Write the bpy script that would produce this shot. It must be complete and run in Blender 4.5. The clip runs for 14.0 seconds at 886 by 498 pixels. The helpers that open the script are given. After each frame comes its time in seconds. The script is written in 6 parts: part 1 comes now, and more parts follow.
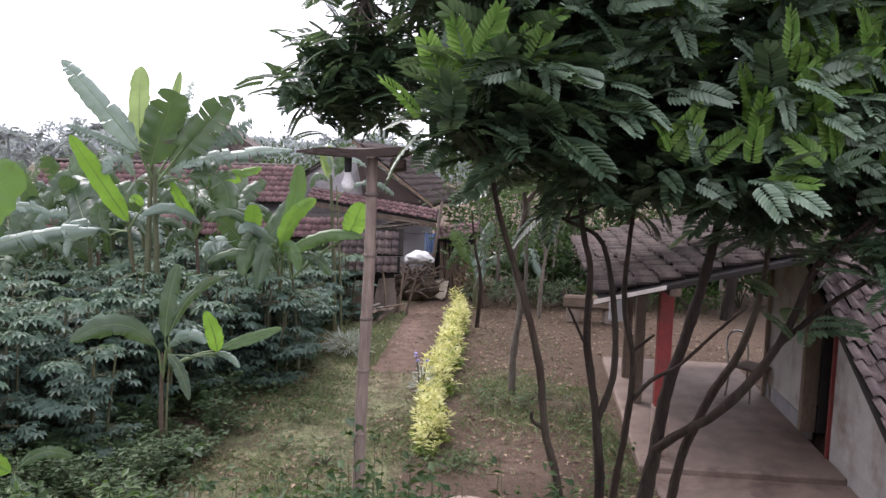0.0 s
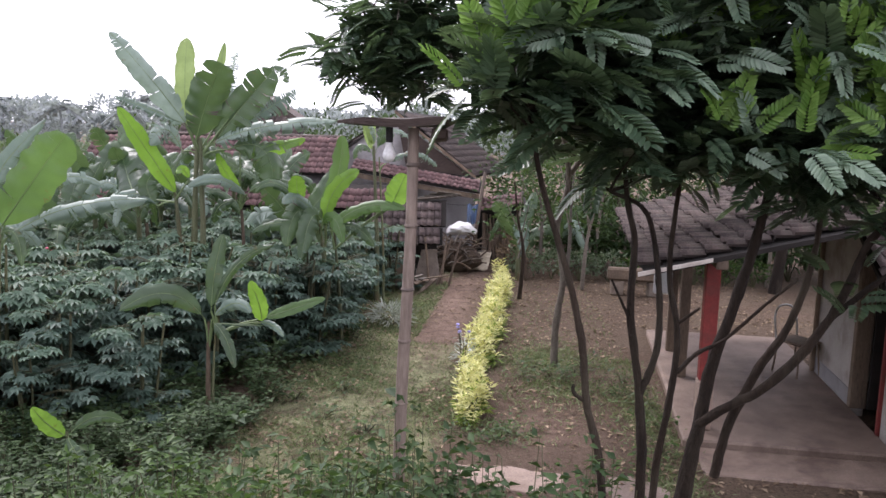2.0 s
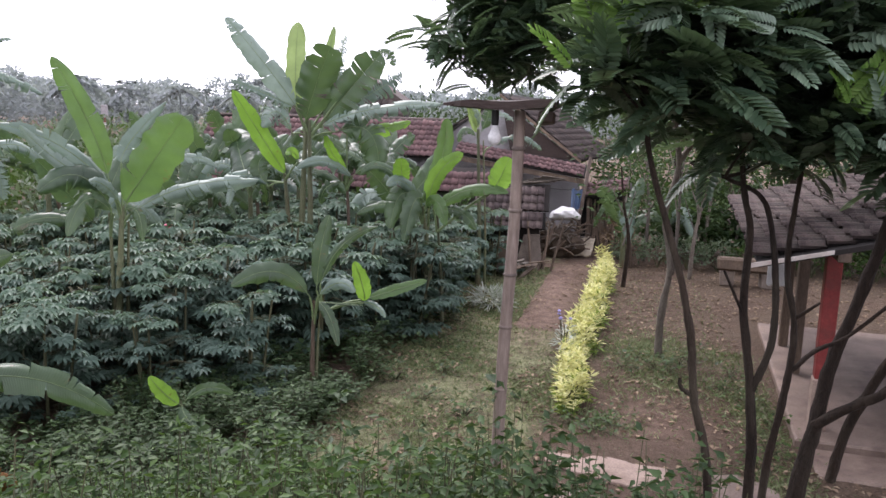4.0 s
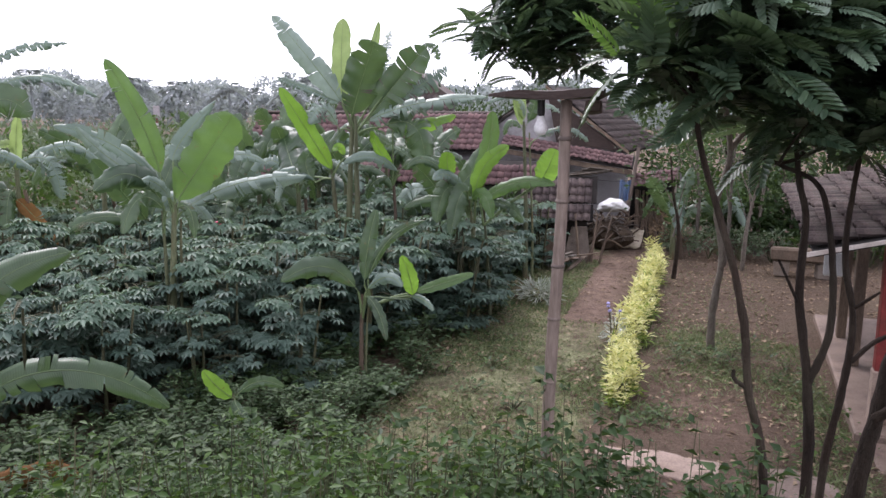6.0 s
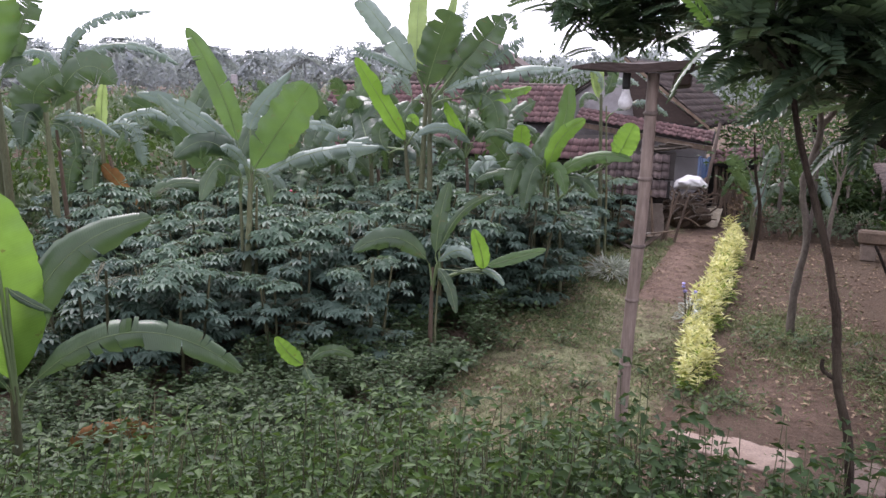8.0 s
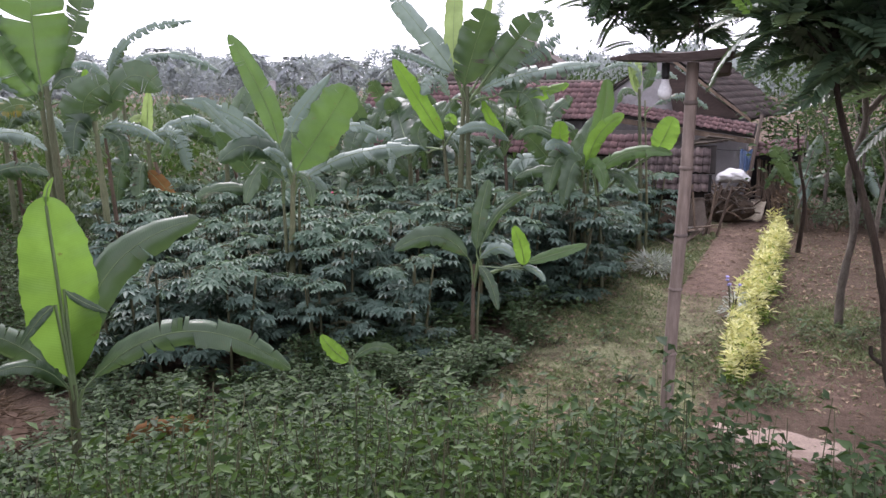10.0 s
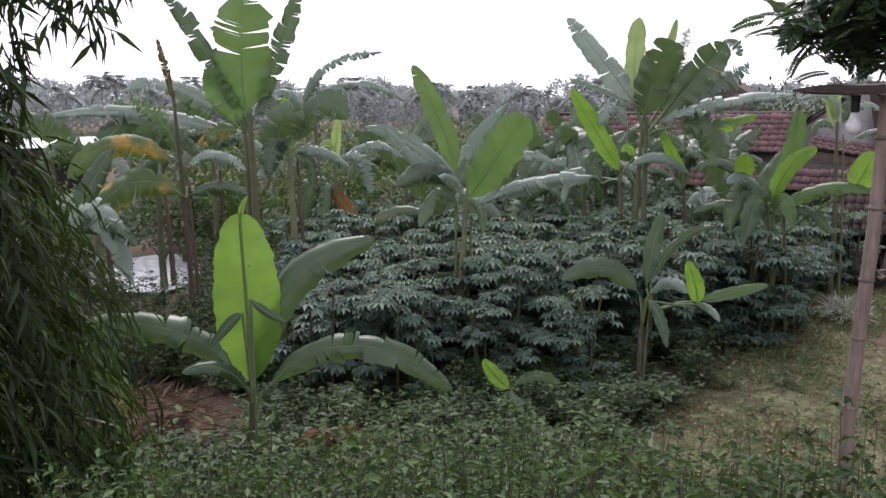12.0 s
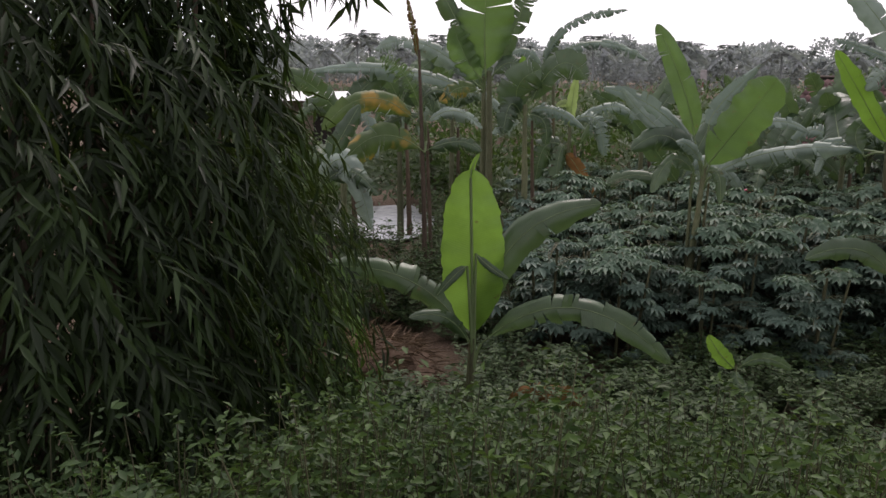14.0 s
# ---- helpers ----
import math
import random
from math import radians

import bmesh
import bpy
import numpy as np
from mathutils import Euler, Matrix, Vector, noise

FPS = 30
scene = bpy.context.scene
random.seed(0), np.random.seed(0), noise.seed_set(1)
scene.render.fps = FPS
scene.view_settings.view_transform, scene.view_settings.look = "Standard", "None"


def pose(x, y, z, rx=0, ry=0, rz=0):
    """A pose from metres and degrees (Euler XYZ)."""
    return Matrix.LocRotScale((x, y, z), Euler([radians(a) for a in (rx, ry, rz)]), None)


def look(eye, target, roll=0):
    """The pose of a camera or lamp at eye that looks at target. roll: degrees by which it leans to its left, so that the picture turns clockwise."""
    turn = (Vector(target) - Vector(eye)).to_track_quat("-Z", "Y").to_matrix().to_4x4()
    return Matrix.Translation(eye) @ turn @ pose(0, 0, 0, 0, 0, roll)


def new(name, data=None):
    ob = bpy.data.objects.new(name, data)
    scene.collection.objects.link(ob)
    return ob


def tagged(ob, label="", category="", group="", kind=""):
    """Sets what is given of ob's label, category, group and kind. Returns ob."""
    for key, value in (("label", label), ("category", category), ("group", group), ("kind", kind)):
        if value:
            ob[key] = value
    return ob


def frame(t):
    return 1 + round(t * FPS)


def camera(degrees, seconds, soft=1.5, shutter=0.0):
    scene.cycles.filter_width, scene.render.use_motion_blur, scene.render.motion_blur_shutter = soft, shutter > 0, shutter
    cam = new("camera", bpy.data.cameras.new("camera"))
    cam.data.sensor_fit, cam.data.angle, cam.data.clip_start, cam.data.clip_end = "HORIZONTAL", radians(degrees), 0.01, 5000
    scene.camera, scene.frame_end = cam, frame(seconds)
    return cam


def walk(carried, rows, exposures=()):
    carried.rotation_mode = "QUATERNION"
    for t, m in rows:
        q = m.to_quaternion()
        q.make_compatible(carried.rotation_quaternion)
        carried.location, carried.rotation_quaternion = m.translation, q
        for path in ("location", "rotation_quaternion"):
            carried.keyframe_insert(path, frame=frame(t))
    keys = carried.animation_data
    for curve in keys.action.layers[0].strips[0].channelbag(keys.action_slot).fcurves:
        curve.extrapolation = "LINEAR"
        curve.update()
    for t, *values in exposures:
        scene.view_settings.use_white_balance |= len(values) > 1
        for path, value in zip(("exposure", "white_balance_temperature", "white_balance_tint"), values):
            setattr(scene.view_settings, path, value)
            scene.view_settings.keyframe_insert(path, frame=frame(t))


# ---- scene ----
cam = camera(57.95, 14.0)
PATH = [
    (0.0, pose(-0.000, -0.000, 3.300, 83.50, -1.50, 0.00)),
    (0.5, pose(-0.003, 0.008, 3.301, 83.10, -1.75, 0.67)),
    (1.0, pose(-0.002, 0.016, 3.299, 82.39, -1.83, 1.66)),
    (1.5, pose(0.001, 0.018, 3.299, 81.45, -1.46, 2.48)),
    (2.0, pose(0.008, 0.027, 3.294, 81.38, -1.32, 3.08)),
    (2.5, pose(0.010, 0.039, 3.290, 81.13, -0.62, 4.97)),
    (3.0, pose(0.005, 0.060, 3.291, 80.39, -1.02, 7.23)),
    (5.5, pose(-0.012, 0.080, 3.284, 79.91, -0.44, 13.05)),
    (6.0, pose(-0.007, 0.082, 3.279, 79.58, -0.18, 13.64)),
    (6.5, pose(-0.011, 0.098, 3.281, 79.38, -0.34, 13.96)),
    (7.0, pose(-0.018, 0.103, 3.281, 78.60, -0.02, 15.18)),
    (7.5, pose(-0.035, 0.124, 3.280, 77.85, -0.24, 16.65)),
    (8.0, pose(-0.062, 0.144, 3.280, 77.55, -0.77, 18.76)),
    (10.5, pose(-0.052, 0.060, 3.252, 77.64, 1.39, 22.39)),
    (11.0, pose(-0.018, 0.060, 3.254, 77.79, 1.12, 25.29)),
    (11.5, pose(0.001, 0.066, 3.256, 78.63, 0.70, 29.62)),
    (12.0, pose(0.020, 0.056, 3.263, 79.77, 0.48, 33.97)),
    (12.5, pose(0.042, 0.065, 3.266, 80.11, 0.63, 37.83)),
    (13.0, pose(0.065, 0.056, 3.268, 80.00, 0.89, 40.20)),
    (13.5, pose(0.079, 0.054, 3.269, 78.39, 0.20, 44.70)),
    (14.0, pose(0.078, 0.057, 3.275, 76.98, -0.22, 50.79)),
]
EXPOSURES = [(0.0, 0.98, 6250, 23), (3.0, 0.96, 6250, 23), (6.0, 0.86, 6150, 23), (8.0, 0.9, 6150, 26), (11.2, 0.92, 6150, 26), (12.5, 0.16, 6500, 23), (14.0, -0.08, 6750, 21)]
walk(cam, PATH, EXPOSURES)

# ---- world and sun: a bright overcast morning ----
world = bpy.data.worlds.new("overcast_sky")
scene.world = world
world.use_nodes = True
wn, wl = world.node_tree.nodes, world.node_tree.links
sky = wn.new("ShaderNodeTexSky")
sky.sky_type = "NISHITA"
sky.sun_disc = False
sky.sun_elevation = radians(52)
sky.sun_rotation = radians(-35)
sky.air_density, sky.dust_density = 1.0, 2.0
grey = wn.new("ShaderNodeHueSaturation")
grey.inputs["Saturation"].default_value = 0.18
wl.new(sky.outputs[0], grey.inputs["Color"])
# a cloud deck whitens the sky evenly
deck = wn.new("ShaderNodeMix")
deck.data_type = "RGBA"
deck.inputs[0].default_value = 0.8
deck.inputs[7].default_value = (9.0, 9.2, 9.6, 1)
wl.new(grey.outputs[0], deck.inputs[6])
wl.new(deck.outputs[2], wn["Background"].inputs["Color"])
wn["Background"].inputs["Strength"].default_value = 0.15
sun_data = bpy.data.lights.new("sun", "SUN")
sun_data.energy, sun_data.angle, sun_data.color = 2.2, radians(22), (1.0, 0.96, 0.9)
sun = new("sun", sun_data)
sun.matrix_world = look((-20, 29, 45), (0, 0, 0))
tagged(sun, "soft sun behind thin cloud", "sun", kind="structure")


# ---- materials ----
def nodes_of(name):
    m = bpy.data.materials.new(name)
    m.use_nodes = True
    return m, m.node_tree.nodes, m.node_tree.links, m.node_tree.nodes["Principled BSDF"]


def ramp(n, l, source, c1, c2, a=0.3, b=0.7):
    r = n.new("ShaderNodeValToRGB")
    r.color_ramp.elements[0].position, r.color_ramp.elements[1].position = a, b
    r.color_ramp.elements[0].color, r.color_ramp.elements[1].color = (*c1, 1), (*c2, 1)
    l.new(source, r.inputs[0])
    return r.outputs[0]


def noise_of(n, l, scale, detail=4.0, rough=0.6, stretch=None):
    co = n.new("ShaderNodeTexCoord").outputs["Object"]
    if stretch:
        mp = n.new("ShaderNodeMapping")
        mp.inputs["Scale"].default_value = stretch
        l.new(co, mp.inputs["Vector"])
        co = mp.outputs[0]
    t = n.new("ShaderNodeTexNoise")
    t.inputs["Scale"].default_value, t.inputs["Detail"].default_value, t.inputs["Roughness"].default_value = scale, detail, rough
    l.new(co, t.inputs["Vector"])
    return t.outputs["Fac"]


def mixed(n, l, fac, a, b, mode="MIX"):
    x = n.new("ShaderNodeMix")
    x.data_type, x.blend_type = "RGBA", mode
    for s, v in ((x.inputs[0], fac), (x.inputs[6], a), (x.inputs[7], b)):
        if hasattr(v, "is_linked"):
            l.new(v, s)
        else:
            s.default_value = v if isinstance(v, float) else (*v, 1)
    return x.outputs[2]


def bump(n, l, p, height, strength=0.4, dist=0.02):
    b = n.new("ShaderNodeBump")
    b.inputs["Strength"].default_value, b.inputs["Distance"].default_value = strength, dist
    l.new(height, b.inputs["Height"])
    l.new(b.outputs[0], p.inputs["Normal"])


def leaf_material(name, c1, c2, through_light=0.3, rough=0.5, patches=None, gloss=0.4, veins=False):
    """Leaves: colour varies from leaf to leaf and in blotches; some light passes through. veins: ribbed across, one colour a leaf."""
    m, n, l, p = nodes_of(name)
    if veins:
        isl = n.new("ShaderNodeObjectInfo").outputs["Random"]
    else:
        isl = n.new("ShaderNodeNewGeometry").outputs["Random Per Island"]
    col = ramp(n, l, isl, c1, c2, 0.0, 1.0)
    if veins:
        at = n.new("ShaderNodeAttribute")
        at.attribute_name = "vein"
        wave = n.new("ShaderNodeMath")
        wave.operation = "SINE"
        l.new(at.outputs["Fac"], wave.inputs[0])
        col = mixed(n, l, 1.0, col, ramp(n, l, wave.outputs[0], (0.95, 0.96, 0.95), (1.04, 1.03, 1.04), 0.0, 1.0), "MULTIPLY")
        bump(n, l, p, wave.outputs[0], 0.15, 0.004)
        # sun-bleached stretches and brown nicks along the blade
        fade = noise_of(n, l, 1.7, 4.0, 0.6)
        col = mixed(n, l, ramp(n, l, fade, (0, 0, 0), (0.4, 0.4, 0.4), 0.5, 0.72), col, tuple(min(1.0, 1.5 * v + 0.02) for v in c2))
        nick = noise_of(n, l, 9.0, 4.0, 0.7)
        col = mixed(n, l, ramp(n, l, nick, (0, 0, 0), (0.8, 0.8, 0.8), 0.64, 0.7), col, (0.13, 0.085, 0.035))
    blot = noise_of(n, l, 3.0, 5.0, 0.65)
    col = mixed(n, l, ramp(n, l, blot, (0, 0, 0), (0.55, 0.55, 0.55)), col, tuple(0.6 * v for v in c1))
    if patches:
        spot = noise_of(n, l, 2.2, 3.0)
        col = mixed(n, l, ramp(n, l, spot, (0, 0, 0), (1, 1, 1), 0.54, 0.66), col, patches)
    l.new(col, p.inputs["Base Color"])
    p.inputs["Roughness"].default_value = rough
    p.inputs["Specular IOR Level"].default_value = gloss
    tr = n.new("ShaderNodeBsdfTranslucent")
    warm = mixed(n, l, 0.25, col, (0.2, 0.3, 0.05))
    l.new(warm, tr.inputs["Color"])
    mx = n.new("ShaderNodeMixShader")
    mx.inputs[0].default_value = through_light
    l.new(p.outputs[0], mx.inputs[1])
    l.new(tr.outputs[0], mx.inputs[2])
    l.new(mx.outputs[0], n["Material Output"].inputs["Surface"])
    return m


def solid_material(name, c1, c2, scale=6.0, rough=0.8, bump_s=0.3, stretch=None, c3=None, metal=0.0, fine=60.0, dist=0.02):
    """Earth, bark, plaster, tile: coarse blotches, fine grain and relief."""
    m, n, l, p = nodes_of(name)
    a = noise_of(n, l, scale, 5.0, 0.6, stretch)
    f = noise_of(n, l, fine, 3.0, 0.7, stretch)
    col = ramp(n, l, a, c1, c2)
    col = mixed(n, l, 0.35, col, ramp(n, l, f, tuple(0.55 * v for v in c1), tuple(min(1, 1.3 * v) for v in c2)))
    if c3:
        st = noise_of(n, l, scale * 0.45, 4.0, 0.7, stretch)
        col = mixed(n, l, ramp(n, l, st, (0, 0, 0), (1, 1, 1), 0.5, 0.68), col, c3)
    rnd = n.new("ShaderNodeObjectInfo").outputs["Random"]
    col = mixed(n, l, 1.0, col, ramp(n, l, rnd, (0.62, 0.62, 0.63), (1.15, 1.13, 1.1), 0, 1), "MULTIPLY")
    l.new(col, p.inputs["Base Color"])
    p.inputs["Roughness"].default_value, p.inputs["Metallic"].default_value = rough, metal
    p.inputs["Specular IOR Level"].default_value = 0.25
    add = n.new("ShaderNodeMath")
    add.operation = "ADD"
    l.new(a, add.inputs[0])
    l.new(f, add.inputs[1])
    bump(n, l, p, add.outputs[0], bump_s, dist)
    return m


M_BANANA = leaf_material("banana_leaf", (0.028, 0.06, 0.028), (0.075, 0.128, 0.056), 0.27, 0.38, gloss=0.5, veins=True)
M_BANANA_MID = leaf_material("banana_leaf_mid", (0.07, 0.14, 0.04), (0.1, 0.19, 0.055), 0.45, 0.4, gloss=0.5, veins=True)
# the sky's sheen on a leaf is painted in as pale grey-green
M_BANANA_SHEEN = leaf_material("banana_leaf_painted_sheen", (0.1, 0.155, 0.12), (0.24, 0.31, 0.26), 0.22, 0.44, gloss=0.5, veins=True)
M_BANANA_YOUNG = leaf_material("banana_leaf_young", (0.12, 0.25, 0.025), (0.18, 0.34, 0.055), 0.5, 0.4, veins=True)
# new leaves, with backlight painted in as a lighter yellow-green
M_BANANA_BACKLIT = leaf_material("banana_leaf_backlit", (0.22, 0.31, 0.1), (0.32, 0.41, 0.17), 0.5, 0.45, veins=True)
M_BANANA_SICK = leaf_material("banana_leaf_yellowing", (0.05, 0.095, 0.025), (0.09, 0.14, 0.035), 0.3, 0.5, (0.32, 0.2, 0.035), veins=True)
M_BANANA_DRY = leaf_material("banana_leaf_dry", (0.09, 0.045, 0.02), (0.2, 0.098, 0.034), 0.2, 0.8, gloss=0.1, veins=True)
M_RIB = leaf_material("leaf_rib", (0.13, 0.19, 0.08), (0.18, 0.24, 0.11), 0.1, 0.5)
M_STEM = solid_material("banana_stem", (0.075, 0.09, 0.046), (0.165, 0.175, 0.1), 5.0, 0.65, 0.4, (1, 1, 0.25), (0.12, 0.07, 0.035))
M_STEM_DARK = solid_material("banana_stem_dry", (0.06, 0.045, 0.033), (0.15, 0.11, 0.08), 6.0, 0.8, 0.5, (1, 1, 0.25))
M_CASSAVA = leaf_material("cassava_leaf", (0.052, 0.095, 0.072), (0.12, 0.18, 0.142), 0.25, 0.55, gloss=0.3)
M_CASSAVA_TOP = leaf_material("cassava_top_leaf", (0.09, 0.155, 0.105), (0.155, 0.225, 0.165), 0.3, 0.55, gloss=0.3)
M_SHRUB = leaf_material("shrub_leaf", (0.012, 0.034, 0.007), (0.075, 0.135, 0.032), 0.28, 0.5, gloss=0.2)
M_SHRUB_DARK = leaf_material("shrub_leaf_dark", (0.018, 0.04, 0.014), (0.066, 0.112, 0.04), 0.2, 0.6, gloss=0.2)
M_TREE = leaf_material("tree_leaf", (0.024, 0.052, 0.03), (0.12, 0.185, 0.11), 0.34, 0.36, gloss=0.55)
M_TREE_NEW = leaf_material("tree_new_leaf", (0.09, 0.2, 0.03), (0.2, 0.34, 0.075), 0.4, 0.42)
# light on the outer crown is painted in as a paler leaf green
M_TREE_LIT = leaf_material("tree_lit_leaf", (0.12, 0.19, 0.125), (0.24, 0.33, 0.23), 0.2, 0.36, gloss=0.6)
M_YELLOW = leaf_material("yellow_hedge_leaf", (0.66, 0.64, 0.2), (0.88, 0.87, 0.5), 0.25, 0.5)
M_YELLOW_GREEN = leaf_material("hedge_green_leaf", (0.14, 0.24, 0.03), (0.3, 0.38, 0.06), 0.3, 0.5)
M_WHITE_LEAF = leaf_material("silvery_leaf", (0.42, 0.46, 0.4), (0.62, 0.65, 0.58), 0.2, 0.5)
# shade of the thicket is put into the first green, light into the second
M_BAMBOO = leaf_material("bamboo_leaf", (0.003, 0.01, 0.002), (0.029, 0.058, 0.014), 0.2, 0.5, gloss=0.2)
M_BAMBOO_LIT = leaf_material("bamboo_lit_leaf", (0.03, 0.075, 0.014), (0.13, 0.23, 0.06), 0.35, 0.42, gloss=0.4)
# distance haze is painted into this pale blue-grey leaf colour
M_WOODS_HAZED = leaf_material("far_woods_hazed_leaf", (0.29, 0.32, 0.335), (0.41, 0.44, 0.455), 0.35, 0.9, gloss=0.1)
M_MIDGREEN = leaf_material("mid_green_leaf", (0.08, 0.115, 0.068), (0.155, 0.2, 0.125), 0.25, 0.6)
M_GRASS = leaf_material("grass_blade", (0.09, 0.132, 0.05), (0.28, 0.32, 0.15), 0.2, 0.6)
M_LITTER = leaf_material("dead_leaf", (0.08, 0.048, 0.032), (0.38, 0.29, 0.2), 0.05, 0.8, gloss=0.1)
M_STRAW = leaf_material("straw", (0.075, 0.048, 0.035), (0.26, 0.185, 0.13), 0.05, 0.8, gloss=0.1)
M_BARK = solid_material("bark", (0.01, 0.007, 0.005), (0.034, 0.022, 0.015), 9.0, 0.85, 0.9, (1, 1, 0.35), (0.05, 0.04, 0.028))
M_BARK_PALE = solid_material("pale_bark", (0.085, 0.07, 0.058), (0.22, 0.195, 0.165), 7.0, 0.85, 0.5, (1, 1, 0.4), (0.06, 0.045, 0.035))
M_TWIG = solid_material("twig", (0.045, 0.047, 0.026), (0.11, 0.11, 0.06), 8.0, 0.7, 0.2)
M_BAMBOO_POLE = solid_material("weathered_bamboo", (0.12, 0.09, 0.078), (0.25, 0.2, 0.17), 5.0, 0.6, 0.25, (1, 1, 0.15), (0.1, 0.075, 0.06))
M_PLANK = solid_material("dark_old_board", (0.03, 0.02, 0.017), (0.085, 0.058, 0.048), 6.0, 0.6, 0.4, (0.3, 1, 1))
M_WOOD = solid_material("old_wood", (0.07, 0.05, 0.04), (0.2, 0.15, 0.11), 6.0, 0.8, 0.5, (1, 1, 0.2))
M_RED = solid_material("faded_red_paint", (0.13, 0.02, 0.02), (0.21, 0.04, 0.036), 5.0, 0.6, 0.2, None, (0.1, 0.035, 0.03))
M_TILE = solid_material("clay_tile", (0.075, 0.045, 0.046), (0.175, 0.105, 0.103), 5.0, 0.8, 0.4, None, (0.12, 0.09, 0.085))
M_TILE_OLD = solid_material("weathered_tile", (0.034, 0.027, 0.026), (0.115, 0.087, 0.08), 7.0, 0.85, 0.5, None, (0.055, 0.052, 0.042))
M_TILE_GREY = solid_material("grey_clay_tile", (0.06, 0.048, 0.048), (0.2, 0.155, 0.15), 7.0, 0.85, 0.5, None, (0.08, 0.07, 0.06))
M_PLASTER = solid_material("dirty_white_plaster", (0.33, 0.3, 0.28), (0.52, 0.485, 0.455), 2.2, 0.85, 0.3, None, (0.24, 0.195, 0.165))
M_GREYWALL = solid_material("grey_wall", (0.22, 0.21, 0.22), (0.33, 0.32, 0.33), 1.8, 0.9, 0.3, None, (0.15, 0.14, 0.14))
M_FLOOR = solid_material("stained_concrete", (0.095, 0.07, 0.056), (0.22, 0.167, 0.138), 2.8, 0.62, 0.3, None, (0.085, 0.06, 0.05))
M_SLAB = solid_material("earthy_slab", (0.18, 0.135, 0.112), (0.36, 0.28, 0.235), 4.0, 0.85, 0.5, None, (0.15, 0.105, 0.083))
# near-black paint that stands in for shade in openings and gaps
M_SHADE = solid_material("painted_shade", (0.015, 0.013, 0.012), (0.03, 0.026, 0.024), 3.0, 0.9, 0.1)
M_WHITE = solid_material("white_board", (0.6, 0.6, 0.6), (0.78, 0.78, 0.78), 4.0, 0.6, 0.1)
M_CLOTH = solid_material("white_sacking", (0.62, 0.62, 0.62), (0.8, 0.8, 0.79), 5.0, 0.9, 0.4)
M_TAN = solid_material("cream_sheet", (0.5, 0.43, 0.33), (0.68, 0.6, 0.48), 4.0, 0.85, 0.3)
M_BLUE = solid_material("blue_and_white_cloth", (0.16, 0.3, 0.62), (0.4, 0.52, 0.72), 4.0, 0.8, 0.2, (3, 3, 0.3), (0.75, 0.78, 0.82))
M_STONE = solid_material("field_stone", (0.14, 0.11, 0.09), (0.3, 0.25, 0.21), 5.0, 0.9, 0.6)
M_METAL = solid_material("chair_metal", (0.3, 0.3, 0.3), (0.45, 0.45, 0.45), 9.0, 0.35, 0.1, metal=0.8)
M_SOCKET = solid_material("black_socket", (0.015, 0.015, 0.015), (0.03, 0.03, 0.03), 9.0, 0.5, 0.1)
M_BULB = solid_material("frosted_white_bulb", (0.75, 0.75, 0.76), (0.82, 0.82, 0.83), 3.0, 0.25, 0.0)
M_PINK = solid_material("pink_flower", (0.6, 0.08, 0.16), (0.75, 0.15, 0.25), 9.0, 0.6, 0.1)
M_VIOLET = solid_material("violet_flower", (0.3, 0.28, 0.65), (0.45, 0.42, 0.8), 9.0, 0.6, 0.1)
M_ROOFWHITE = solid_material("pale_sheet_roof", (0.5, 0.52, 0.55), (0.7, 0.72, 0.75), 1.0, 0.5, 0.1)


def water_material():
    m, n, l, p = nodes_of("sky_painted_pond_water")
    # the pale base colour stands in for the reflected sky
    p.inputs["Base Color"].default_value = (0.6, 0.62, 0.66, 1)
    p.inputs["Roughness"].default_value, p.inputs["IOR"].default_value = 0.06, 1.33
    p.inputs["Specular IOR Level"].default_value = 1.0
    bump(n, l, p, noise_of(n, l, 3.0, 3.0), 0.5, 0.06)
    return m


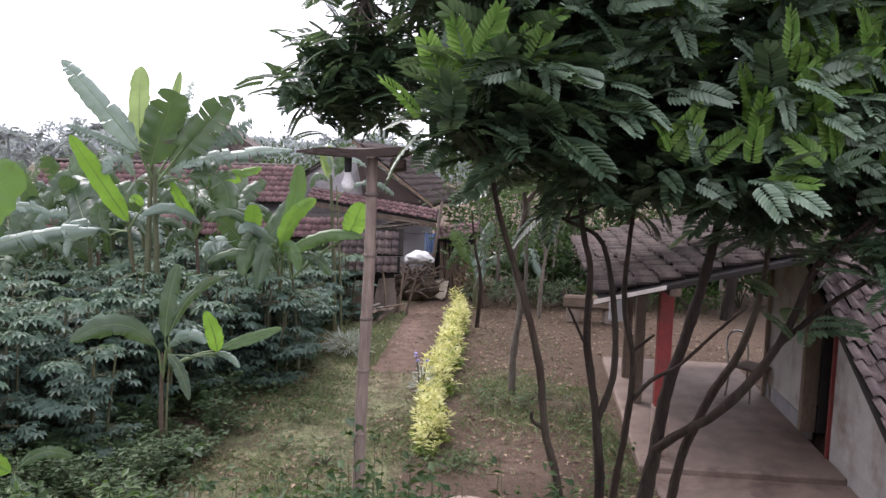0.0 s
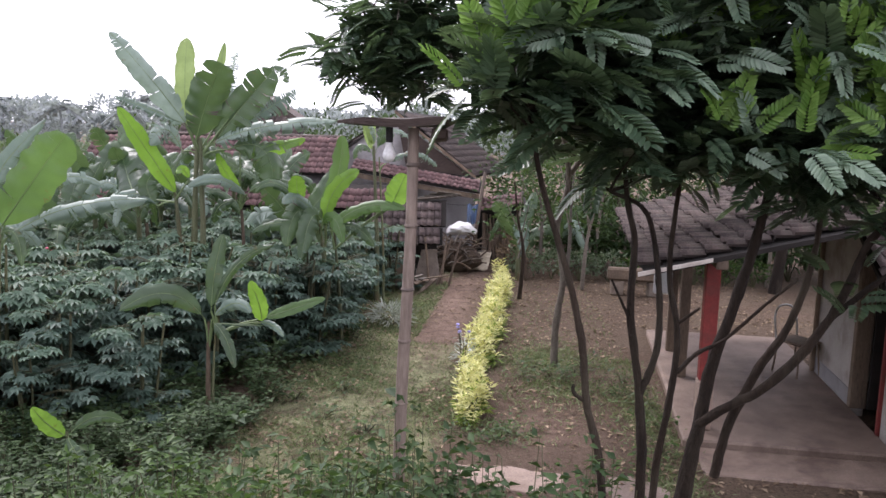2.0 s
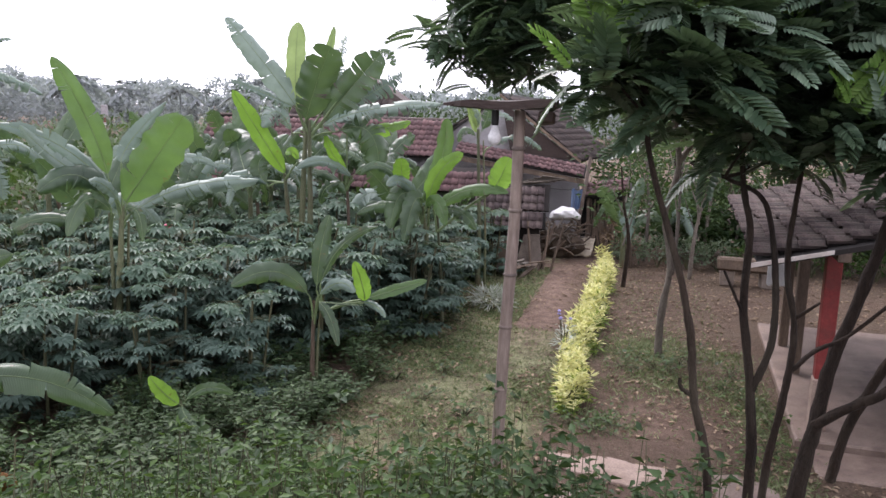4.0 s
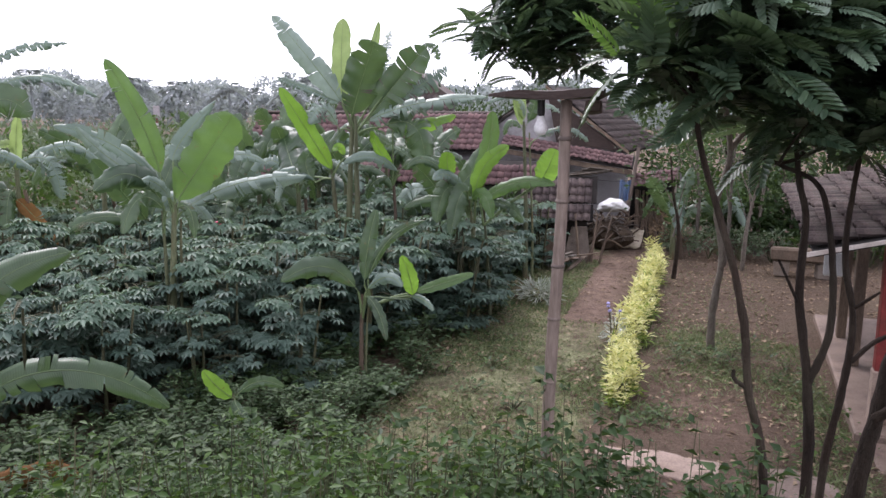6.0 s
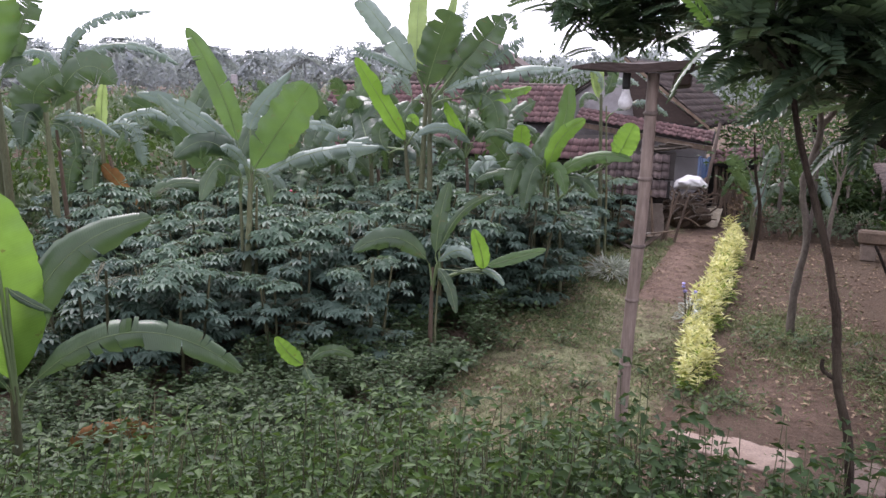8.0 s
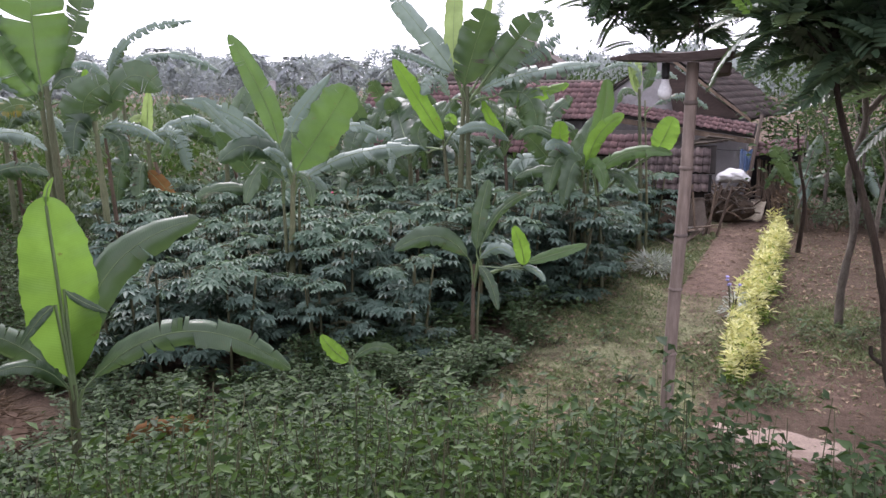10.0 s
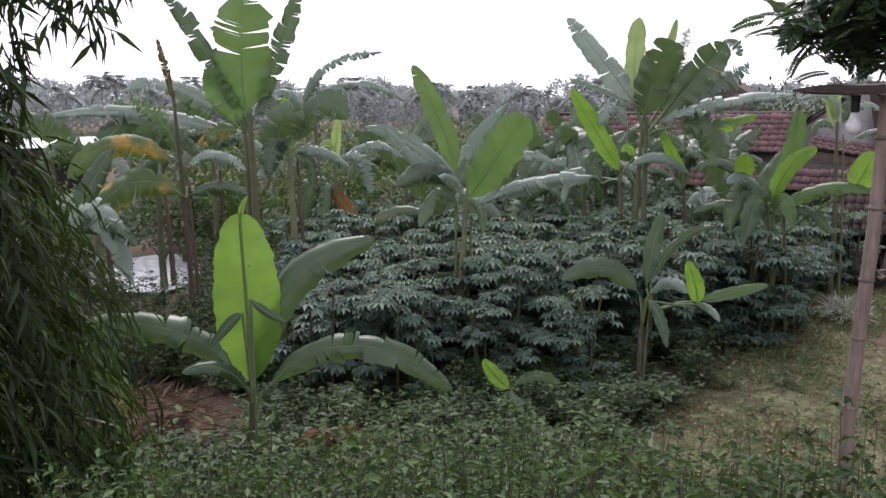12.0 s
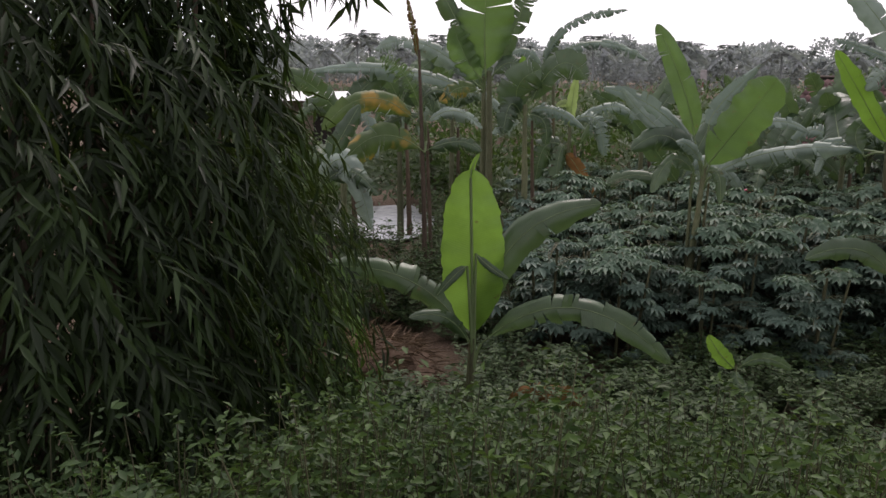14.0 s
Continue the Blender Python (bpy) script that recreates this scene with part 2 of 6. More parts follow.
def ground_material():
    """Reddish trodden earth with moss and grass where the colour attribute says so."""
    m, n, l, p = nodes_of("garden_earth")
    big, mid, fin = noise_of(n, l, 0.9, 5), noise_of(n, l, 5.0, 6, 0.7), noise_of(n, l, 30.0, 5, 0.8)
    earth = ramp(n, l, mid, (0.04, 0.026, 0.018), (0.145, 0.096, 0.068), 0.32, 0.7)
    earth = mixed(n, l, ramp(n, l, big, (0, 0, 0), (0.7, 0.7, 0.7), 0.4, 0.65), earth, (0.125, 0.1, 0.065))
    earth = mixed(n, l, 0.55, earth, ramp(n, l, fin, (0.016, 0.011, 0.008), (0.21, 0.15, 0.11), 0.35, 0.7))
    moss = ramp(n, l, mid, (0.12, 0.138, 0.066), (0.32, 0.312, 0.182), 0.3, 0.7)
    moss = mixed(n, l, 0.6, moss, ramp(n, l, fin, (0.04, 0.052, 0.02), (0.37, 0.375, 0.22), 0.35, 0.7))
    att = n.new("ShaderNodeVertexColor")
    att.layer_name = "grass"
    am = n.new("ShaderNodeMath")
    am.operation = "MULTIPLY_ADD"
    l.new(mixed(n, l, 0.45, mid, big), am.inputs[0])
    am.inputs[1].default_value = 1.0
    l.new(att.outputs["Color"], am.inputs[2])
    col = mixed(n, l, ramp(n, l, am.outputs[0], (0, 0, 0), (1, 1, 1), 0.82, 1.04), earth, moss)
    # bare red clay where feet keep the grass away
    worn = n.new("ShaderNodeVertexColor")
    worn.layer_name = "worn"
    col = mixed(n, l, worn.outputs["Color"], col, ramp(n, l, mid, (0.1, 0.066, 0.05), (0.26, 0.18, 0.145)))
    l.new(col, p.inputs["Base Color"])
    p.inputs["Roughness"].default_value = 0.92
    p.inputs["Specular IOR Level"].default_value = 0.15
    ad = n.new("ShaderNodeMath")
    ad.operation = "ADD"
    l.new(mid, ad.inputs[0])
    l.new(fin, ad.inputs[1])
    bump(n, l, p, ad.outputs[0], 0.9, 0.05)
    return m


M_WATER, M_GROUND = water_material(), ground_material()


# ---- mesh helpers ----
rng = np.random.default_rng(7)


def mesh_np(name, verts, faces, material, smooth=False):
    """A mesh from arrays of vertices and of equal-sided faces."""
    verts, faces = np.asarray(verts, np.float32), np.asarray(faces, np.int32)
    me = bpy.data.meshes.new(name)
    k = faces.shape[1]
    me.vertices.add(len(verts))
    me.vertices.foreach_set("co", verts.ravel())
    me.loops.add(faces.size)
    me.loops.foreach_set("vertex_index", faces.ravel())
    me.polygons.add(len(faces))
    me.polygons.foreach_set("loop_start", np.arange(0, faces.size, k, dtype=np.int32))
    me.update(calc_edges=True)
    me.validate()
    me.materials.append(material)
    if smooth:
        me.shade_smooth()
    return me


def thing(name, place=None, label="", category="", group="", kind=""):
    ob = new(name)
    ob.empty_display_size = 0.1
    if place is not None:
        ob.matrix_world = place
    return tagged(ob, label, category, group, kind)


def part(name, data, material, parent, label="", at=None, smooth=False):
    """One mesh object from a bmesh (or a finished mesh) under its thing."""
    if isinstance(data, bmesh.types.BMesh):
        me = bpy.data.meshes.new(name)
        data.to_mesh(me)
        data.free()
        me.materials.append(material)
        if smooth:
            me.shade_smooth()
    else:
        me = data
    ob = new(name, me)
    ob.parent = parent
    if at is not None:
        ob.matrix_basis = at
    if label:
        ob["label"] = label
    if name in ("branchwork", "leaves", "top_leaves", "green_leaves", "young_leaves", "lit_leaves", "foliage", "straw"):
        ob["kind"] = "stuff"
    return ob


def single(name, data, material, label, category, group="", kind="", place=None, smooth=False):
    """A thing that is one mesh."""
    ob = part(name, data, material, None, "", place, smooth)
    return tagged(ob, label, category, group, kind)


def box(x0, x1, y0, y1, z0, z1, bev=0.01, jitter=0.0):
    bm = bmesh.new()
    bmesh.ops.create_cube(bm, size=1)
    for v in bm.verts:
        v.co = Vector(((x0, x1)[v.co.x > 0], (y0, y1)[v.co.y > 0], (z0, z1)[v.co.z > 0]))
        if jitter:
            v.co += Vector([random.uniform(-jitter, jitter) for _ in range(3)])
    if bev:
        bmesh.ops.bevel(bm, geom=bm.edges[:], offset=bev, segments=1, affect="EDGES")
    return bm


def prism(points, depth, axis):
    """A flat polygon given as 3D points, thickened along axis."""
    bm = bmesh.new()
    f = bm.faces.new([bm.verts.new(p) for p in points])
    r = bmesh.ops.extrude_face_region(bm, geom=[f])
    bmesh.ops.translate(bm, vec=Vector(axis) * depth, verts=[v for v in r["geom"] if isinstance(v, bmesh.types.BMVert)])
    bmesh.ops.recalc_face_normals(bm, faces=bm.faces[:])
    return bm


def tube_arrays(points, radii, sides=8, knots=0.0):
    """Vertices and quads of a tapering tube along points."""
    P = np.array(points, float)
    R = np.interp(np.linspace(0, 1, len(P)), np.linspace(0, 1, len(radii)), radii)
    T = np.gradient(P, axis=0)
    T /= np.linalg.norm(T, axis=1)[:, None] + 1e-9
    ref = np.array([0.3, 0.9, 0.1]) if abs(T[0, 2]) > 0.7 else np.array([0, 0, 1.0])
    A = np.cross(T, ref)
    A /= np.linalg.norm(A, axis=1)[:, None] + 1e-9
    B = np.cross(T, A)
    ang = np.linspace(0, 2 * np.pi, sides, endpoint=False)
    rr = R[:, None] * (1 + knots * rng.normal(size=(len(P), sides)))
    V = P[:, None] + rr[..., None] * (A[:, None] * np.cos(ang)[:, None] + B[:, None] * np.sin(ang)[:, None])
    i, j = np.meshgrid(np.arange(len(P) - 1), np.arange(sides), indexing="ij")
    k = (j + 1) % sides
    F = np.stack([i * sides + j, i * sides + k, (i + 1) * sides + k, (i + 1) * sides + j], -1).reshape(-1, 4)
    return V.reshape(-1, 3), F


def joined(pieces):
    V, F, n = [], [], 0
    for v, f in pieces:
        V.append(v)
        F.append(f + n)
        n += len(v)
    return np.concatenate(V), np.concatenate(F)


def smooth_line(pts, n=14):
    """A Catmull-Rom line through a few points."""
    P = np.array(pts, float)
    P = np.vstack([2 * P[0] - P[1], P, 2 * P[-1] - P[-2]])
    out = []
    for u in np.linspace(0, len(P) - 3 - 1e-6, n):
        i = int(u)
        t = u - i
        a, b, c, d = P[i:i + 4]
        out.append(0.5 * (2 * b + (c - a) * t + (2 * a - 5 * b + 4 * c - d) * t ** 2 + (3 * b - a - 3 * c + d) * t ** 3))
    return np.array(out)


def tube(name, points, radii, material, parent, label="", sides=8, n=14, knots=0.05):
    v, f = tube_arrays(smooth_line(points, n), radii, sides, knots)
    return part(name, mesh_np(name, v, f, material, True), material, parent, label)


def frames_from(direction, normal):
    """Rotation matrices whose y follows direction and whose z is near normal."""
    d = direction / (np.linalg.norm(direction, axis=1)[:, None] + 1e-9)
    x = np.cross(d, normal)
    x /= np.linalg.norm(x, axis=1)[:, None] + 1e-9
    return np.stack([x, d, np.cross(x, d)], -1)


def scatter(template, faces, places, turns, sizes):
    """Many copies of a small template: vertices and faces."""
    V = np.einsum("nij,vj->nvi", turns, template) * np.asarray(sizes)[:, None, None] + places[:, None]
    F = faces[None] + (np.arange(len(places)) * len(template))[:, None, None]
    return V.reshape(-1, 3), F.reshape(-1, faces.shape[1])


def blade(width, fold=0.25, sag=0.0, wide=0.45):
    """A pointed leaf of length 1 along y, folded on its midrib: six vertices, four quads' worth in two."""
    w = width / 2
    T = np.array([(0, 0, 0), (w, wide, fold * w), (0, 1, -sag), (-w, wide, fold * w), (0, wide, -sag * 0.3)], float)
    F = np.array([(0, 1, 4), (1, 2, 4), (0, 4, 3), (4, 2, 3)])
    return T, F


def small_blade(width, fold=0.3, wide=0.45):
    """A plainer leaf of two triangles folded on the midrib, for small or far leaves."""
    w = width / 2
    return np.array([(0, 0, 0), (w, wide, fold * w), (0, 1, -0.1), (-w, wide, fold * w)], float), np.array([(0, 1, 2), (0, 2, 3)])


def leaflet(width, fold=0.3):
    """A blunt oblong leaflet of length 1 along y, folded on its midrib."""
    w = width / 2
    T = np.array([(0, 0, 0), (w, 0.32, fold * w), (w * 0.86, 0.8, fold * w - 0.06), (0, 1, -0.12), (-w * 0.86, 0.8, fold * w - 0.06), (-w, 0.32, fold * w)], float)
    return T, np.array([(0, 1, 2), (0, 2, 3), (0, 3, 4), (0, 4, 5)])


def pinnate(pairs=11, leaf=0.235, width=0.34):
    """A feather leaf of length 1 along y."""
    T, F, n = [], [], 0
    b, bf = leaflet(width)
    for i in range(pairs):
        y = 0.16 + 0.74 * i / (pairs - 1)
        size = leaf * (0.72 + 0.5 * np.sin(np.pi * (0.2 + 0.7 * i / pairs)))
        for s in (-1, 1):
            a = s * radians(66 - 30 * i / pairs + 5 * np.sin(7 * i + s))
            rot = np.array([[np.cos(a), np.sin(a), 0], [-np.sin(a), np.cos(a), 0], [0, 0, 1]])
            v = b @ rot.T * size + (0, y, 0.03 * np.sin(3 * y) - 0.22 * y * y)
            T.append(v)
            F.append(bf + n)
            n += len(v)
    T.append(b * leaf + (0, 0.92, -0.2))
    F.append(bf + n)
    return np.concatenate(T), np.concatenate(F)


def palmate(lobes=7, width=0.4):
    """A cassava leaf: pointed lobes round one point, tips hanging."""
    T, F, n = [], [], 0
    b, bf = small_blade(width, 0.35, 0.55)
    b[2, 2] = -0.28
    for i in range(lobes):
        a = radians(-112 + 224 * i / (lobes - 1))
        rot = np.array([[np.cos(a), np.sin(a), 0], [-np.sin(a), np.cos(a), 0], [0, 0, 1]])
        T.append(b @ rot.T * (1.0 - 0.3 * abs(i - (lobes - 1) / 2) / lobes * 2))
        F.append(bf + n)
        n += len(b)
    return np.concatenate(T), np.concatenate(F)


def random_dirs(n, low=-1.0, high=1.0):
    z = rng.uniform(low, high, n)
    a = rng.uniform(0, 2 * np.pi, n)
    r = np.sqrt(1 - z * z)
    return np.stack([r * np.cos(a), r * np.sin(a), z], 1)


UP = np.array([0, 0, 1.0])


def bank(x, y):
    """Height of the ground: a garden, with a bank that rises to the terrace where the camera stands."""
    r = np.hypot(x, y + 0.3)
    return np.clip((5.6 - r) * 0.4, 0, 1.55)


# ---- ground ----
def ground():
    ang = np.linspace(0, 2 * np.pi, 181)[:-1]
    rad = np.concatenate([[0.001], np.arange(0.3, 26, 0.2), np.geomspace(27, 900, 30)])
    A, Rr = np.meshgrid(ang, rad)
    X, Y = Rr * np.sin(A), Rr * np.cos(A) + 0.0
    Z = bank(X, Y)
    fade = np.clip((30 - Rr) / 15, 0, 1)
    for i in range(X.shape[0]):
        if rad[i] < 30:
            for j in range(X.shape[1]):
                Z[i, j] += fade[i, j] * (0.05 * noise.noise((X[i, j] * 0.7, Y[i, j] * 0.7, 0)) + 0.02 * noise.noise((X[i, j] * 3, Y[i, j] * 3, 4)))
    n = len(ang)
    i, j = np.meshgrid(np.arange(len(rad) - 1), np.arange(n), indexing="ij")
    k = (j + 1) % n
    F = np.stack([i * n + j, i * n + k, (i + 1) * n + k, (i + 1) * n + j], -1).reshape(-1, 4)[:, ::-1]
    V = np.stack([X, Y, Z], -1).reshape(-1, 3)
    me = mesh_np("ground", V, F, M_GROUND, True)
    x, y = V[:, 0], V[:, 1]
    # grass grows between the field and the hedge, and in patches in the yard; the trodden strip stays bare
    hedge_x = -0.2 + 0.075 * (y - 8.5)
    g = np.where((x < hedge_x - 0.2) & (x > -2.75), 0.42, 0.12)
    g = np.where((x < hedge_x + 0.1) & (x > hedge_x - 1.1) & (y > 12.0) & (y < 22), -0.1, g)
    g = np.where((x > hedge_x) & (x < 2.3) & (y > 6), 0.06, g)
    g += 0.4 * np.exp(-(((x - 1.0) / 0.6) ** 2 + ((y - 10.9) / 0.9) ** 2)) + 0.35 * np.exp(-(((x - 1.9) / 0.3) ** 2 + ((y - 9) / 2.5) ** 2))
    g += 0.3 * np.exp(-(((x - 0.1) / 0.5) ** 2 + ((y - 8.2) / 0.5) ** 2))
    g = np.where(np.hypot(x, y) > 24, 0.08, np.where(x < -2.75, 0.05, g))
    g = np.where(y < 5.2, 0.1, g)
    col = me.color_attributes.new("grass", "FLOAT_COLOR", "POINT")
    col.data.foreach_set("color", np.repeat(g[:, None], 4, 1).astype(np.float32).ravel())
    w = 0.85 * np.exp(-(((x - hedge_x + 0.75) / 0.36) ** 4)) * np.clip((y - 10.5) / 2.5, 0, 1) * np.clip((24 - y) / 3, 0, 1)
    w += 0.5 * np.exp(-(((x - 0.75) / 0.55) ** 2 + ((y - 8.6) / 0.9) ** 2)) + 0.4 * np.exp(-(((x - 0.7) / 1.0) ** 2 + ((y - 7.0) / 0.5) ** 2))
    me.color_attributes.new("worn", "FLOAT_COLOR", "POINT").data.foreach_set("color", np.repeat(w[:, None], 4, 1).astype(np.float32).ravel())
    single("ground", me, M_GROUND, "reddish trodden garden earth with mossy grass", "ground", kind="structure")


ground()
# an unseen wall added to close the terrace behind the eye, low for sky light
wall = box(-14, 11, -2.3, -2.05, -0.2, 2.45, 0.02)
single("wall_south", wall, M_PLASTER, "plain low plastered wall added out of view behind the terrace", "wall", kind="structure")


def grass_and_litter():
    # short grass on the way
    n = 110000
    x, y = rng.uniform(-2.75, 0.4, n), rng.uniform(5.6, 17, n)
    hx = -0.3 + 0.075 * (y - 8.5)
    keep = (x < hx) & (rng.random(n) < np.clip(0.75 + 0.6 * np.sin(x * 3.1 + y) * np.sin(y * 1.7), 0.05, 1)) & ~((y > 12) & (x > hx - 1.0))
    x2, y2 = rng.normal(1.0, 0.45, 11000), rng.normal(10.8, 0.6, 11000)
    x3, y3 = rng.normal(1.95, 0.18, 5000), rng.uniform(7.0, 11.5, 5000)
    x5, y5 = rng.uniform(0.1, 2.2, 3500), rng.uniform(6.2, 17, 3500)
    x4, y4 = rng.normal(0.15, 0.28, 1500), rng.normal(8.2, 0.3, 1500)
    x, y = np.concatenate([x[keep], x2, x3, x4, x5]), np.concatenate([y[keep], y2, y3, y4, y5])
    P = np.stack([x, y, bank(x, y) - 0.01], 1)
    d = random_dirs(len(P), 0.25, 0.9)
    T, F = small_blade(0.16, 0.2, 0.3)
    v, f = scatter(T, F, P, frames_from(d, random_dirs(len(P), 0.2, 1)), rng.uniform(0.02, 0.1, len(P)))
    single("grass", mesh_np("grass", v, f, M_GRASS), M_GRASS, "short mossy grass on the earth path", "grass", kind="stuff")
    # fallen leaves
    n = 8500
    x, y = rng.uniform(-2.8, 6.0, n), rng.uniform(6.0, 18, n)
    keep = ~((x > 2.2) & (x < 4.8) & (y > 8) & (y < 13.2)) & (rng.random(n) < np.where(x > 0.4, 1, 0.7))
    x, y = x[keep], y[keep]
    xv = rng.normal(-2.25, 0.35, 1500)
    yv = rng.uniform(6.5, 15, 1500)
    x, y = np.concatenate([x, xv - 0.1 * np.clip(9 - yv, 0, 3)]), np.concatenate([y, yv])
    P = np.stack([x, y, bank(x, y) + 0.012], 1)
    d = random_dirs(len(P), -0.15, 0.3)
    T, F = small_blade(0.5, 0.5, 0.5)
    v, f = scatter(T, F, P, frames_from(d, np.tile(UP, (len(P), 1))), rng.uniform(0.03, 0.1, len(P)))
    single("fallen_leaves", mesh_np("fallen_leaves", v, f, M_LITTER), M_LITTER, "dry fallen leaves strewn over the yard", "leaves", kind="stuff")


grass_and_litter()


def weeds(label, spots, size=0.09, count=70, spread=0.3, height=0.3, material=None, name="weed"):
    """Low broad-leaved weeds at each spot."""
    T, F = small_blade(0.6, 0.3, 0.5)
    for x, y in spots:
        t = thing(name, pose(x, y, float(bank(x, y)) - 0.01), label, name, "weeds along the field")
        P = np.stack([rng.normal(0, spread / 2, count), rng.normal(0, spread / 2, count), height * rng.random(count) ** 0.8], 1)
        d = random_dirs(count, -0.2, 0.6)
        v, f = scatter(T, F, P, frames_from(d, np.tile(UP, (count, 1))), size * rng.uniform(0.6, 1.4, count))
        part("leaves", mesh_np("leaves", v, f, material or M_SHRUB_DARK), None, t)
        sv, sf = joined([tube_arrays([(0, 0, -0.02), 0.5 * p + (0, 0, 0.05), p], (0.005, 0.003), 4) for p in P[:10]])
        part("branchwork", mesh_np("branchwork", sv, sf, M_TWIG), None, t)


# ---- the house with its porch ----
PORCH = pose(2.31, 8.26, 0, 0, 0, -6.5)


def pantile(w, h, wave=0.018, ribs=1, thick=0.018):
    """A curved clay tile in its own plane: x across, y up the roof."""
    n = 6 * ribs + 1
    xs = np.linspace(0, 1, n)
    prof = wave * np.sin(xs * 2 * ribs * np.pi) * (w / 0.22)
    V, F = [], []
    for y, lift in ((0, 0.012 + 0.7 * wave), (h * 1.12, 0.0)):
        for k in (0, 1):
            for x, p in zip(xs, prof):
                V.append((x * w * 0.965, y, p + lift + k * thick))
    for i in range(n - 1):
        F += [(n + i, n + i + 1, 3 * n + i + 1, 3 * n + i), (i, n + i, n + i + 1, i + 1)[::-1]]
    return mesh_np("tile", V, F, M_TILE)


def tiled_roof(name, parent, M, width, length, w, h, material, label="", wave=0.018, ribs=1, loose=1.0):
    """A roof slope with its own deck and rows of single tiles. M: x along the eave, y up the slope."""
    # the deck is painted near-black so the gaps between tiles look shaded
    deck = part(name, box(0, width, 0.02, length, -0.06, -0.012, 0.0), M_SHADE, parent, label, M)
    me = pantile(w, h, wave, ribs)
    me.materials[0] = material
    for r in range(int(length / h)):
        for c in range(int(width / w)):
            ob = new("tile", me)
            ob.parent = deck
            ob.matrix_basis = pose(c * w + loose * random.uniform(-0.006, 0.006), r * h + loose * random.uniform(-0.012, 0.012), loose * random.uniform(0, 0.008),
                                   loose * random.uniform(-1, 1), loose * random.uniform(-1.5, 1.5), loose * random.uniform(-1.2, 1.2))
    return deck


def porch():
    single("porch_floor", box(-0.12, 2.0, -0.05, 4.75, -0.1, 0.1, 0.02), M_FLOOR, "stained bare concrete porch floor", "floor", kind="structure", place=PORCH)
    single("porch_step", box(0.0, 2.3, -0.75, -0.055, -0.1, 0.03, 0.02), M_FLOOR, "damp concrete apron before the porch", "floor", kind="structure", place=PORCH)
    # posts
    for y, mat, w, lab in ((0.33, M_RED, 0.075, "square porch post in faded red paint"), (2.25, M_WOOD, 0.065, "dark square wooden porch post"), (3.52, M_WOOD, 0.06, "dark square wooden porch post")):
        t = thing("porch_post", PORCH @ pose(0.12, y, 0.1), lab, "post", "porch posts")
        part("shaft", box(-w, w, -w, w, 0.0 if mat is M_WOOD else 0.55, 2.02, 0.008), mat, t)
        if mat is M_RED:
            part("plinth", box(-w - 0.012, w + 0.012, -w - 0.012, w + 0.012, 0, 0.55, 0.012), M_SLAB, t, "worn whitewashed plinth")
    roof = thing("porch_roof", PORCH, "low porch roof of weathered grey tiles with a white edge board", "roof")
    slope = math.atan2(0.19, 0.74)
    M = Matrix.Translation((-0.66, 5.7, 1.9)) @ Euler((0, 0, -math.pi / 2)).to_matrix().to_4x4() @ Euler((slope, 0, 0)).to_matrix().to_4x4()
    tiled_roof("roof_deck", roof, M, 5.9, 2.74, 0.17, 0.22, M_TILE_OLD, "", 0.05, 1, 2.4)
    part("edge_board", prism([(-0.7, -0.235, 1.845), (0.02, -0.235, 2.03), (0.02, -0.235, 2.068), (-0.7, -0.235, 1.888)], 0.025, (0, 1, 0)), M_PLASTER, roof, "white painted edge board, broken off short")
    part("beam", box(0.06, 0.18, -0.2, 5.6, 1.95, 2.05, 0.01), M_WOOD, roof)
    for y in (0.3, 1.4, 2.5, 3.6, 4.7):
        part("rafter", prism([(-0.6, y, 1.83), (1.95, y, 2.48), (1.95, y, 2.54), (-0.6, y, 1.89)], 0.05, (0, 1, 0)), M_WOOD, roof)
    # a white box on the third post
    t = thing("meter_box", PORCH @ pose(-0.06, 3.42, 0.98), "white box fixed to a dark porch post", "box")
    part("case", box(-0.12, 0.12, -0.1, 0.03, 0.0, 0.34, 0.015), M_WHITE, t)
    part("lid", box(-0.13, 0.13, -0.115, -0.1, 0.02, 0.32, 0.004), M_WHITE, t)


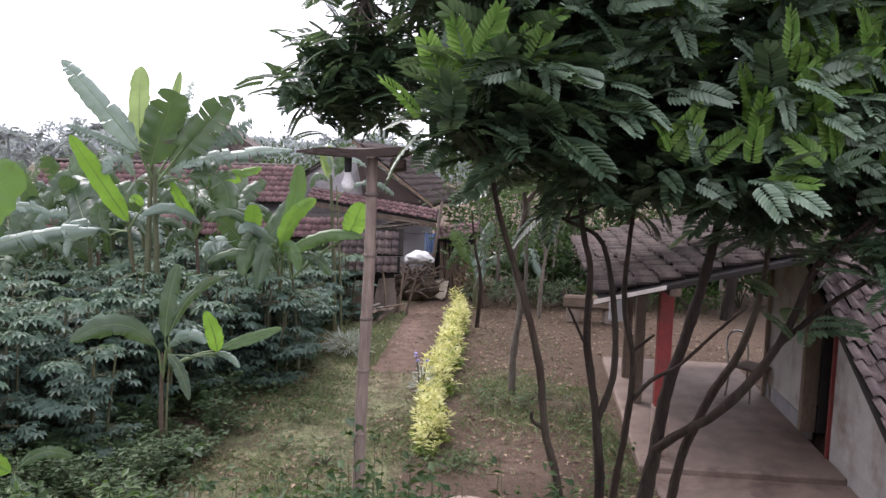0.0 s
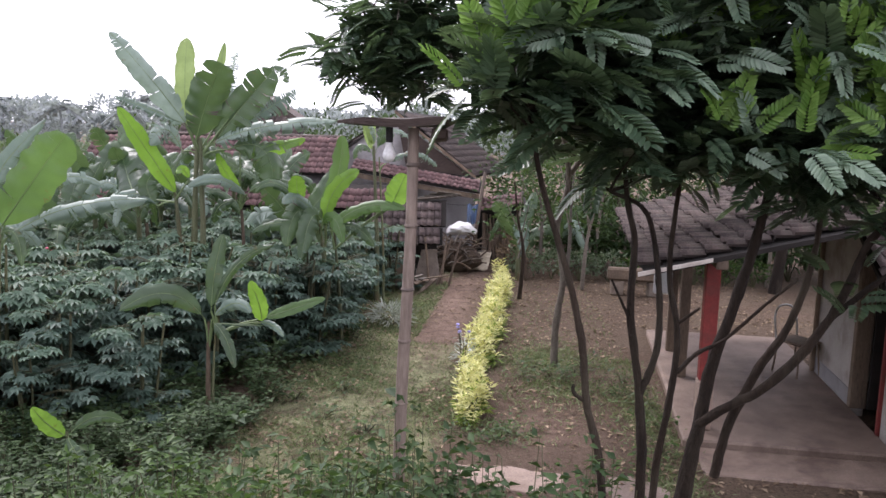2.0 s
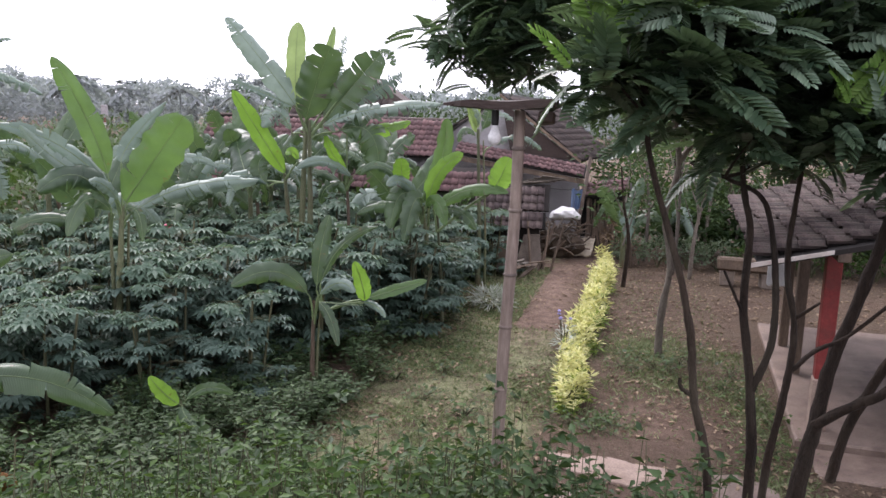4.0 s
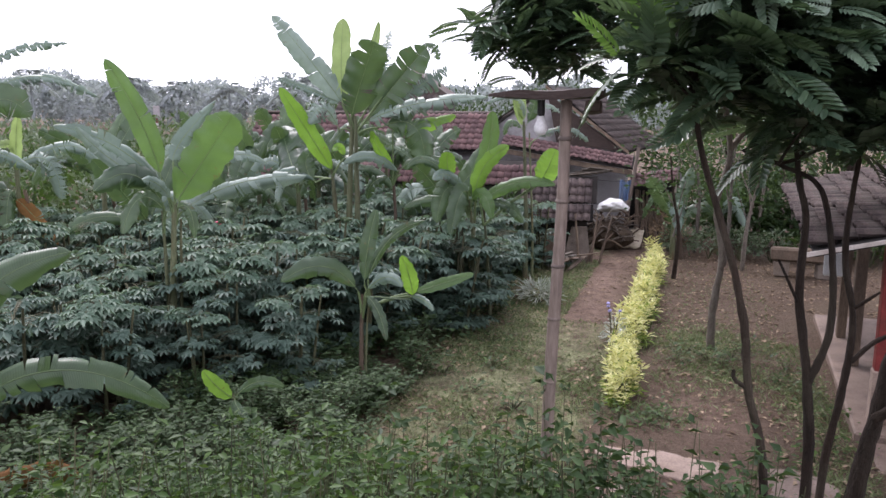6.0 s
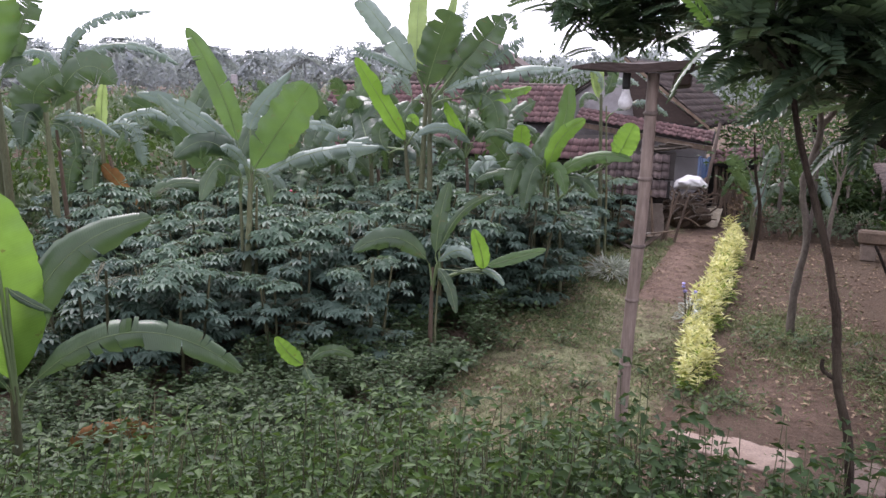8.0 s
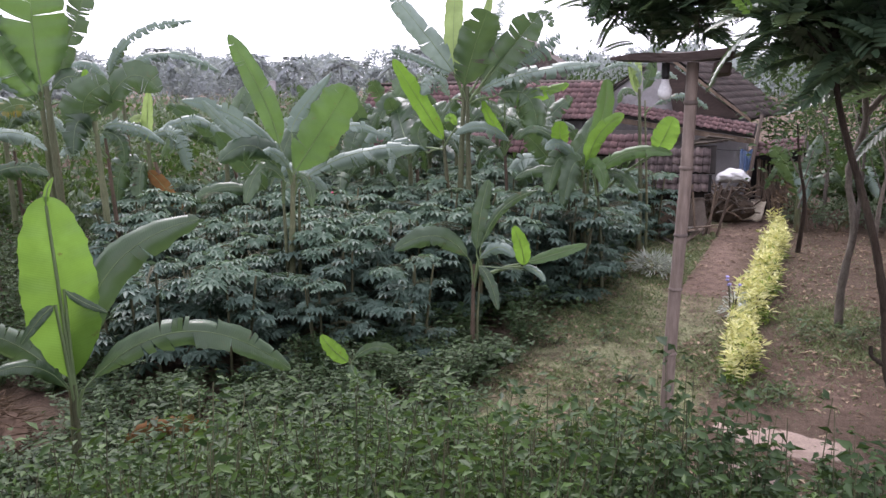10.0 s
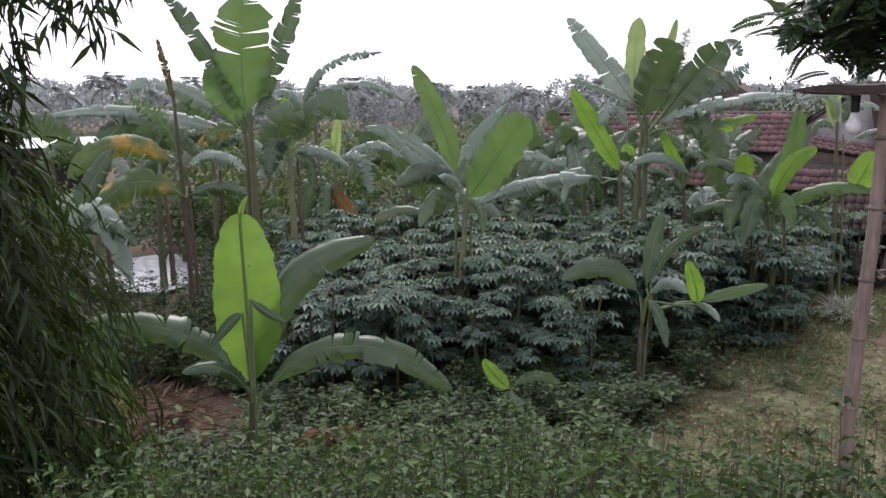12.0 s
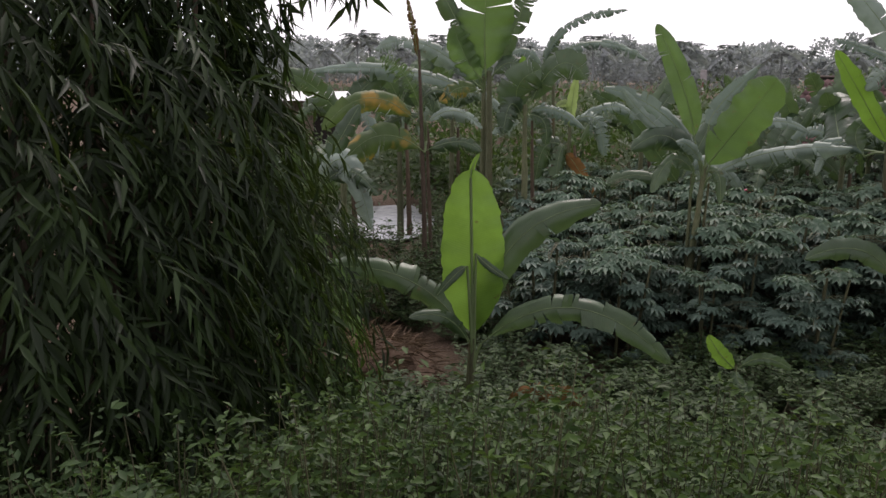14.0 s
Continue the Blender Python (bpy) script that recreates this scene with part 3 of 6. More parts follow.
def house():
    h = thing("house", PORCH, "whitewashed village house with a clay tile roof", "house")
    # side wall towards the porch, pieced round the door and a window
    def wall(y0, y1, z0, z1):
        part("wall", box(2.0, 2.16, y0, y1, z0, z1, 0.0), M_PLASTER, h)
    wall(-2.6, 0.5, -0.1, 0.25)
    part("wall", prism([(2.0, -2.6, 0.25), (2.0, 0.5, 0.25), (2.0, 0.5, 1.83), (2.0, -2.6, 0.28)], 0.16, (1, 0, 0)), M_PLASTER, h)
    part("wall", prism([(2.0, 0.5, 1.9), (2.0, 1.5, 1.9), (2.0, 1.5, 2.37), (2.0, 0.5, 1.88)], 0.16, (1, 0, 0)), M_PLASTER, h)
    part("wall", prism([(2.0, 1.5, -0.1), (2.0, 3.1, -0.1), (2.0, 3.1, 2.9), (2.0, 1.5, 2.4)], 0.16, (1, 0, 0)), M_PLASTER, h)
    part("back_wall", box(2.16, 8.0, 2.94, 3.1, -0.1, 2.9, 0), M_PLASTER, h)
    part("far_wall", box(7.9, 8.05, -2.6, 2.9, -0.1, 0.6, 0), M_PLASTER, h)
    part("front_wall", box(2.16, 7.9, -2.6, -2.44, -0.1, 0.35, 0), M_PLASTER, h)
    # the wall inside is blackened to give the room its shade
    part("inner_wall", box(3.6, 3.66, -1.4, 2.9, -0.1, 1.3, 0), M_SHADE, h)
    door = part("doorway", box(1.97, 2.15, 1.4, 1.5, 0.1, 1.9, 0.006), M_WOOD, h, "dark timber door frame, door standing open")
    part("jamb", box(1.965, 2.15, 0.5, 0.555, 0.1, 1.9, 0.006), M_RED, door, "faded red door jamb")
    part("lintel", box(1.97, 2.15, 0.58, 1.4, 1.82, 1.9, 0.006), M_WOOD, door)
    # door leaf coloured near-black for the dark of the opening
    part("leaf", box(2.16, 2.95, 1.38, 1.42, 0.1, 1.84, 0.006), M_SHADE, door, "open wooden door leaf, blackened as the doorway's shade")
    part("skirting", box(1.985, 1.998, 1.5, 3.1, 0.1, 0.3, 0.0), M_GREYWALL, h)
    part("pipe", box(1.93, 1.985, 2.9, 2.96, 0.1, 2.3, 0.01), M_WOOD, h, "dark upright batten on the wall")
    slope = math.atan2(1.19, 2.24)
    M = Matrix.Translation((1.8, -2.75, 0.19)) @ Euler((slope, 0, 0)).to_matrix().to_4x4()
    tiled_roof("roof", h, M, 2.4, 6.7, 0.2, 0.26, M_TILE_GREY, "clay tile roof grey with age", 0.045, 1, 1.6)
    part("far_roof", box(2.42, 6.2, 0.02, 6.7, -0.06, 0.01, 0.0), M_TILE_OLD, h, at=M)


porch()
house()


def chair():
    t = thing("porch_chair", PORCH @ pose(1.7, 2.75, 0.1, 0, 0, 35), "small metal chair with a rounded back standing on the porch", "chair")
    for x in (-0.19, 0.19):
        for y in (-0.19, 0.19):
            tube("leg", [(x * 1.1, y * 1.1, 0), (x, y, 0.22), (x * 0.95, y * 0.95, 0.44)], (0.013, 0.013), M_WOOD, t, n=4, knots=0)
    part("seat", box(-0.21, 0.21, -0.21, 0.21, 0.43, 0.47, 0.015), M_WOOD, t)
    tube("backrest", [(-0.2, 0.19, 0.45), (-0.2, 0.24, 0.75), (-0.1, 0.27, 0.88), (0.1, 0.27, 0.88), (0.2, 0.24, 0.75), (0.2, 0.19, 0.45)], (0.014, 0.014), M_METAL, t, "bright bent metal back", n=16, knots=0)


chair()


def bench():
    t = thing("low_bench", pose(3.15, 16.3, 0, 0, 0, -4), "rough low bench of a dark timber on two stone blocks", "bench")
    part("slab", box(-0.58, 0.58, -0.2, 0.2, 0.3, 0.54, 0.04, 0.03), M_STEM_DARK, t)
    part("block", box(-0.5, -0.25, -0.16, 0.16, -0.02, 0.3, 0.03, 0.02), M_STONE, t)
    part("block", box(0.25, 0.5, -0.16, 0.16, -0.02, 0.3, 0.03, 0.02), M_STONE, t)


bench()

# concrete scraps laid into the earth before the hedge
for x, y, sx, sy, a in ((0.08, 6.5, 0.4, 0.42, -20), (0.55, 6.0, 0.36, 0.32, -14), (0.3, 7.25, 0.55, 0.24, -12), (1.45, 7.1, 0.36, 0.26, 12)):
    ring = []
    for k in range(40):
        u = k / 40 * 2 * math.pi
        rr = 1 + 0.5 * noise.noise((math.cos(u) * 1.7 + x * 5, math.sin(u) * 1.6, y)) + random.uniform(-0.015, 0.015)
        ring.append((sx * rr * math.copysign(abs(math.cos(u)) ** 0.7, math.cos(u)), sy * rr * math.copysign(abs(math.sin(u)) ** 0.7, math.sin(u)), -0.05))
    bm = prism(ring, 0.07, (0, 0, 1))
    bmesh.ops.bevel(bm, geom=[e for e in bm.edges if e.verts[0].co.z > 0 and e.verts[1].co.z > 0], offset=0.008, segments=1, affect="EDGES")
    single("ground_slab", bm, M_SLAB, "broken earthy concrete slab set in the ground", "slab", "slabs by the hedge", place=pose(x, y, float(bank(x, y)) + 0.05 * noise.noise((x * 0.7, y * 0.7, 0)) - 0.006, 0, 0, a))


# ---- lamp post ----
def lamp_post():
    t = thing("lamp_post", pose(-0.385, 4.29, 0.45), "weathered bamboo lamp post with a plank cap and a bulb", "lamp post")
    line = smooth_line([(-0.06, 0, -0.05), (-0.045, 0, 0.8), (-0.03, 0, 1.5), (0.0, 0, 2.2), (0.01, 0, 2.84)], 40)
    v, f = tube_arrays(line, (0.035, 0.033, 0.029), 14, 0.01)
    part("pole", mesh_np("pole", v, f, M_BAMBOO_POLE, True), None, t)
    for z in (0.25, 0.62, 0.98, 1.33, 1.68, 2.0, 2.32, 2.62):
        i = int(np.argmin(abs(line[:, 2] - z)))
        c = line[i]
        v, f = tube_arrays([c + (0, 0, -0.012), c + (0, 0, -0.004), c + (0, 0, 0.004), c + (0, 0, 0.012)], (0.03, 0.0375, 0.0365, 0.03), 14)
        part("node_ring", mesh_np("node_ring", v, f, M_BAMBOO_POLE, True), None, t)
    cap = bmesh.new()
    bmesh.ops.create_grid(cap, x_segments=12, y_segments=4, size=0.5)
    for q in cap.verts:
        x, y = q.co.x, q.co.y
        q.co = Vector((x * 0.58 - 0.09, y * (0.3 if x > -0.4 else 0.2), 2.845 + 0.012 * (x * 2) ** 2 + 0.005 * math.sin(9 * x + 4 * y)))
    r = bmesh.ops.extrude_face_region(cap, geom=cap.faces[:])
    bmesh.ops.translate(cap, vec=(0, 0, 0.042), verts=[q for q in r["geom"] if isinstance(q, bmesh.types.BMVert)])
    for q in cap.verts:
        if q.co.z > 2.87 and q.co.x < -0.2:
            q.co.z -= 0.16 * (-0.2 - q.co.x)
    bmesh.ops.recalc_face_normals(cap, faces=cap.faces[:])
    part("cap_board", cap, M_PLANK, t, "dark cap board")
    part("cap_end", box(0.115, 0.185, -0.12, 0.12, 2.775, 2.85, 0.008, 0.014), M_PLANK, t)
    part("socket", bm_lathe([(0.0, 2.84), (0.02, 2.84), (0.02, 2.775), (0.017, 2.76), (0.0, 2.76)], (-0.12, 0)), M_SOCKET, t, "black bulb socket")
    part("bulb", bm_lathe([(0.0, 2.76), (0.018, 2.76), (0.022, 2.735), (0.035, 2.705), (0.035, 2.685), (0.024, 2.664), (0.0, 2.657)], (-0.12, 0)), M_BULB, t, "frosted white bulb, unlit", smooth=True)


def bm_lathe(profile, at, sides=16):
    bm = bmesh.new()
    rings = [[bm.verts.new((at[0] + r * math.cos(a), at[1] + r * math.sin(a), z)) for a in np.linspace(0, 2 * math.pi, sides, endpoint=False)] for r, z in [(max(r, 0.0006), z) for r, z in profile]]
    for a, b in zip(rings, rings[1:]):
        for i in range(sides):
            bm.faces.new((a[i], a[(i + 1) % sides], b[(i + 1) % sides], b[i]))
    bmesh.ops.recalc_face_normals(bm, faces=bm.faces[:])
    return bm


lamp_post()


# ---- yellow hedge along the way ----
def hedge_variant(seed_count):
    """A few upright leafy shoots side by side, yellow outside and green within."""
    T, F = small_blade(0.2, 0.3, 0.4)
    P, D = [], []
    for k in range(11):
        c = np.array([rng.normal(0, 0.07), rng.uniform(-0.26, 0.26), 0])
        top = rng.uniform(0.22, 0.5)
        lean = np.array([rng.normal(0, 0.18), rng.normal(0, 0.15), 1])
        for j in range(seed_count // 11):
            u = rng.uniform(0.12, 1)
            a = rng.uniform(0, 2 * np.pi)
            P.append(c + lean * top * u + rng.normal(0, 0.012, 3))
            D.append((np.cos(a), np.sin(a), rng.uniform(-0.35, 0.25) + 0.9 * u ** 3))
    P, D = np.array(P), np.array(D)
    P[:, 2] = np.maximum(P[:, 2], 0.03)
    n = len(P)
    fr = frames_from(D, random_dirs(n, 0.3, 1))
    s = rng.uniform(0.06, 0.135, n)
    inner = (P[:, 2] < 0.15) | (rng.random(n) < 0.1)
    a = scatter(T, F, P[~inner], fr[~inner], s[~inner])
    b = scatter(T, F, P[inner], fr[inner], s[inner])
    return mesh_np("leaves", *a, M_YELLOW), mesh_np("green_leaves", *b, M_YELLOW_GREEN)


variants = [hedge_variant(430) for _ in range(6)]
for i in range(36):
    y = 8.72 + i * 0.24
    x = -0.17 + 0.075 * (y - 8.5) + random.uniform(-0.08, 0.08)
    s = random.uniform(0.65, 1.2)
    t = thing("hedge_plant", pose(x, y, -0.02, 0, 0, random.choice((0, 180)) + random.uniform(-20, 20)) @ Matrix.Diagonal((s, s, s * random.uniform(0.85, 1.1), 1)), "low clipped hedge plant with yellow variegated leaves", "hedge plant", "yellow hedge")
    a, b = variants[i % 6]
    part("leaves", a, None, t)
    part("green_leaves", b, None, t)
    sv, sf = joined([tube_arrays([(0, 0, -0.03), (random.uniform(-0.05, 0.05), random.uniform(-0.05, 0.05), 0.12), (random.uniform(-0.15, 0.15), random.uniform(-0.15, 0.15), 0.3)], (0.01, 0.006), 5) for _ in range(5)])
    part("branchwork", mesh_np("branchwork", sv, sf, M_TWIG), None, t)


def leaf_ball(name, place, size, count, leaf, material, label, category, group="", width=0.4, stems=6, low=-0.4, extra=None):
    """A leafy bush: many leaves on a rough, gappy dome over a few stems."""
    t = thing(name, place, label, category, group)
    T, F = small_blade(width, 0.3, 0.5)
    d = random_dirs(count, low, 1)
    lump = np.array([1 + 0.35 * noise.noise(Vector(v) * 2.3 + Vector((size[0], place.translation.x, place.translation.y))) for v in d])
    P = d * (rng.uniform(0.15, 1, count) ** 0.45 * lump)[:, None] * size + (0, 0, size[2] * 0.75)
    P[:, 2] = np.maximum(P[:, 2], 0.04)
    v, f = scatter(T, F, P, frames_from(d + random_dirs(count) * 0.9, random_dirs(count, 0.1, 1)), leaf * rng.uniform(0.6, 1.3, count))
    part("leaves", mesh_np("leaves", v, f, material), None, t)
    st = []
    for k in range(stems):
        p = P[rng.integers(count)]
        st.append(tube_arrays(smooth_line([(0, 0, -0.05), p * (0.3, 0.3, 0.5), p * 0.9], 5), (0.012 + 0.01 * size[2], 0.004), 5))
    part("branchwork", mesh_np("branchwork", *joined(st), M_TWIG), None, t)
    return t


# low green hedge at the far side of the yard
for i in range(9):
    x = 0.95 + i * 0.62
    leaf_ball("boundary_bush", pose(x, 17.9 - 0.05 * i, 0), (0.42, 0.35, 0.4), 330, 0.09, M_MIDGREEN if i < 4 else M_SHRUB, "low leafy green hedge bush behind the bare yard", "bush", "yard hedge")

# silvery tufts, violet flowers
leaf_ball("silver_plant", pose(-1.5, 13.0, 0), (0.3, 0.25, 0.2), 300, 0.2, M_WHITE_LEAF, "pale silvery tufted plant beside the path", "plant", width=0.1)
leaf_ball("silver_plant", pose(-1.55, 17.6, 0), (0.4, 0.3, 0.25), 240, 0.2, M_WHITE_LEAF, "pale silvery tufted plant near the woodpile", "plant", width=0.1)
leaf_ball("white_flower_plant", pose(-0.2, 10.7, 0), (0.14, 0.2, 0.3), 110, 0.1, M_WHITE_LEAF, "pale flowering plant leaning out of the hedge", "plant", width=0.2)
f = thing("violet_flowers", pose(-0.22, 10.7, 0.0), "small violet flowers on thin stalks in the hedge", "flower")
for i in range(5):
    c = Vector((random.uniform(-0.1, 0.1), random.uniform(-0.1, 0.1), 0.6 + random.uniform(-0.06, 0.06)))
    bm = bmesh.new()
    bmesh.ops.create_icosphere(bm, subdivisions=1, radius=0.028, matrix=Matrix.Translation(c) @ Matrix.Diagonal((1, 1, 0.6, 1)))
    part("blossom", bm, M_VIOLET, f)
    tube("stalk", [(0, 0, 0), tuple(c * 0.5), tuple(c)], (0.004, 0.003), M_TWIG, f, sides=4, n=4)


# ---- foreground trees ----
PIN_T, PIN_F = pinnate()


def feather_crown(centres, per, size):
    """Whorls of feather leaves at branch ends."""
    P, D, N, S = [], [], [], []
    for c in centres:
        base = rng.uniform(0, 2 * np.pi)
        for k in range(per):
            a = base + k * 2.4 + rng.normal(0, 0.3)
            el = rng.normal(0.1, 0.4)
            D.append((np.cos(a) * np.cos(el), np.sin(a) * np.cos(el), np.sin(el)))
            P.append(c + rng.normal(0, 0.06, 3))
            N.append((rng.normal(0, 0.3), rng.normal(0, 0.3), 1))
            S.append(size * rng.uniform(0.65, 1.25))
    return scatter(PIN_T, PIN_F, np.array(P), frames_from(np.array(D), np.array(N)), S)


def feather_tree(name, label, group, limbs, regions, size, n_old, n_new, bark, per=7):
    """limbs: lines of points with radii; regions: ellipsoids that the crown fills."""
    t = thing(name, pose(0, 0, 0), label, "tree", group)
    for i, (pts, r) in enumerate(limbs):
        tube("trunk" if i == 0 else "limb", pts, r, bark, t, sides=9, n=36, knots=0.1)
    C = []
    tot = sum(w for *_, w in regions)
    for c, rad, w in regions:
        n = int(n_old * w / tot)
        d = random_dirs(n)
        C.append(np.array(c) + d * (rng.uniform(0.05, 1, n) ** 0.4)[:, None] * rad)
    C = np.concatenate(C)
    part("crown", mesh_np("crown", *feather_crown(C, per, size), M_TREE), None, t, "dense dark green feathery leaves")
    # twigs to the whorls
    ends = [np.array(p[-1]) for p, r in limbs]
    tw = []
    for c in C[::3]:
        e = min(ends, key=lambda q: np.linalg.norm(q - c))
        tw.append(tube_arrays(smooth_line([e, (e + c) / 2 + rng.normal(0, 0.08, 3), c], 5), (0.012, 0.005), 4))
    part("branchwork", mesh_np("branchwork", *joined(tw), bark), None, t)
    # young shoots standing up at the sunny ends, and older leaves painted paler as lit
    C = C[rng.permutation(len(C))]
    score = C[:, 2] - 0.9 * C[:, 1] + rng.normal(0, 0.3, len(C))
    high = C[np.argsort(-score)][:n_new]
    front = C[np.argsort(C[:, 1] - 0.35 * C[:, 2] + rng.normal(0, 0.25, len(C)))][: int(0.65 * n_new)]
    for q, mat, el, nm, lab in ((high, M_TREE_NEW, 1.0, "young_leaves", "bright yellow-green young leaves"), (front, M_TREE_LIT, 0.0, "lit_leaves", "outer leaves painted paler grey-green, as if lit")):
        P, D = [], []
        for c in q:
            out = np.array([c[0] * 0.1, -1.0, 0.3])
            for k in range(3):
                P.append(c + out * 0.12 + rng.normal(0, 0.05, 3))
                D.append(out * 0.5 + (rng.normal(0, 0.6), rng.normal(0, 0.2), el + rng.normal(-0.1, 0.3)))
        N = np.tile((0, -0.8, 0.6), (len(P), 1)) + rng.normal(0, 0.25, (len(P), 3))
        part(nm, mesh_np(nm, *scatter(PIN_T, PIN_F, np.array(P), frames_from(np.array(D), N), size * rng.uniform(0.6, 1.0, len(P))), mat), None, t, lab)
    return t


feather_tree("garden_tree", "slim many-stemmed garden tree with dark feathery leaves", "garden trees", [
    ([(1.3, 5.2, 0.1), (1.43, 5.21, 1.04), (1.48, 5.19, 1.41), (1.53, 5.18, 1.81), (1.63, 5.15, 2.2), (1.72, 5.12, 2.62), (1.77, 5.1, 2.91), (1.86, 5.06, 3.5)], (0.056, 0.046, 0.037, 0.031, 0.022)),
    ([(1.46, 5.15, 1.4), (1.6, 5.07, 1.55), (1.8, 4.98, 1.72), (2.01, 4.9, 2.01), (2.17, 4.84, 2.35), (2.26, 4.79, 2.68), (2.39, 4.73, 2.86), (2.57, 4.63, 3.07)], (0.033, 0.030, 0.024, 0.016)),
    ([(2.08, 4.88, 2.16), (2.35, 4.83, 2.44), (2.65, 4.8, 2.66), (3.0, 4.7, 2.9)], (0.019, 0.015, 0.010)),
    ([(1.62, 5.25, 1.0), (1.68, 5.24, 1.36), (1.83, 5.19, 1.78), (1.98, 5.13, 2.1), (2.08, 5.09, 2.56), (2.1, 5.09, 3.2)], (0.034, 0.030, 0.022, 0.015)),
    ([(1.27, 5.04, 1.78), (1.4, 5.08, 1.9), (1.58, 5.1, 2.0), (1.8, 5.1, 2.22), (2.0, 5.1, 2.4)], (0.015, 0.012, 0.009)),
], [((1.9, 5.0, 3.95), (1.15, 0.75, 0.85), 1.0), ((2.75, 4.8, 3.75), (0.75, 0.6, 0.65), 0.6), ((1.75, 4.75, 3.3), (0.85, 0.45, 0.27), 0.32), ((2.4, 4.85, 3.12), (0.8, 0.4, 0.25), 0.3), ((1.95, 4.7, 2.36), (0.25, 0.1, 0.08), 0.009), ((2.5, 4.55, 2.75), (0.3, 0.2, 0.15), 0.03)], 0.3, 470, 150, M_BARK)

feather_tree("garden_tree", "slender garden tree with two thin stems and feathery leaves", "garden trees", [
    ([(1.05, 4.9, 0.2), (1.05, 4.89, 1.18), (1.01, 4.9, 1.69), (0.93, 4.91, 2.2), (0.93, 4.91, 2.63), (0.87, 4.92, 2.91), (0.8, 4.9, 3.5)], (0.033, 0.030, 0.024, 0.018, 0.013)),
    ([(1.01, 4.9, 1.66), (1.1, 4.88, 1.99), (1.08, 4.88, 2.42), (0.99, 4.9, 2.81), (0.77, 4.94, 2.94)], (0.024, 0.021, 0.016, 0.012)),
    ([(1.16, 5.06, 0.2), (1.18, 5.06, 1.1), (1.24, 5.05, 1.61), (1.26, 5.05, 2.03), (1.19, 5.06, 2.39), (1.2, 5.06, 2.83), (1.25, 5.0, 3.4)], (0.025, 0.022, 0.018, 0.012)),
    ([(0.94, 4.9, 2.12), (0.85, 4.88, 2.3), (0.8, 4.88, 2.4)], (0.010, 0.007)),
    ([(1.26, 5.05, 2.1), (1.33, 5.0, 2.18), (1.37, 4.98, 2.22)], (0.012, 0.007)),
], [((0.85, 4.9, 3.7), (0.75, 0.55, 0.7), 1.0), ((0.6, 4.7, 4.35), (0.95, 0.6, 0.4), 0.7)], 0.3, 210, 34, M_BARK)

feather_tree("garden_tree", "thin leaning sapling with dark feathery leaves", "garden trees", [
    ([(0.78, 4.2, 0.4), (0.69, 4.24, 1.45), (0.6, 4.26, 1.82), (0.56, 4.26, 2.15), (0.47, 4.27, 2.52), (0.31, 4.29, 3.01), (0.23, 4.29, 3.4)], (0.024, 0.022, 0.018, 0.012)),
    ([(0.6, 4.26, 1.83), (0.53, 4.25, 1.88), (0.52, 4.25, 1.93)], (0.013, 0.009)),
], [((0.4, 4.35, 3.55), (0.5, 0.4, 0.35), 1.0)], 0.34, 30, 4, M_BARK)

feather_tree("yard_tree", "pale-barked yard tree with a dark feathery crown", "garden trees", [
    ([(1.06, 11.0, -0.05), (1.05, 10.95, 0.6), (1.12, 10.9, 1.3), (1.0, 10.8, 2.0), (1.1, 10.6, 2.7), (0.8, 10.0, 3.8), (0.3, 9.3, 4.8)], (0.052, 0.044, 0.042, 0.034, 0.024)),
    ([(1.1, 10.6, 2.7), (1.5, 10.4, 3.4), (1.7, 10.0, 4.4)], (0.037, 0.022)),
    ([(0.8, 10.0, 3.8), (-0.2, 9.2, 4.5), (-0.9, 8.8, 5.0)], (0.026, 0.015)),
], [((0.0, 9.0, 5.2), (1.3, 1.1, 0.95), 1.0), ((-1.0, 8.9, 4.15), (0.85, 0.75, 0.55), 0.9), ((1.6, 9.4, 5.0), (1.6, 1.2, 1.3), 1.0), ((2.0, 9.8, 3.5), (1.5, 0.9, 0.75), 0.8), ((0.4, 9.6, 3.9), (0.9, 0.7, 0.6), 0.5)], 0.34, 420, 8, M_BARK_PALE)


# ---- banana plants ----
STYLES = {"g": M_BANANA, "m": M_BANANA_MID, "p": M_BANANA_SHEEN, "y": M_BANANA_YOUNG, "b": M_BANANA_BACKLIT, "s": M_BANANA_SICK, "d": M_BANANA_DRY}
STYLE_LABELS = {"y": "bright yellow-green young leaf", "b": "new leaf painted pale as if backlit", "d": "orange-brown dry hanging leaf", "s": "yellowing leaf with orange edges", "p": "torn leaf painted pale with the sky's sheen"}
stem_tops = {}


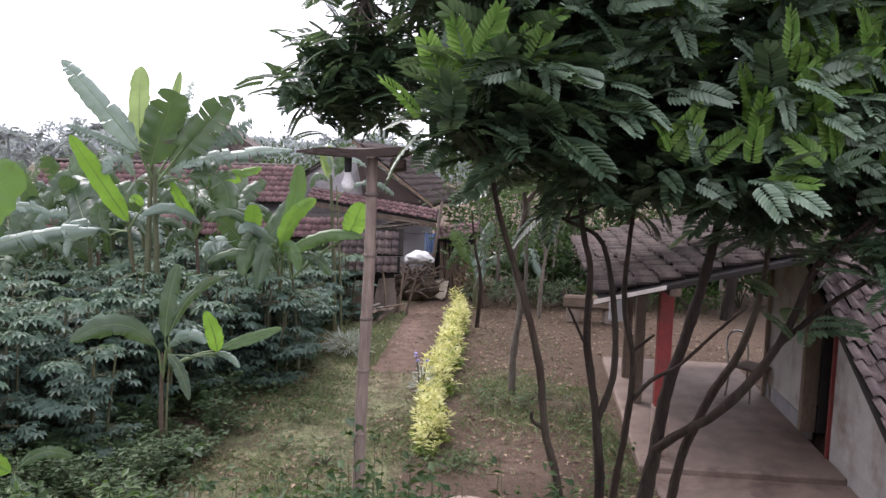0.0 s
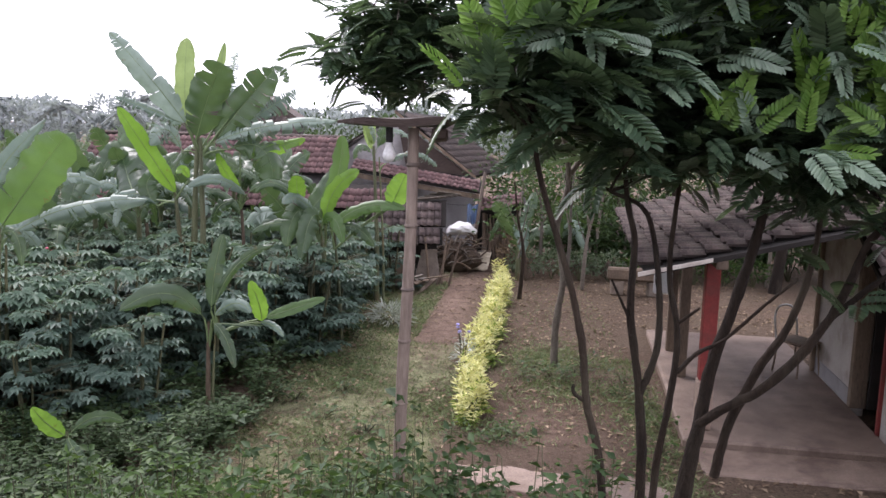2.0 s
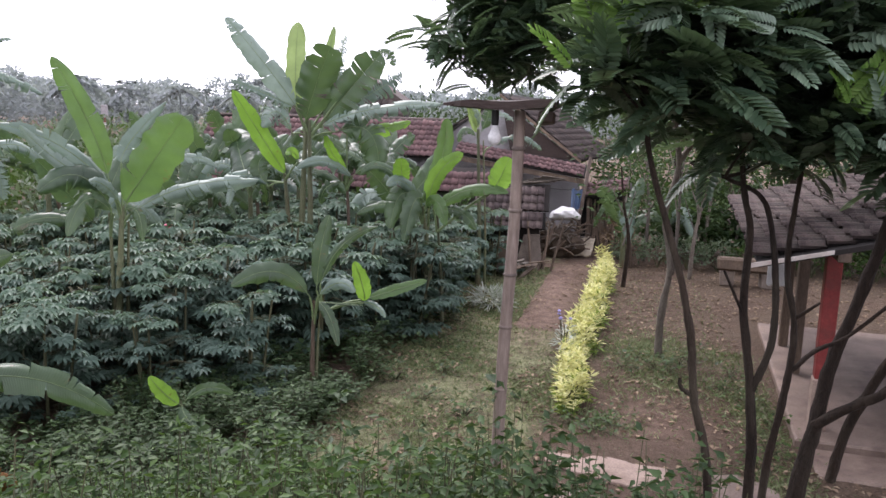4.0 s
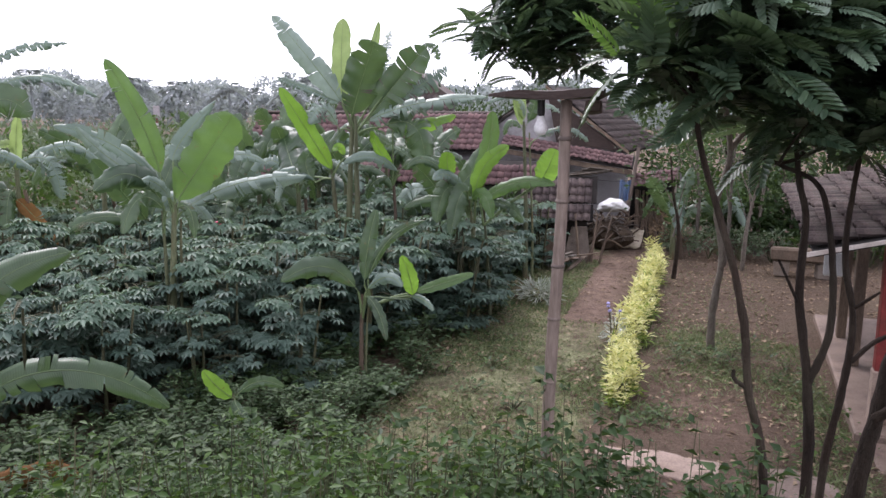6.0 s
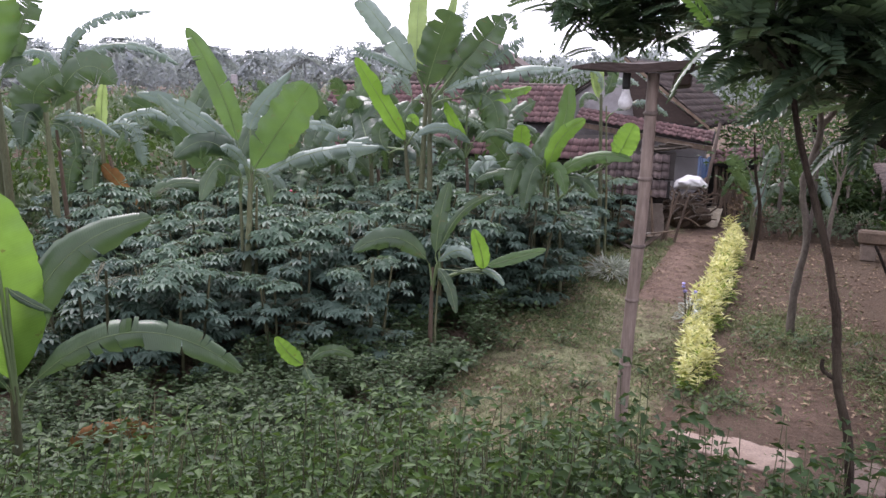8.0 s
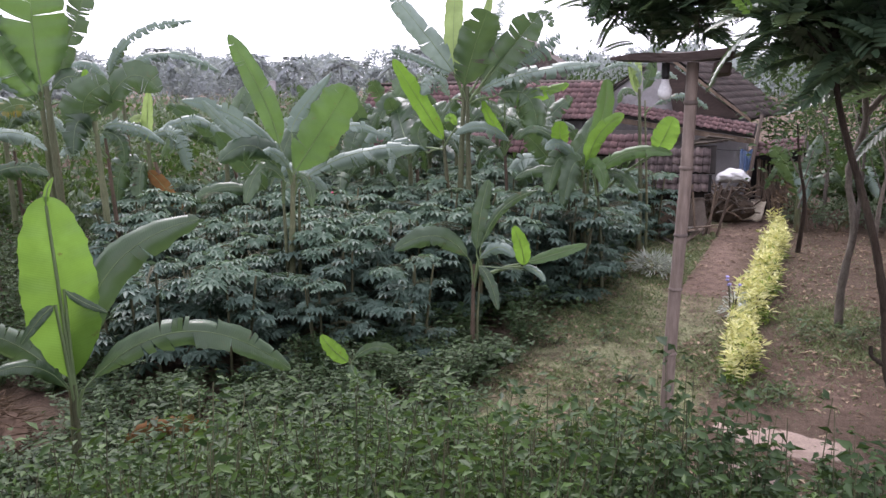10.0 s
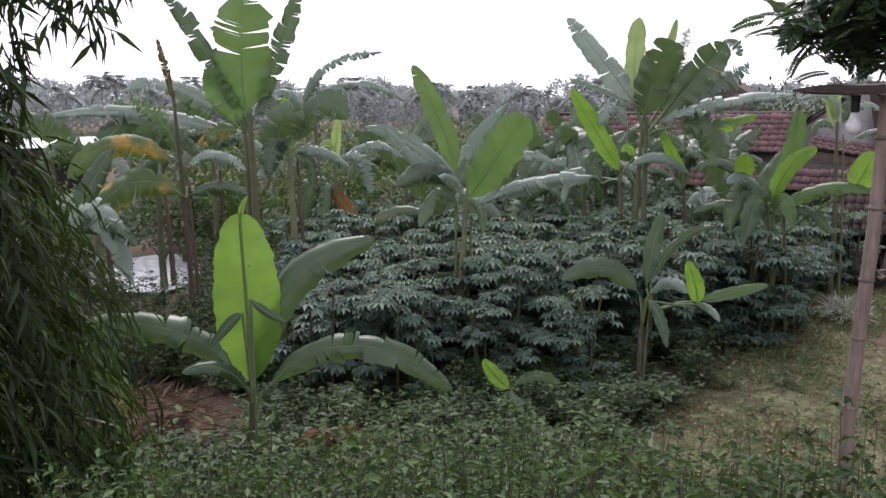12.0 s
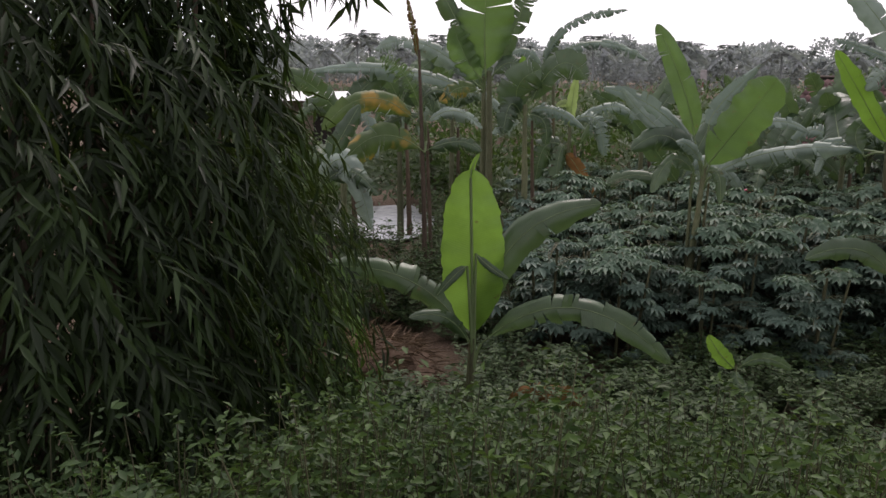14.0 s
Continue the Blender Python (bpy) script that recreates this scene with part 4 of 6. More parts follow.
def banana_leaf(parent, root, mid, tip, width, style, tear=0.15, face=0.5, fold=0.2, blunt=4.0):
    """One banana leaf whose rib runs from root over mid to tip. The blade is torn into strips of uneven width, and hangs from the rib by fold.
    face: 0 lies flat, 1 stands with its surface to the path."""
    root, mid, tip = (np.array(q, float) for q in (root, mid, tip))
    n = 40
    s = np.linspace(0, 1, n)[:, None]
    bend = 2 * mid - (root + tip) / 2
    C = (1 - s) ** 2 * root + 2 * s * (1 - s) * bend + s ** 2 * tip
    T = np.gradient(C, axis=0)
    length = float(np.linalg.norm(np.diff(C, axis=0), axis=1).sum())
    T /= np.linalg.norm(T, axis=1)[:, None]
    face = 0.3 + 0.7 * face
    nrm = np.array([rng.normal(0, 0.12), -0.3 - 0.7 * face, 1.0 - 0.92 * face])
    fr = frames_from(T, np.tile(nrm, (n, 1)))
    L, U = fr[:, :, 0], fr[:, :, 2]
    w = np.clip((s[:, 0] - 0.05) / 0.95, 0, 1)
    prof = width / 2 * (1 - np.exp(-w / 0.11)) * np.clip(1 - w ** blunt, 0, 1) ** 0.6 * (1 + 0.04 * np.sin(s[:, 0] * 31 + tip[0] * 9))
    across = np.array([0.0, 0.3, 0.62, 0.85, 1.0])
    k = len(across)
    V, F, vein = [], [], []
    phase = rng.uniform(0, 6.28, 3)
    for side in (-1, 1):
        sag, cut, slip, fresh = 0.0, 1.0, 0.0, True
        # one half of the blade usually hangs lower than the other
        hang = 0.3 + 0.4 * fold * rng.uniform(0.3, 1.5)
        for i in range(2, n):
            torn = not fresh and rng.random() < tear * 1.1
            old = (sag, cut, slip)
            if torn:
                # the strip ends here; the next one starts a little further on and hangs its own way
                sag, cut, slip = rng.uniform(-0.35, 0.3 + 1.1 * tear), 1 - rng.uniform(0, 0.65) * min(1, 1.5 * tear), rng.normal(0, 0.3 * min(1, 1.6 * tear))
            for again in range(2 if torn else 1):
                sg, ct, sl = (sag, cut, slip) if again or not torn else old
                gap = rng.uniform(0.03, 0.05 + 0.4 * tear) if again else 0.0
                wave = 0.07 * np.sin(i * 0.38 + side + phase[0]) + 0.05 * np.sin(i * 1.1 + phase[1])
                rim = 1 + 0.025 * np.sin(i * 0.9 + phase[2]) + rng.normal(0, 0.025 + 0.06 * tear)
                base = len(V)
                for u in across:
                    q = C[i] + T[i] * prof[i] * u * (0.16 + sl * u + gap)
                    V.append(q + L[i] * side * prof[i] * u * (ct * rim if u > 0.8 else 1.0) * (1 - 0.2 * min(1.0, fold) * u) + U[i] * prof[i] * (0.28 * u - (hang + sg) * u * u + wave * u))
                    vein.append((s[i, 0] * length - 0.16 * prof[i] * u) * 330.0)
                if not fresh and not again:
                    F += [(base - k + q, base - k + q + 1, base + q + 1, base + q)[::side] for q in range(k - 1)]
            fresh = False
    me = mesh_np("leaf", V, F, STYLES[style], True)
    me.attributes.new("vein", "FLOAT", "POINT").data.foreach_set("value", np.array(vein, np.float32))
    ob = part("leaf", me, None, parent, STYLE_LABELS.get(style, ""))
    rv, rf = tube_arrays(C, (0.009 * max(0.5, width / 0.5), 0.005, 0.002), 5)
    part("midrib", mesh_np("midrib", rv, rf, M_RIB, True), None, ob)
    return ob


def banana_base(az, d, label):
    x, y = polar(az, d)
    return thing("banana_plant", pose(x, y, 0, 0, 0, az), label, "banana plant", "banana plants")


def banana_stem(plant, low, top, height, depth, r, material):
    """A sheathed stem from the ground, leaning from low to top across the plant."""
    line = smooth_line([(low * 1.1, depth, -0.05), (low * 0.9 + top * 0.1, depth, height * 0.4), (top, depth * 0.6, height)], 14)
    v, f = tube_arrays(line, (r * 0.95, r * 0.8, r * 0.65, r * 0.45), 10, 0.08)
    part("stem", mesh_np("stem", v, f, material, True), None, plant)
    stem_tops.setdefault(plant.name, []).append(np.array((top, depth * 0.6, height - 0.02)))


def arch_leaf(plant, root, mid, tip, width, style, tear, face, fold, depth, blunt):
    """A leaf by its root, middle and tip (across, height) and the depth its tip reaches; a stalk joins it to the nearest stem."""
    r = np.array((root[0], 0.1 * depth, root[1]))
    ob = banana_leaf(plant, r, (mid[0], 0.5 * depth, mid[1]), (tip[0], depth, tip[1]), width, style, tear, face, fold, blunt)
    top = min(stem_tops[plant.name], key=lambda q: np.linalg.norm(q - r))
    if np.linalg.norm(top - r) > 0.06:
        low = top - (0, 0, min(0.25, 0.3 * top[2]))
        v, f = tube_arrays(smooth_line([low, (low + r) / 2 + (0, 0, 0.03), r], 7), (0.02, 0.014, 0.012), 6)
        part("stalk", mesh_np("stalk", v, f, M_RIB, True), None, ob)
    return ob


def wild_banana(az, d, crown, count=9, pale=0.3, spread=1.3, label="banana plant deep in the field with torn leaves"):
    """A banana plant seen from afar: new leaves upright, old ones arching down."""
    p = banana_base(az, d, label)
    banana_stem(p, 0.0, 0.0, crown, 0.0, 0.075, S)
    banana_stem(p, random.uniform(0.1, 0.3), 0.12, crown * 0.85, 0.1, 0.06, SD)
    for i in range(count):
        a = i * 2.4 + random.random()
        out, deep = math.cos(a) * spread * random.uniform(0.7, 1.1), math.sin(a) * 0.8
        if i % 4 == 0:
            arch_leaf(p, (0, crown), (0.35 * out, crown + 0.5), (0.75 * out, crown + random.uniform(0.7, 1.1)), random.uniform(0.3, 0.45), "g", 0.2, 0.9, 0.15, deep, 5)
        else:
            rise = random.uniform(0.1, 0.45)
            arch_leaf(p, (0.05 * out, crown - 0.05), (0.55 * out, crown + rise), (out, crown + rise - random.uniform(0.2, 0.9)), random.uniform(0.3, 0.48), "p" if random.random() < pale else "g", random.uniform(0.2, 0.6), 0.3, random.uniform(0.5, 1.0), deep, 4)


def polar(az, d):
    return -d * math.sin(radians(az)), d * math.cos(radians(az))


S, SD = M_STEM, M_STEM_DARK
# the tall clump in the middle of the field
p = banana_base(20.4, 12.5, "tall clump of banana plants with broad wind-torn leaves")
banana_stem(p, -0.13, -0.23, 2.38, 0, 0.055, S)
banana_stem(p, 0.01, 0.11, 3.09, 0.05, 0.07, S)
banana_stem(p, 0.16, 0.15, 3.06, -0.06, 0.06, S)
banana_stem(p, 0.8, 0.72, 2.26, 0.15, 0.045, SD)
arch_leaf(p, (-0.0, 3.2), (-0.51, 3.89), (-1.06, 4.53), 0.41, "p", 0.25, 0.75, 0.1, 0.1, 4)
arch_leaf(p, (-0.02, 3.2), (-0.05, 3.82), (0.0, 4.53), 0.30, "b", 0.1, 1, 0.1, 0.3, 9)
arch_leaf(p, (0.15, 3.33), (0.42, 4.03), (0.54, 4.5), 0.16, "b", 0.05, 0.8, 0.2, 0.4, 3)
arch_leaf(p, (0.08, 3.01), (0.26, 3.62), (0.46, 4.14), 0.64, "g", 0.14, 1, 0.1, -0.3, 7)
arch_leaf(p, (0.33, 2.99), (0.79, 3.58), (1.22, 4.08), 0.57, "g", 0.16, 0.9, 0.15, -0.1, 6)
arch_leaf(p, (1.11, 4.04), (1.3, 4.1), (1.42, 3.9), 0.21, "g", 0.3, 0.8, 0.3, -0.1, 5)
arch_leaf(p, (-0.05, 3.24), (-0.51, 3.45), (-1.02, 3.64), 0.26, "p", 0.5, 0.45, 0.4, 0.1, 5)
arch_leaf(p, (-0.18, 2.2), (-0.54, 2.81), (-0.94, 3.48), 0.30, "y", 0.06, 1, 0.15, -0.45, 4)
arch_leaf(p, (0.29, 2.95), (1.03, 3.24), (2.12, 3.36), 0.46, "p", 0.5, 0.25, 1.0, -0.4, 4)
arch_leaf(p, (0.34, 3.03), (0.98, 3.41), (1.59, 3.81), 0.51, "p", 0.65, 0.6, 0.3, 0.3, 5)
arch_leaf(p, (0.55, 2.9), (1.03, 2.92), (1.18, 2.37), 0.67, "g", 0.2, 0.5, 0.9, -0.3, 5)
arch_leaf(p, (0.72, 2.84), (1.24, 2.94), (1.74, 3.07), 0.26, "y", 0.15, 0.5, 0.5, 0.3, 4)
arch_leaf(p, (-0.1, 2.86), (-0.33, 3.18), (-0.54, 2.95), 0.41, "p", 0.4, 0.4, 0.8, -0.3, 4)
arch_leaf(p, (0.74, 2.23), (0.52, 2.54), (0.38, 2.85), 0.19, "y", 0.1, 1, 0.1, -0.2, 3)
arch_leaf(p, (0.83, 2.17), (0.41, 2.46), (-0.04, 2.36), 0.23, "p", 0.2, 0.4, 0.5, -0.3, 4)
arch_leaf(p, (0.81, 2.23), (1.2, 2.42), (1.73, 2.35), 0.19, "g", 0.2, 0.4, 0.5, -0.2, 4)
arch_leaf(p, (-0.76, 2.1), (-0.92, 2.48), (-1.05, 2.87), 0.58, "g", 0.15, 0.9, 0.2, 1.2, 7)
arch_leaf(p, (-0.46, 2.05), (-0.8, 2.23), (-1.32, 2.01), 0.30, "p", 0.4, 0.3, 0.9, 0.2, 4)
arch_leaf(p, (-0.48, 2.05), (-0.62, 2.33), (-0.51, 2.53), 0.30, "g", 0.1, 0.9, 0.1, 0.2, 4)
arch_leaf(p, (-0.02, 2.44), (-0.1, 2.6), (-0.19, 2.55), 0.14, "y", 0, 0.9, 0.1, -0.3, 3)
arch_leaf(p, (0.6, 3.54), (0.64, 4.03), (0.74, 4.4), 0.26, "p", 0.8, 0.7, 0.3, 0.8, 5)
arch_leaf(p, (0.03, 2.91), (-0.1, 2.78), (-0.41, 2.4), 0.35, "g", 0.3, 0.4, 0.8, 0.4, 4)
arch_leaf(p, (0.16, 2.95), (0.42, 2.78), (0.72, 2.6), 0.35, "g", 0.3, 0.5, 0.7, 0.5, 4)
arch_leaf(p, (0.67, 2.13), (0.41, 2.04), (0.32, 1.78), 0.26, "g", 0.2, 0.4, 0.8, 0.1, 4)
# plant standing in the cassava
p = banana_base(32.4, 10.0, "banana plant with one large dark leaf among cassava")
banana_stem(p, -0.03, 0.06, 2.1, 0, 0.06, S)
banana_stem(p, -0.07, -0.08, 2.0, 0.05, 0.035, S)
banana_stem(p, 0.07, 0.12, 1.89, 0.1, 0.03, S)
arch_leaf(p, (-0.07, 2.39), (-0.25, 3.03), (-0.59, 3.74), 0.31, "m", 0.1, 0.9, 0.2, -0.1, 5)
arch_leaf(p, (0.06, 2.08), (0.39, 2.58), (0.75, 3.13), 0.51, "m", 0.04, 1, 0.1, -0.35, 9)
arch_leaf(p, (0.07, 2.57), (0.19, 2.83), (0.61, 3.29), 0.23, "p", 0.2, 0.7, 0.3, 0.4, 3)
arch_leaf(p, (-0.0, 2.19), (-0.53, 2.75), (-1.2, 3.0), 0.24, "p", 0.2, 0.55, 0.3, 0.1, 4)
arch_leaf(p, (-0.03, 2.22), (-0.57, 2.6), (-0.94, 3.0), 0.18, "p", 0.15, 0.5, 0.4, -0.1, 4)
arch_leaf(p, (-0.06, 2.06), (-0.39, 2.45), (-0.79, 2.28), 0.42, "g", 0.15, 0.5, 0.8, -0.2, 5)
arch_leaf(p, (-0.04, 1.99), (-0.31, 2.18), (-0.52, 1.79), 0.32, "g", 0.2, 0.5, 0.8, -0.3, 5)
arch_leaf(p, (0.13, 1.98), (0.76, 2.31), (1.58, 2.4), 0.32, "p", 0.4, 0.25, 1.0, -0.3, 4)
arch_leaf(p, (0.12, 2.12), (0.67, 2.6), (1.22, 2.49), 0.24, "p", 0.25, 0.35, 0.6, 0.5, 4)
arch_leaf(p, (0.03, 2.13), (-0.12, 2.34), (-0.27, 2.4), 0.18, "p", 0.2, 0.5, 0.4, -0.3, 4)
arch_leaf(p, (0.07, 2.03), (0.22, 2.02), (0.26, 1.68), 0.18, "g", 0.2, 0.5, 0.8, -0.2, 4)
# leafy plant behind the lamp post
p = banana_base(11.4, 12.0, "banana plant with bright young leaves at the field's edge")
banana_stem(p, 0.08, -0.06, 1.84, 0, 0.05, S)
banana_stem(p, -0.0, 0.03, 1.8, 0.1, 0.04, S)
banana_stem(p, 0.25, 0.16, 1.72, 0.05, 0.035, S)
arch_leaf(p, (-0.09, 1.99), (0.18, 2.47), (0.27, 3.15), 0.27, "m", 0.08, 0.95, 0.1, 0.1, 8)
arch_leaf(p, (0.04, 1.8), (0.13, 2.3), (0.51, 2.66), 0.25, "y", 0.05, 0.9, 0.2, -0.3, 6)
arch_leaf(p, (-0.33, 2.14), (-0.38, 2.34), (-0.38, 2.57), 0.27, "y", 0, 1, 0.1, -0.3, 5)
arch_leaf(p, (0.98, 2.08), (1.08, 2.31), (1.19, 2.61), 0.37, "y", 0, 1, 0.1, -0.2, 5)
arch_leaf(p, (0.11, 1.77), (0.61, 2.11), (1.2, 2.09), 0.27, "m", 0.1, 0.45, 0.4, -0.2, 4)
arch_leaf(p, (-0.13, 1.99), (-0.38, 2.23), (-0.58, 2.17), 0.22, "p", 0.1, 0.5, 0.4, -0.4, 4)
arch_leaf(p, (-0.12, 1.91), (-0.39, 2.02), (-0.53, 1.53), 0.42, "g", 0.15, 0.6, 0.7, -0.3, 4)
arch_leaf(p, (-0.01, 1.86), (-0.18, 1.94), (-0.32, 1.36), 0.39, "g", 0.15, 0.6, 0.7, -0.5, 4)
arch_leaf(p, (-0.09, 1.91), (-0.65, 2.41), (-1.0, 2.27), 0.22, "g", 0.2, 0.4, 0.6, 0.1, 4)
arch_leaf(p, (-0.04, 1.82), (0.15, 1.94), (0.27, 1.62), 0.25, "m", 0.1, 0.6, 0.5, -0.5, 4)
arch_leaf(p, (-0.14, 1.76), (-0.65, 1.84), (-1.07, 1.66), 0.25, "g", 0.2, 0.4, 0.8, 0.2, 4)
arch_leaf(p, (0.11, 1.72), (0.45, 1.8), (0.75, 1.51), 0.29, "g", 0.2, 0.4, 0.8, -0.1, 4)
arch_leaf(p, (0.9, 2.06), (1.02, 2.13), (1.15, 2.1), 0.07, "g", 0, 0.5, 0.1, -0.1, 3)
# slim one close to the house
p = banana_base(7.6, 15.0, "slim banana plant in front of the tiled houses")
banana_stem(p, -0.0, -0.08, 2.93, 0, 0.055, S)
banana_stem(p, 0.12, 0.02, 2.73, 0.05, 0.03, S)
arch_leaf(p, (-0.1, 2.83), (-0.21, 3.14), (-0.28, 3.46), 0.13, "b", 0.1, 0.8, 0.2, 0, 3)
arch_leaf(p, (-0.08, 2.93), (-0.23, 3.36), (-0.76, 3.26), 0.21, "p", 0.6, 0.4, 0.6, 0, 4)
arch_leaf(p, (0.14, 2.61), (0.65, 2.81), (1.11, 2.56), 0.25, "p", 0.7, 0.4, 0.7, 0.1, 4)
arch_leaf(p, (-0.03, 2.91), (0.09, 3.19), (0.12, 3.54), 0.25, "g", 0.2, 0.9, 0.1, 0, 5)
arch_leaf(p, (-0.1, 2.78), (-0.32, 2.91), (-0.45, 2.68), 0.21, "g", 0.3, 0.4, 0.7, 0, 4)
arch_leaf(p, (-0.07, 2.93), (-0.13, 3.19), (-0.1, 3.49), 0.19, "b", 0.1, 0.9, 0.1, 0.1, 4)
arch_leaf(p, (-0.05, 2.83), (0.23, 3.19), (0.58, 3.09), 0.23, "p", 0.5, 0.4, 0.6, 0.2, 4)
# young plant at the edge of the path
p = banana_base(19.4, 8.9, "young banana plant with a bright new leaf by the path")
banana_stem(p, -0.02, -0.0, 1.14, 0, 0.035, SD)
banana_stem(p, 0.03, 0.09, 1.26, 0.02, 0.02, S)
arch_leaf(p, (-0.04, 1.18), (-0.41, 1.49), (-0.88, 1.35), 0.26, "g", 0.06, 0.5, 0.4, -0.2, 4)
arch_leaf(p, (0.03, 1.25), (0.08, 1.7), (0.18, 2.08), 0.19, "g", 0.05, 0.9, 0.15, 0.2, 4)
arch_leaf(p, (0.07, 1.31), (0.32, 1.76), (0.72, 1.96), 0.13, "g", 0.2, 0.6, 0.3, 0.1, 3)
arch_leaf(p, (0.04, 1.18), (0.27, 1.37), (0.44, 1.29), 0.16, "p", 0.1, 0.5, 0.5, -0.3, 4)
arch_leaf(p, (0.57, 1.11), (0.53, 1.35), (0.43, 1.64), 0.20, "y", 0, 1, 0.1, -0.3, 3)
arch_leaf(p, (0.57, 1.15), (0.9, 1.26), (1.26, 1.38), 0.15, "m", 0.05, 0.55, 0.3, -0.1, 4)
arch_leaf(p, (0.53, 1.12), (0.68, 1.1), (0.78, 1.01), 0.09, "p", 0, 0.6, 0.3, -0.3, 4)
arch_leaf(p, (0.06, 1.13), (0.3, 1.12), (0.57, 1.12), 0.03, "g", 0, 0.5, 0, -0.2, 3)
arch_leaf(p, (0.04, 1.14), (0.17, 0.99), (0.26, 0.69), 0.16, "g", 0.1, 0.6, 0.5, -0.3, 4)
# sucker in front of the field
p = banana_base(28.8, 7.5, "small banana sucker with one bright leaf")
banana_stem(p, 0.03, 0.01, 0.57, 0, 0.025, S)
arch_leaf(p, (0.01, 0.53), (-0.13, 0.67), (-0.25, 0.86), 0.17, "y", 0, 1, 0.1, -0.1, 3)
arch_leaf(p, (0.04, 0.55), (0.25, 0.67), (0.48, 0.59), 0.12, "g", 0.05, 0.5, 0.4, 0, 4)
arch_leaf(p, (0.02, 0.53), (0.06, 0.43), (0.2, 0.27), 0.12, "g", 0.05, 0.6, 0.5, -0.2, 4)
# near plant with one glowing upright leaf
p = banana_base(47.2, 6.4, "young banana plant with a glowing light-green upright leaf")
banana_stem(p, -0.07, -0.04, 1.02, 0, 0.04, S)
banana_stem(p, -0.1, -0.07, 0.98, 0.03, 0.025, S)
arch_leaf(p, (-0.05, 0.97), (-0.06, 1.79), (-0.08, 2.45), 0.56, "y", 0, 1, 0.05, 0, 3.2)
arch_leaf(p, (-0.08, 2.38), (-0.06, 2.49), (-0.01, 2.58), 0.05, "y", 0, 0.9, 0, 0, 2)
arch_leaf(p, (-0.03, 1.76), (0.08, 1.66), (0.24, 1.57), 0.07, "g", 0, 0.9, 0.2, -0.1, 4)
arch_leaf(p, (-0.1, 1.65), (-0.21, 1.57), (-0.35, 1.41), 0.09, "g", 0, 0.9, 0.2, -0.1, 4)
arch_leaf(p, (-0.04, 0.96), (0.28, 1.82), (1.0, 2.16), 0.38, "g", 0.1, 0.45, 0.8, 0.15, 4)
arch_leaf(p, (-0.07, 0.98), (-0.61, 1.51), (-1.42, 1.57), 0.3, "g", 0.3, 0.6, 0.35, 0.1, 5)
arch_leaf(p, (0.02, 0.97), (0.78, 1.32), (1.59, 0.87), 0.28, "g", 0.2, 0.6, 0.3, -0.1, 6)
arch_leaf(p, (-0.08, 0.98), (-0.28, 1.23), (-0.57, 1.25), 0.15, "g", 0.15, 0.5, 0.7, -0.2, 4)
# the group beside the bamboo
p = banana_base(47.5, 13.0, "tall banana plant with a broad dark leaf against the sky")
banana_stem(p, 0.11, 0.08, 3.17, 0, 0.085, S)
banana_stem(p, -0.0, 0.0, 3.09, 0.1, 0.07, S)
arch_leaf(p, (0.03, 3.08), (0.0, 4.01), (0.07, 4.85), 0.92, "m", 0.12, 1, 0.1, -0.2, 9)
arch_leaf(p, (-0.14, 3.18), (-0.49, 4.03), (-1.1, 4.99), 0.37, "g", 0.4, 0.75, 0.2, 0, 6)
arch_leaf(p, (0.18, 3.17), (0.57, 4.09), (0.92, 5.03), 0.40, "g", 0.3, 0.8, 0.2, 0.1, 6)
arch_leaf(p, (-0.02, 3.04), (-0.27, 3.35), (-0.49, 3.86), 0.50, "m", 0.1, 0.9, 0.2, -0.1, 5)
arch_leaf(p, (-0.09, 2.94), (-0.96, 3.58), (-1.73, 3.49), 0.42, "p", 0.35, 0.3, 0.9, -0.1, 4)
arch_leaf(p, (-0.11, 2.82), (-1.42, 3.19), (-2.86, 3.14), 0.42, "p", 0.4, 0.3, 0.9, 0, 4)
arch_leaf(p, (0.45, 2.93), (0.58, 3.16), (0.59, 3.4), 0.18, "y", 0.05, 0.9, 0.1, -0.2, 4)
arch_leaf(p, (0.12, 3.08), (0.44, 3.3), (0.68, 2.98), 0.42, "g", 0.2, 0.6, 0.6, -0.2, 4)
arch_leaf(p, (-0.07, 2.86), (-0.38, 2.91), (-0.7, 2.68), 0.37, "s", 0.2, 0.5, 0.7, -0.2, 4)
p = banana_base(44.7, 12.0, "banana plant with dark hanging torn leaves")
banana_stem(p, 0.06, 0.03, 2.7, 0, 0.07, S)
banana_stem(p, 0.19, 0.14, 2.46, 0.15, 0.045, SD)
arch_leaf(p, (-0.01, 2.51), (-0.08, 2.95), (0.25, 3.21), 0.64, "g", 0.12, 0.6, 0.5, -0.2, 5)
arch_leaf(p, (0.08, 2.65), (0.5, 3.27), (0.9, 3.07), 0.53, "g", 0.15, 0.5, 0.7, -0.1, 5)
arch_leaf(p, (-0.02, 2.55), (-0.18, 2.7), (-0.27, 2.29), 0.42, "g", 0.2, 0.6, 0.6, -0.3, 4)
arch_leaf(p, (0.08, 2.59), (0.44, 2.64), (0.9, 2.36), 0.29, "p", 0.5, 0.35, 0.8, -0.2, 4)
arch_leaf(p, (-0.03, 2.47), (-0.24, 2.39), (-0.43, 2.29), 0.25, "p", 0.3, 0.4, 0.7, -0.3, 4)
arch_leaf(p, (0.06, 2.55), (0.31, 2.46), (0.34, 2.12), 0.34, "g", 0.3, 0.5, 0.8, -0.1, 4)
p = banana_base(41.6, 14.0, "old banana clump with dead leaves and a rolled new leaf")
banana_stem(p, 0.03, 0.04, 2.37, 0, 0.065, S)
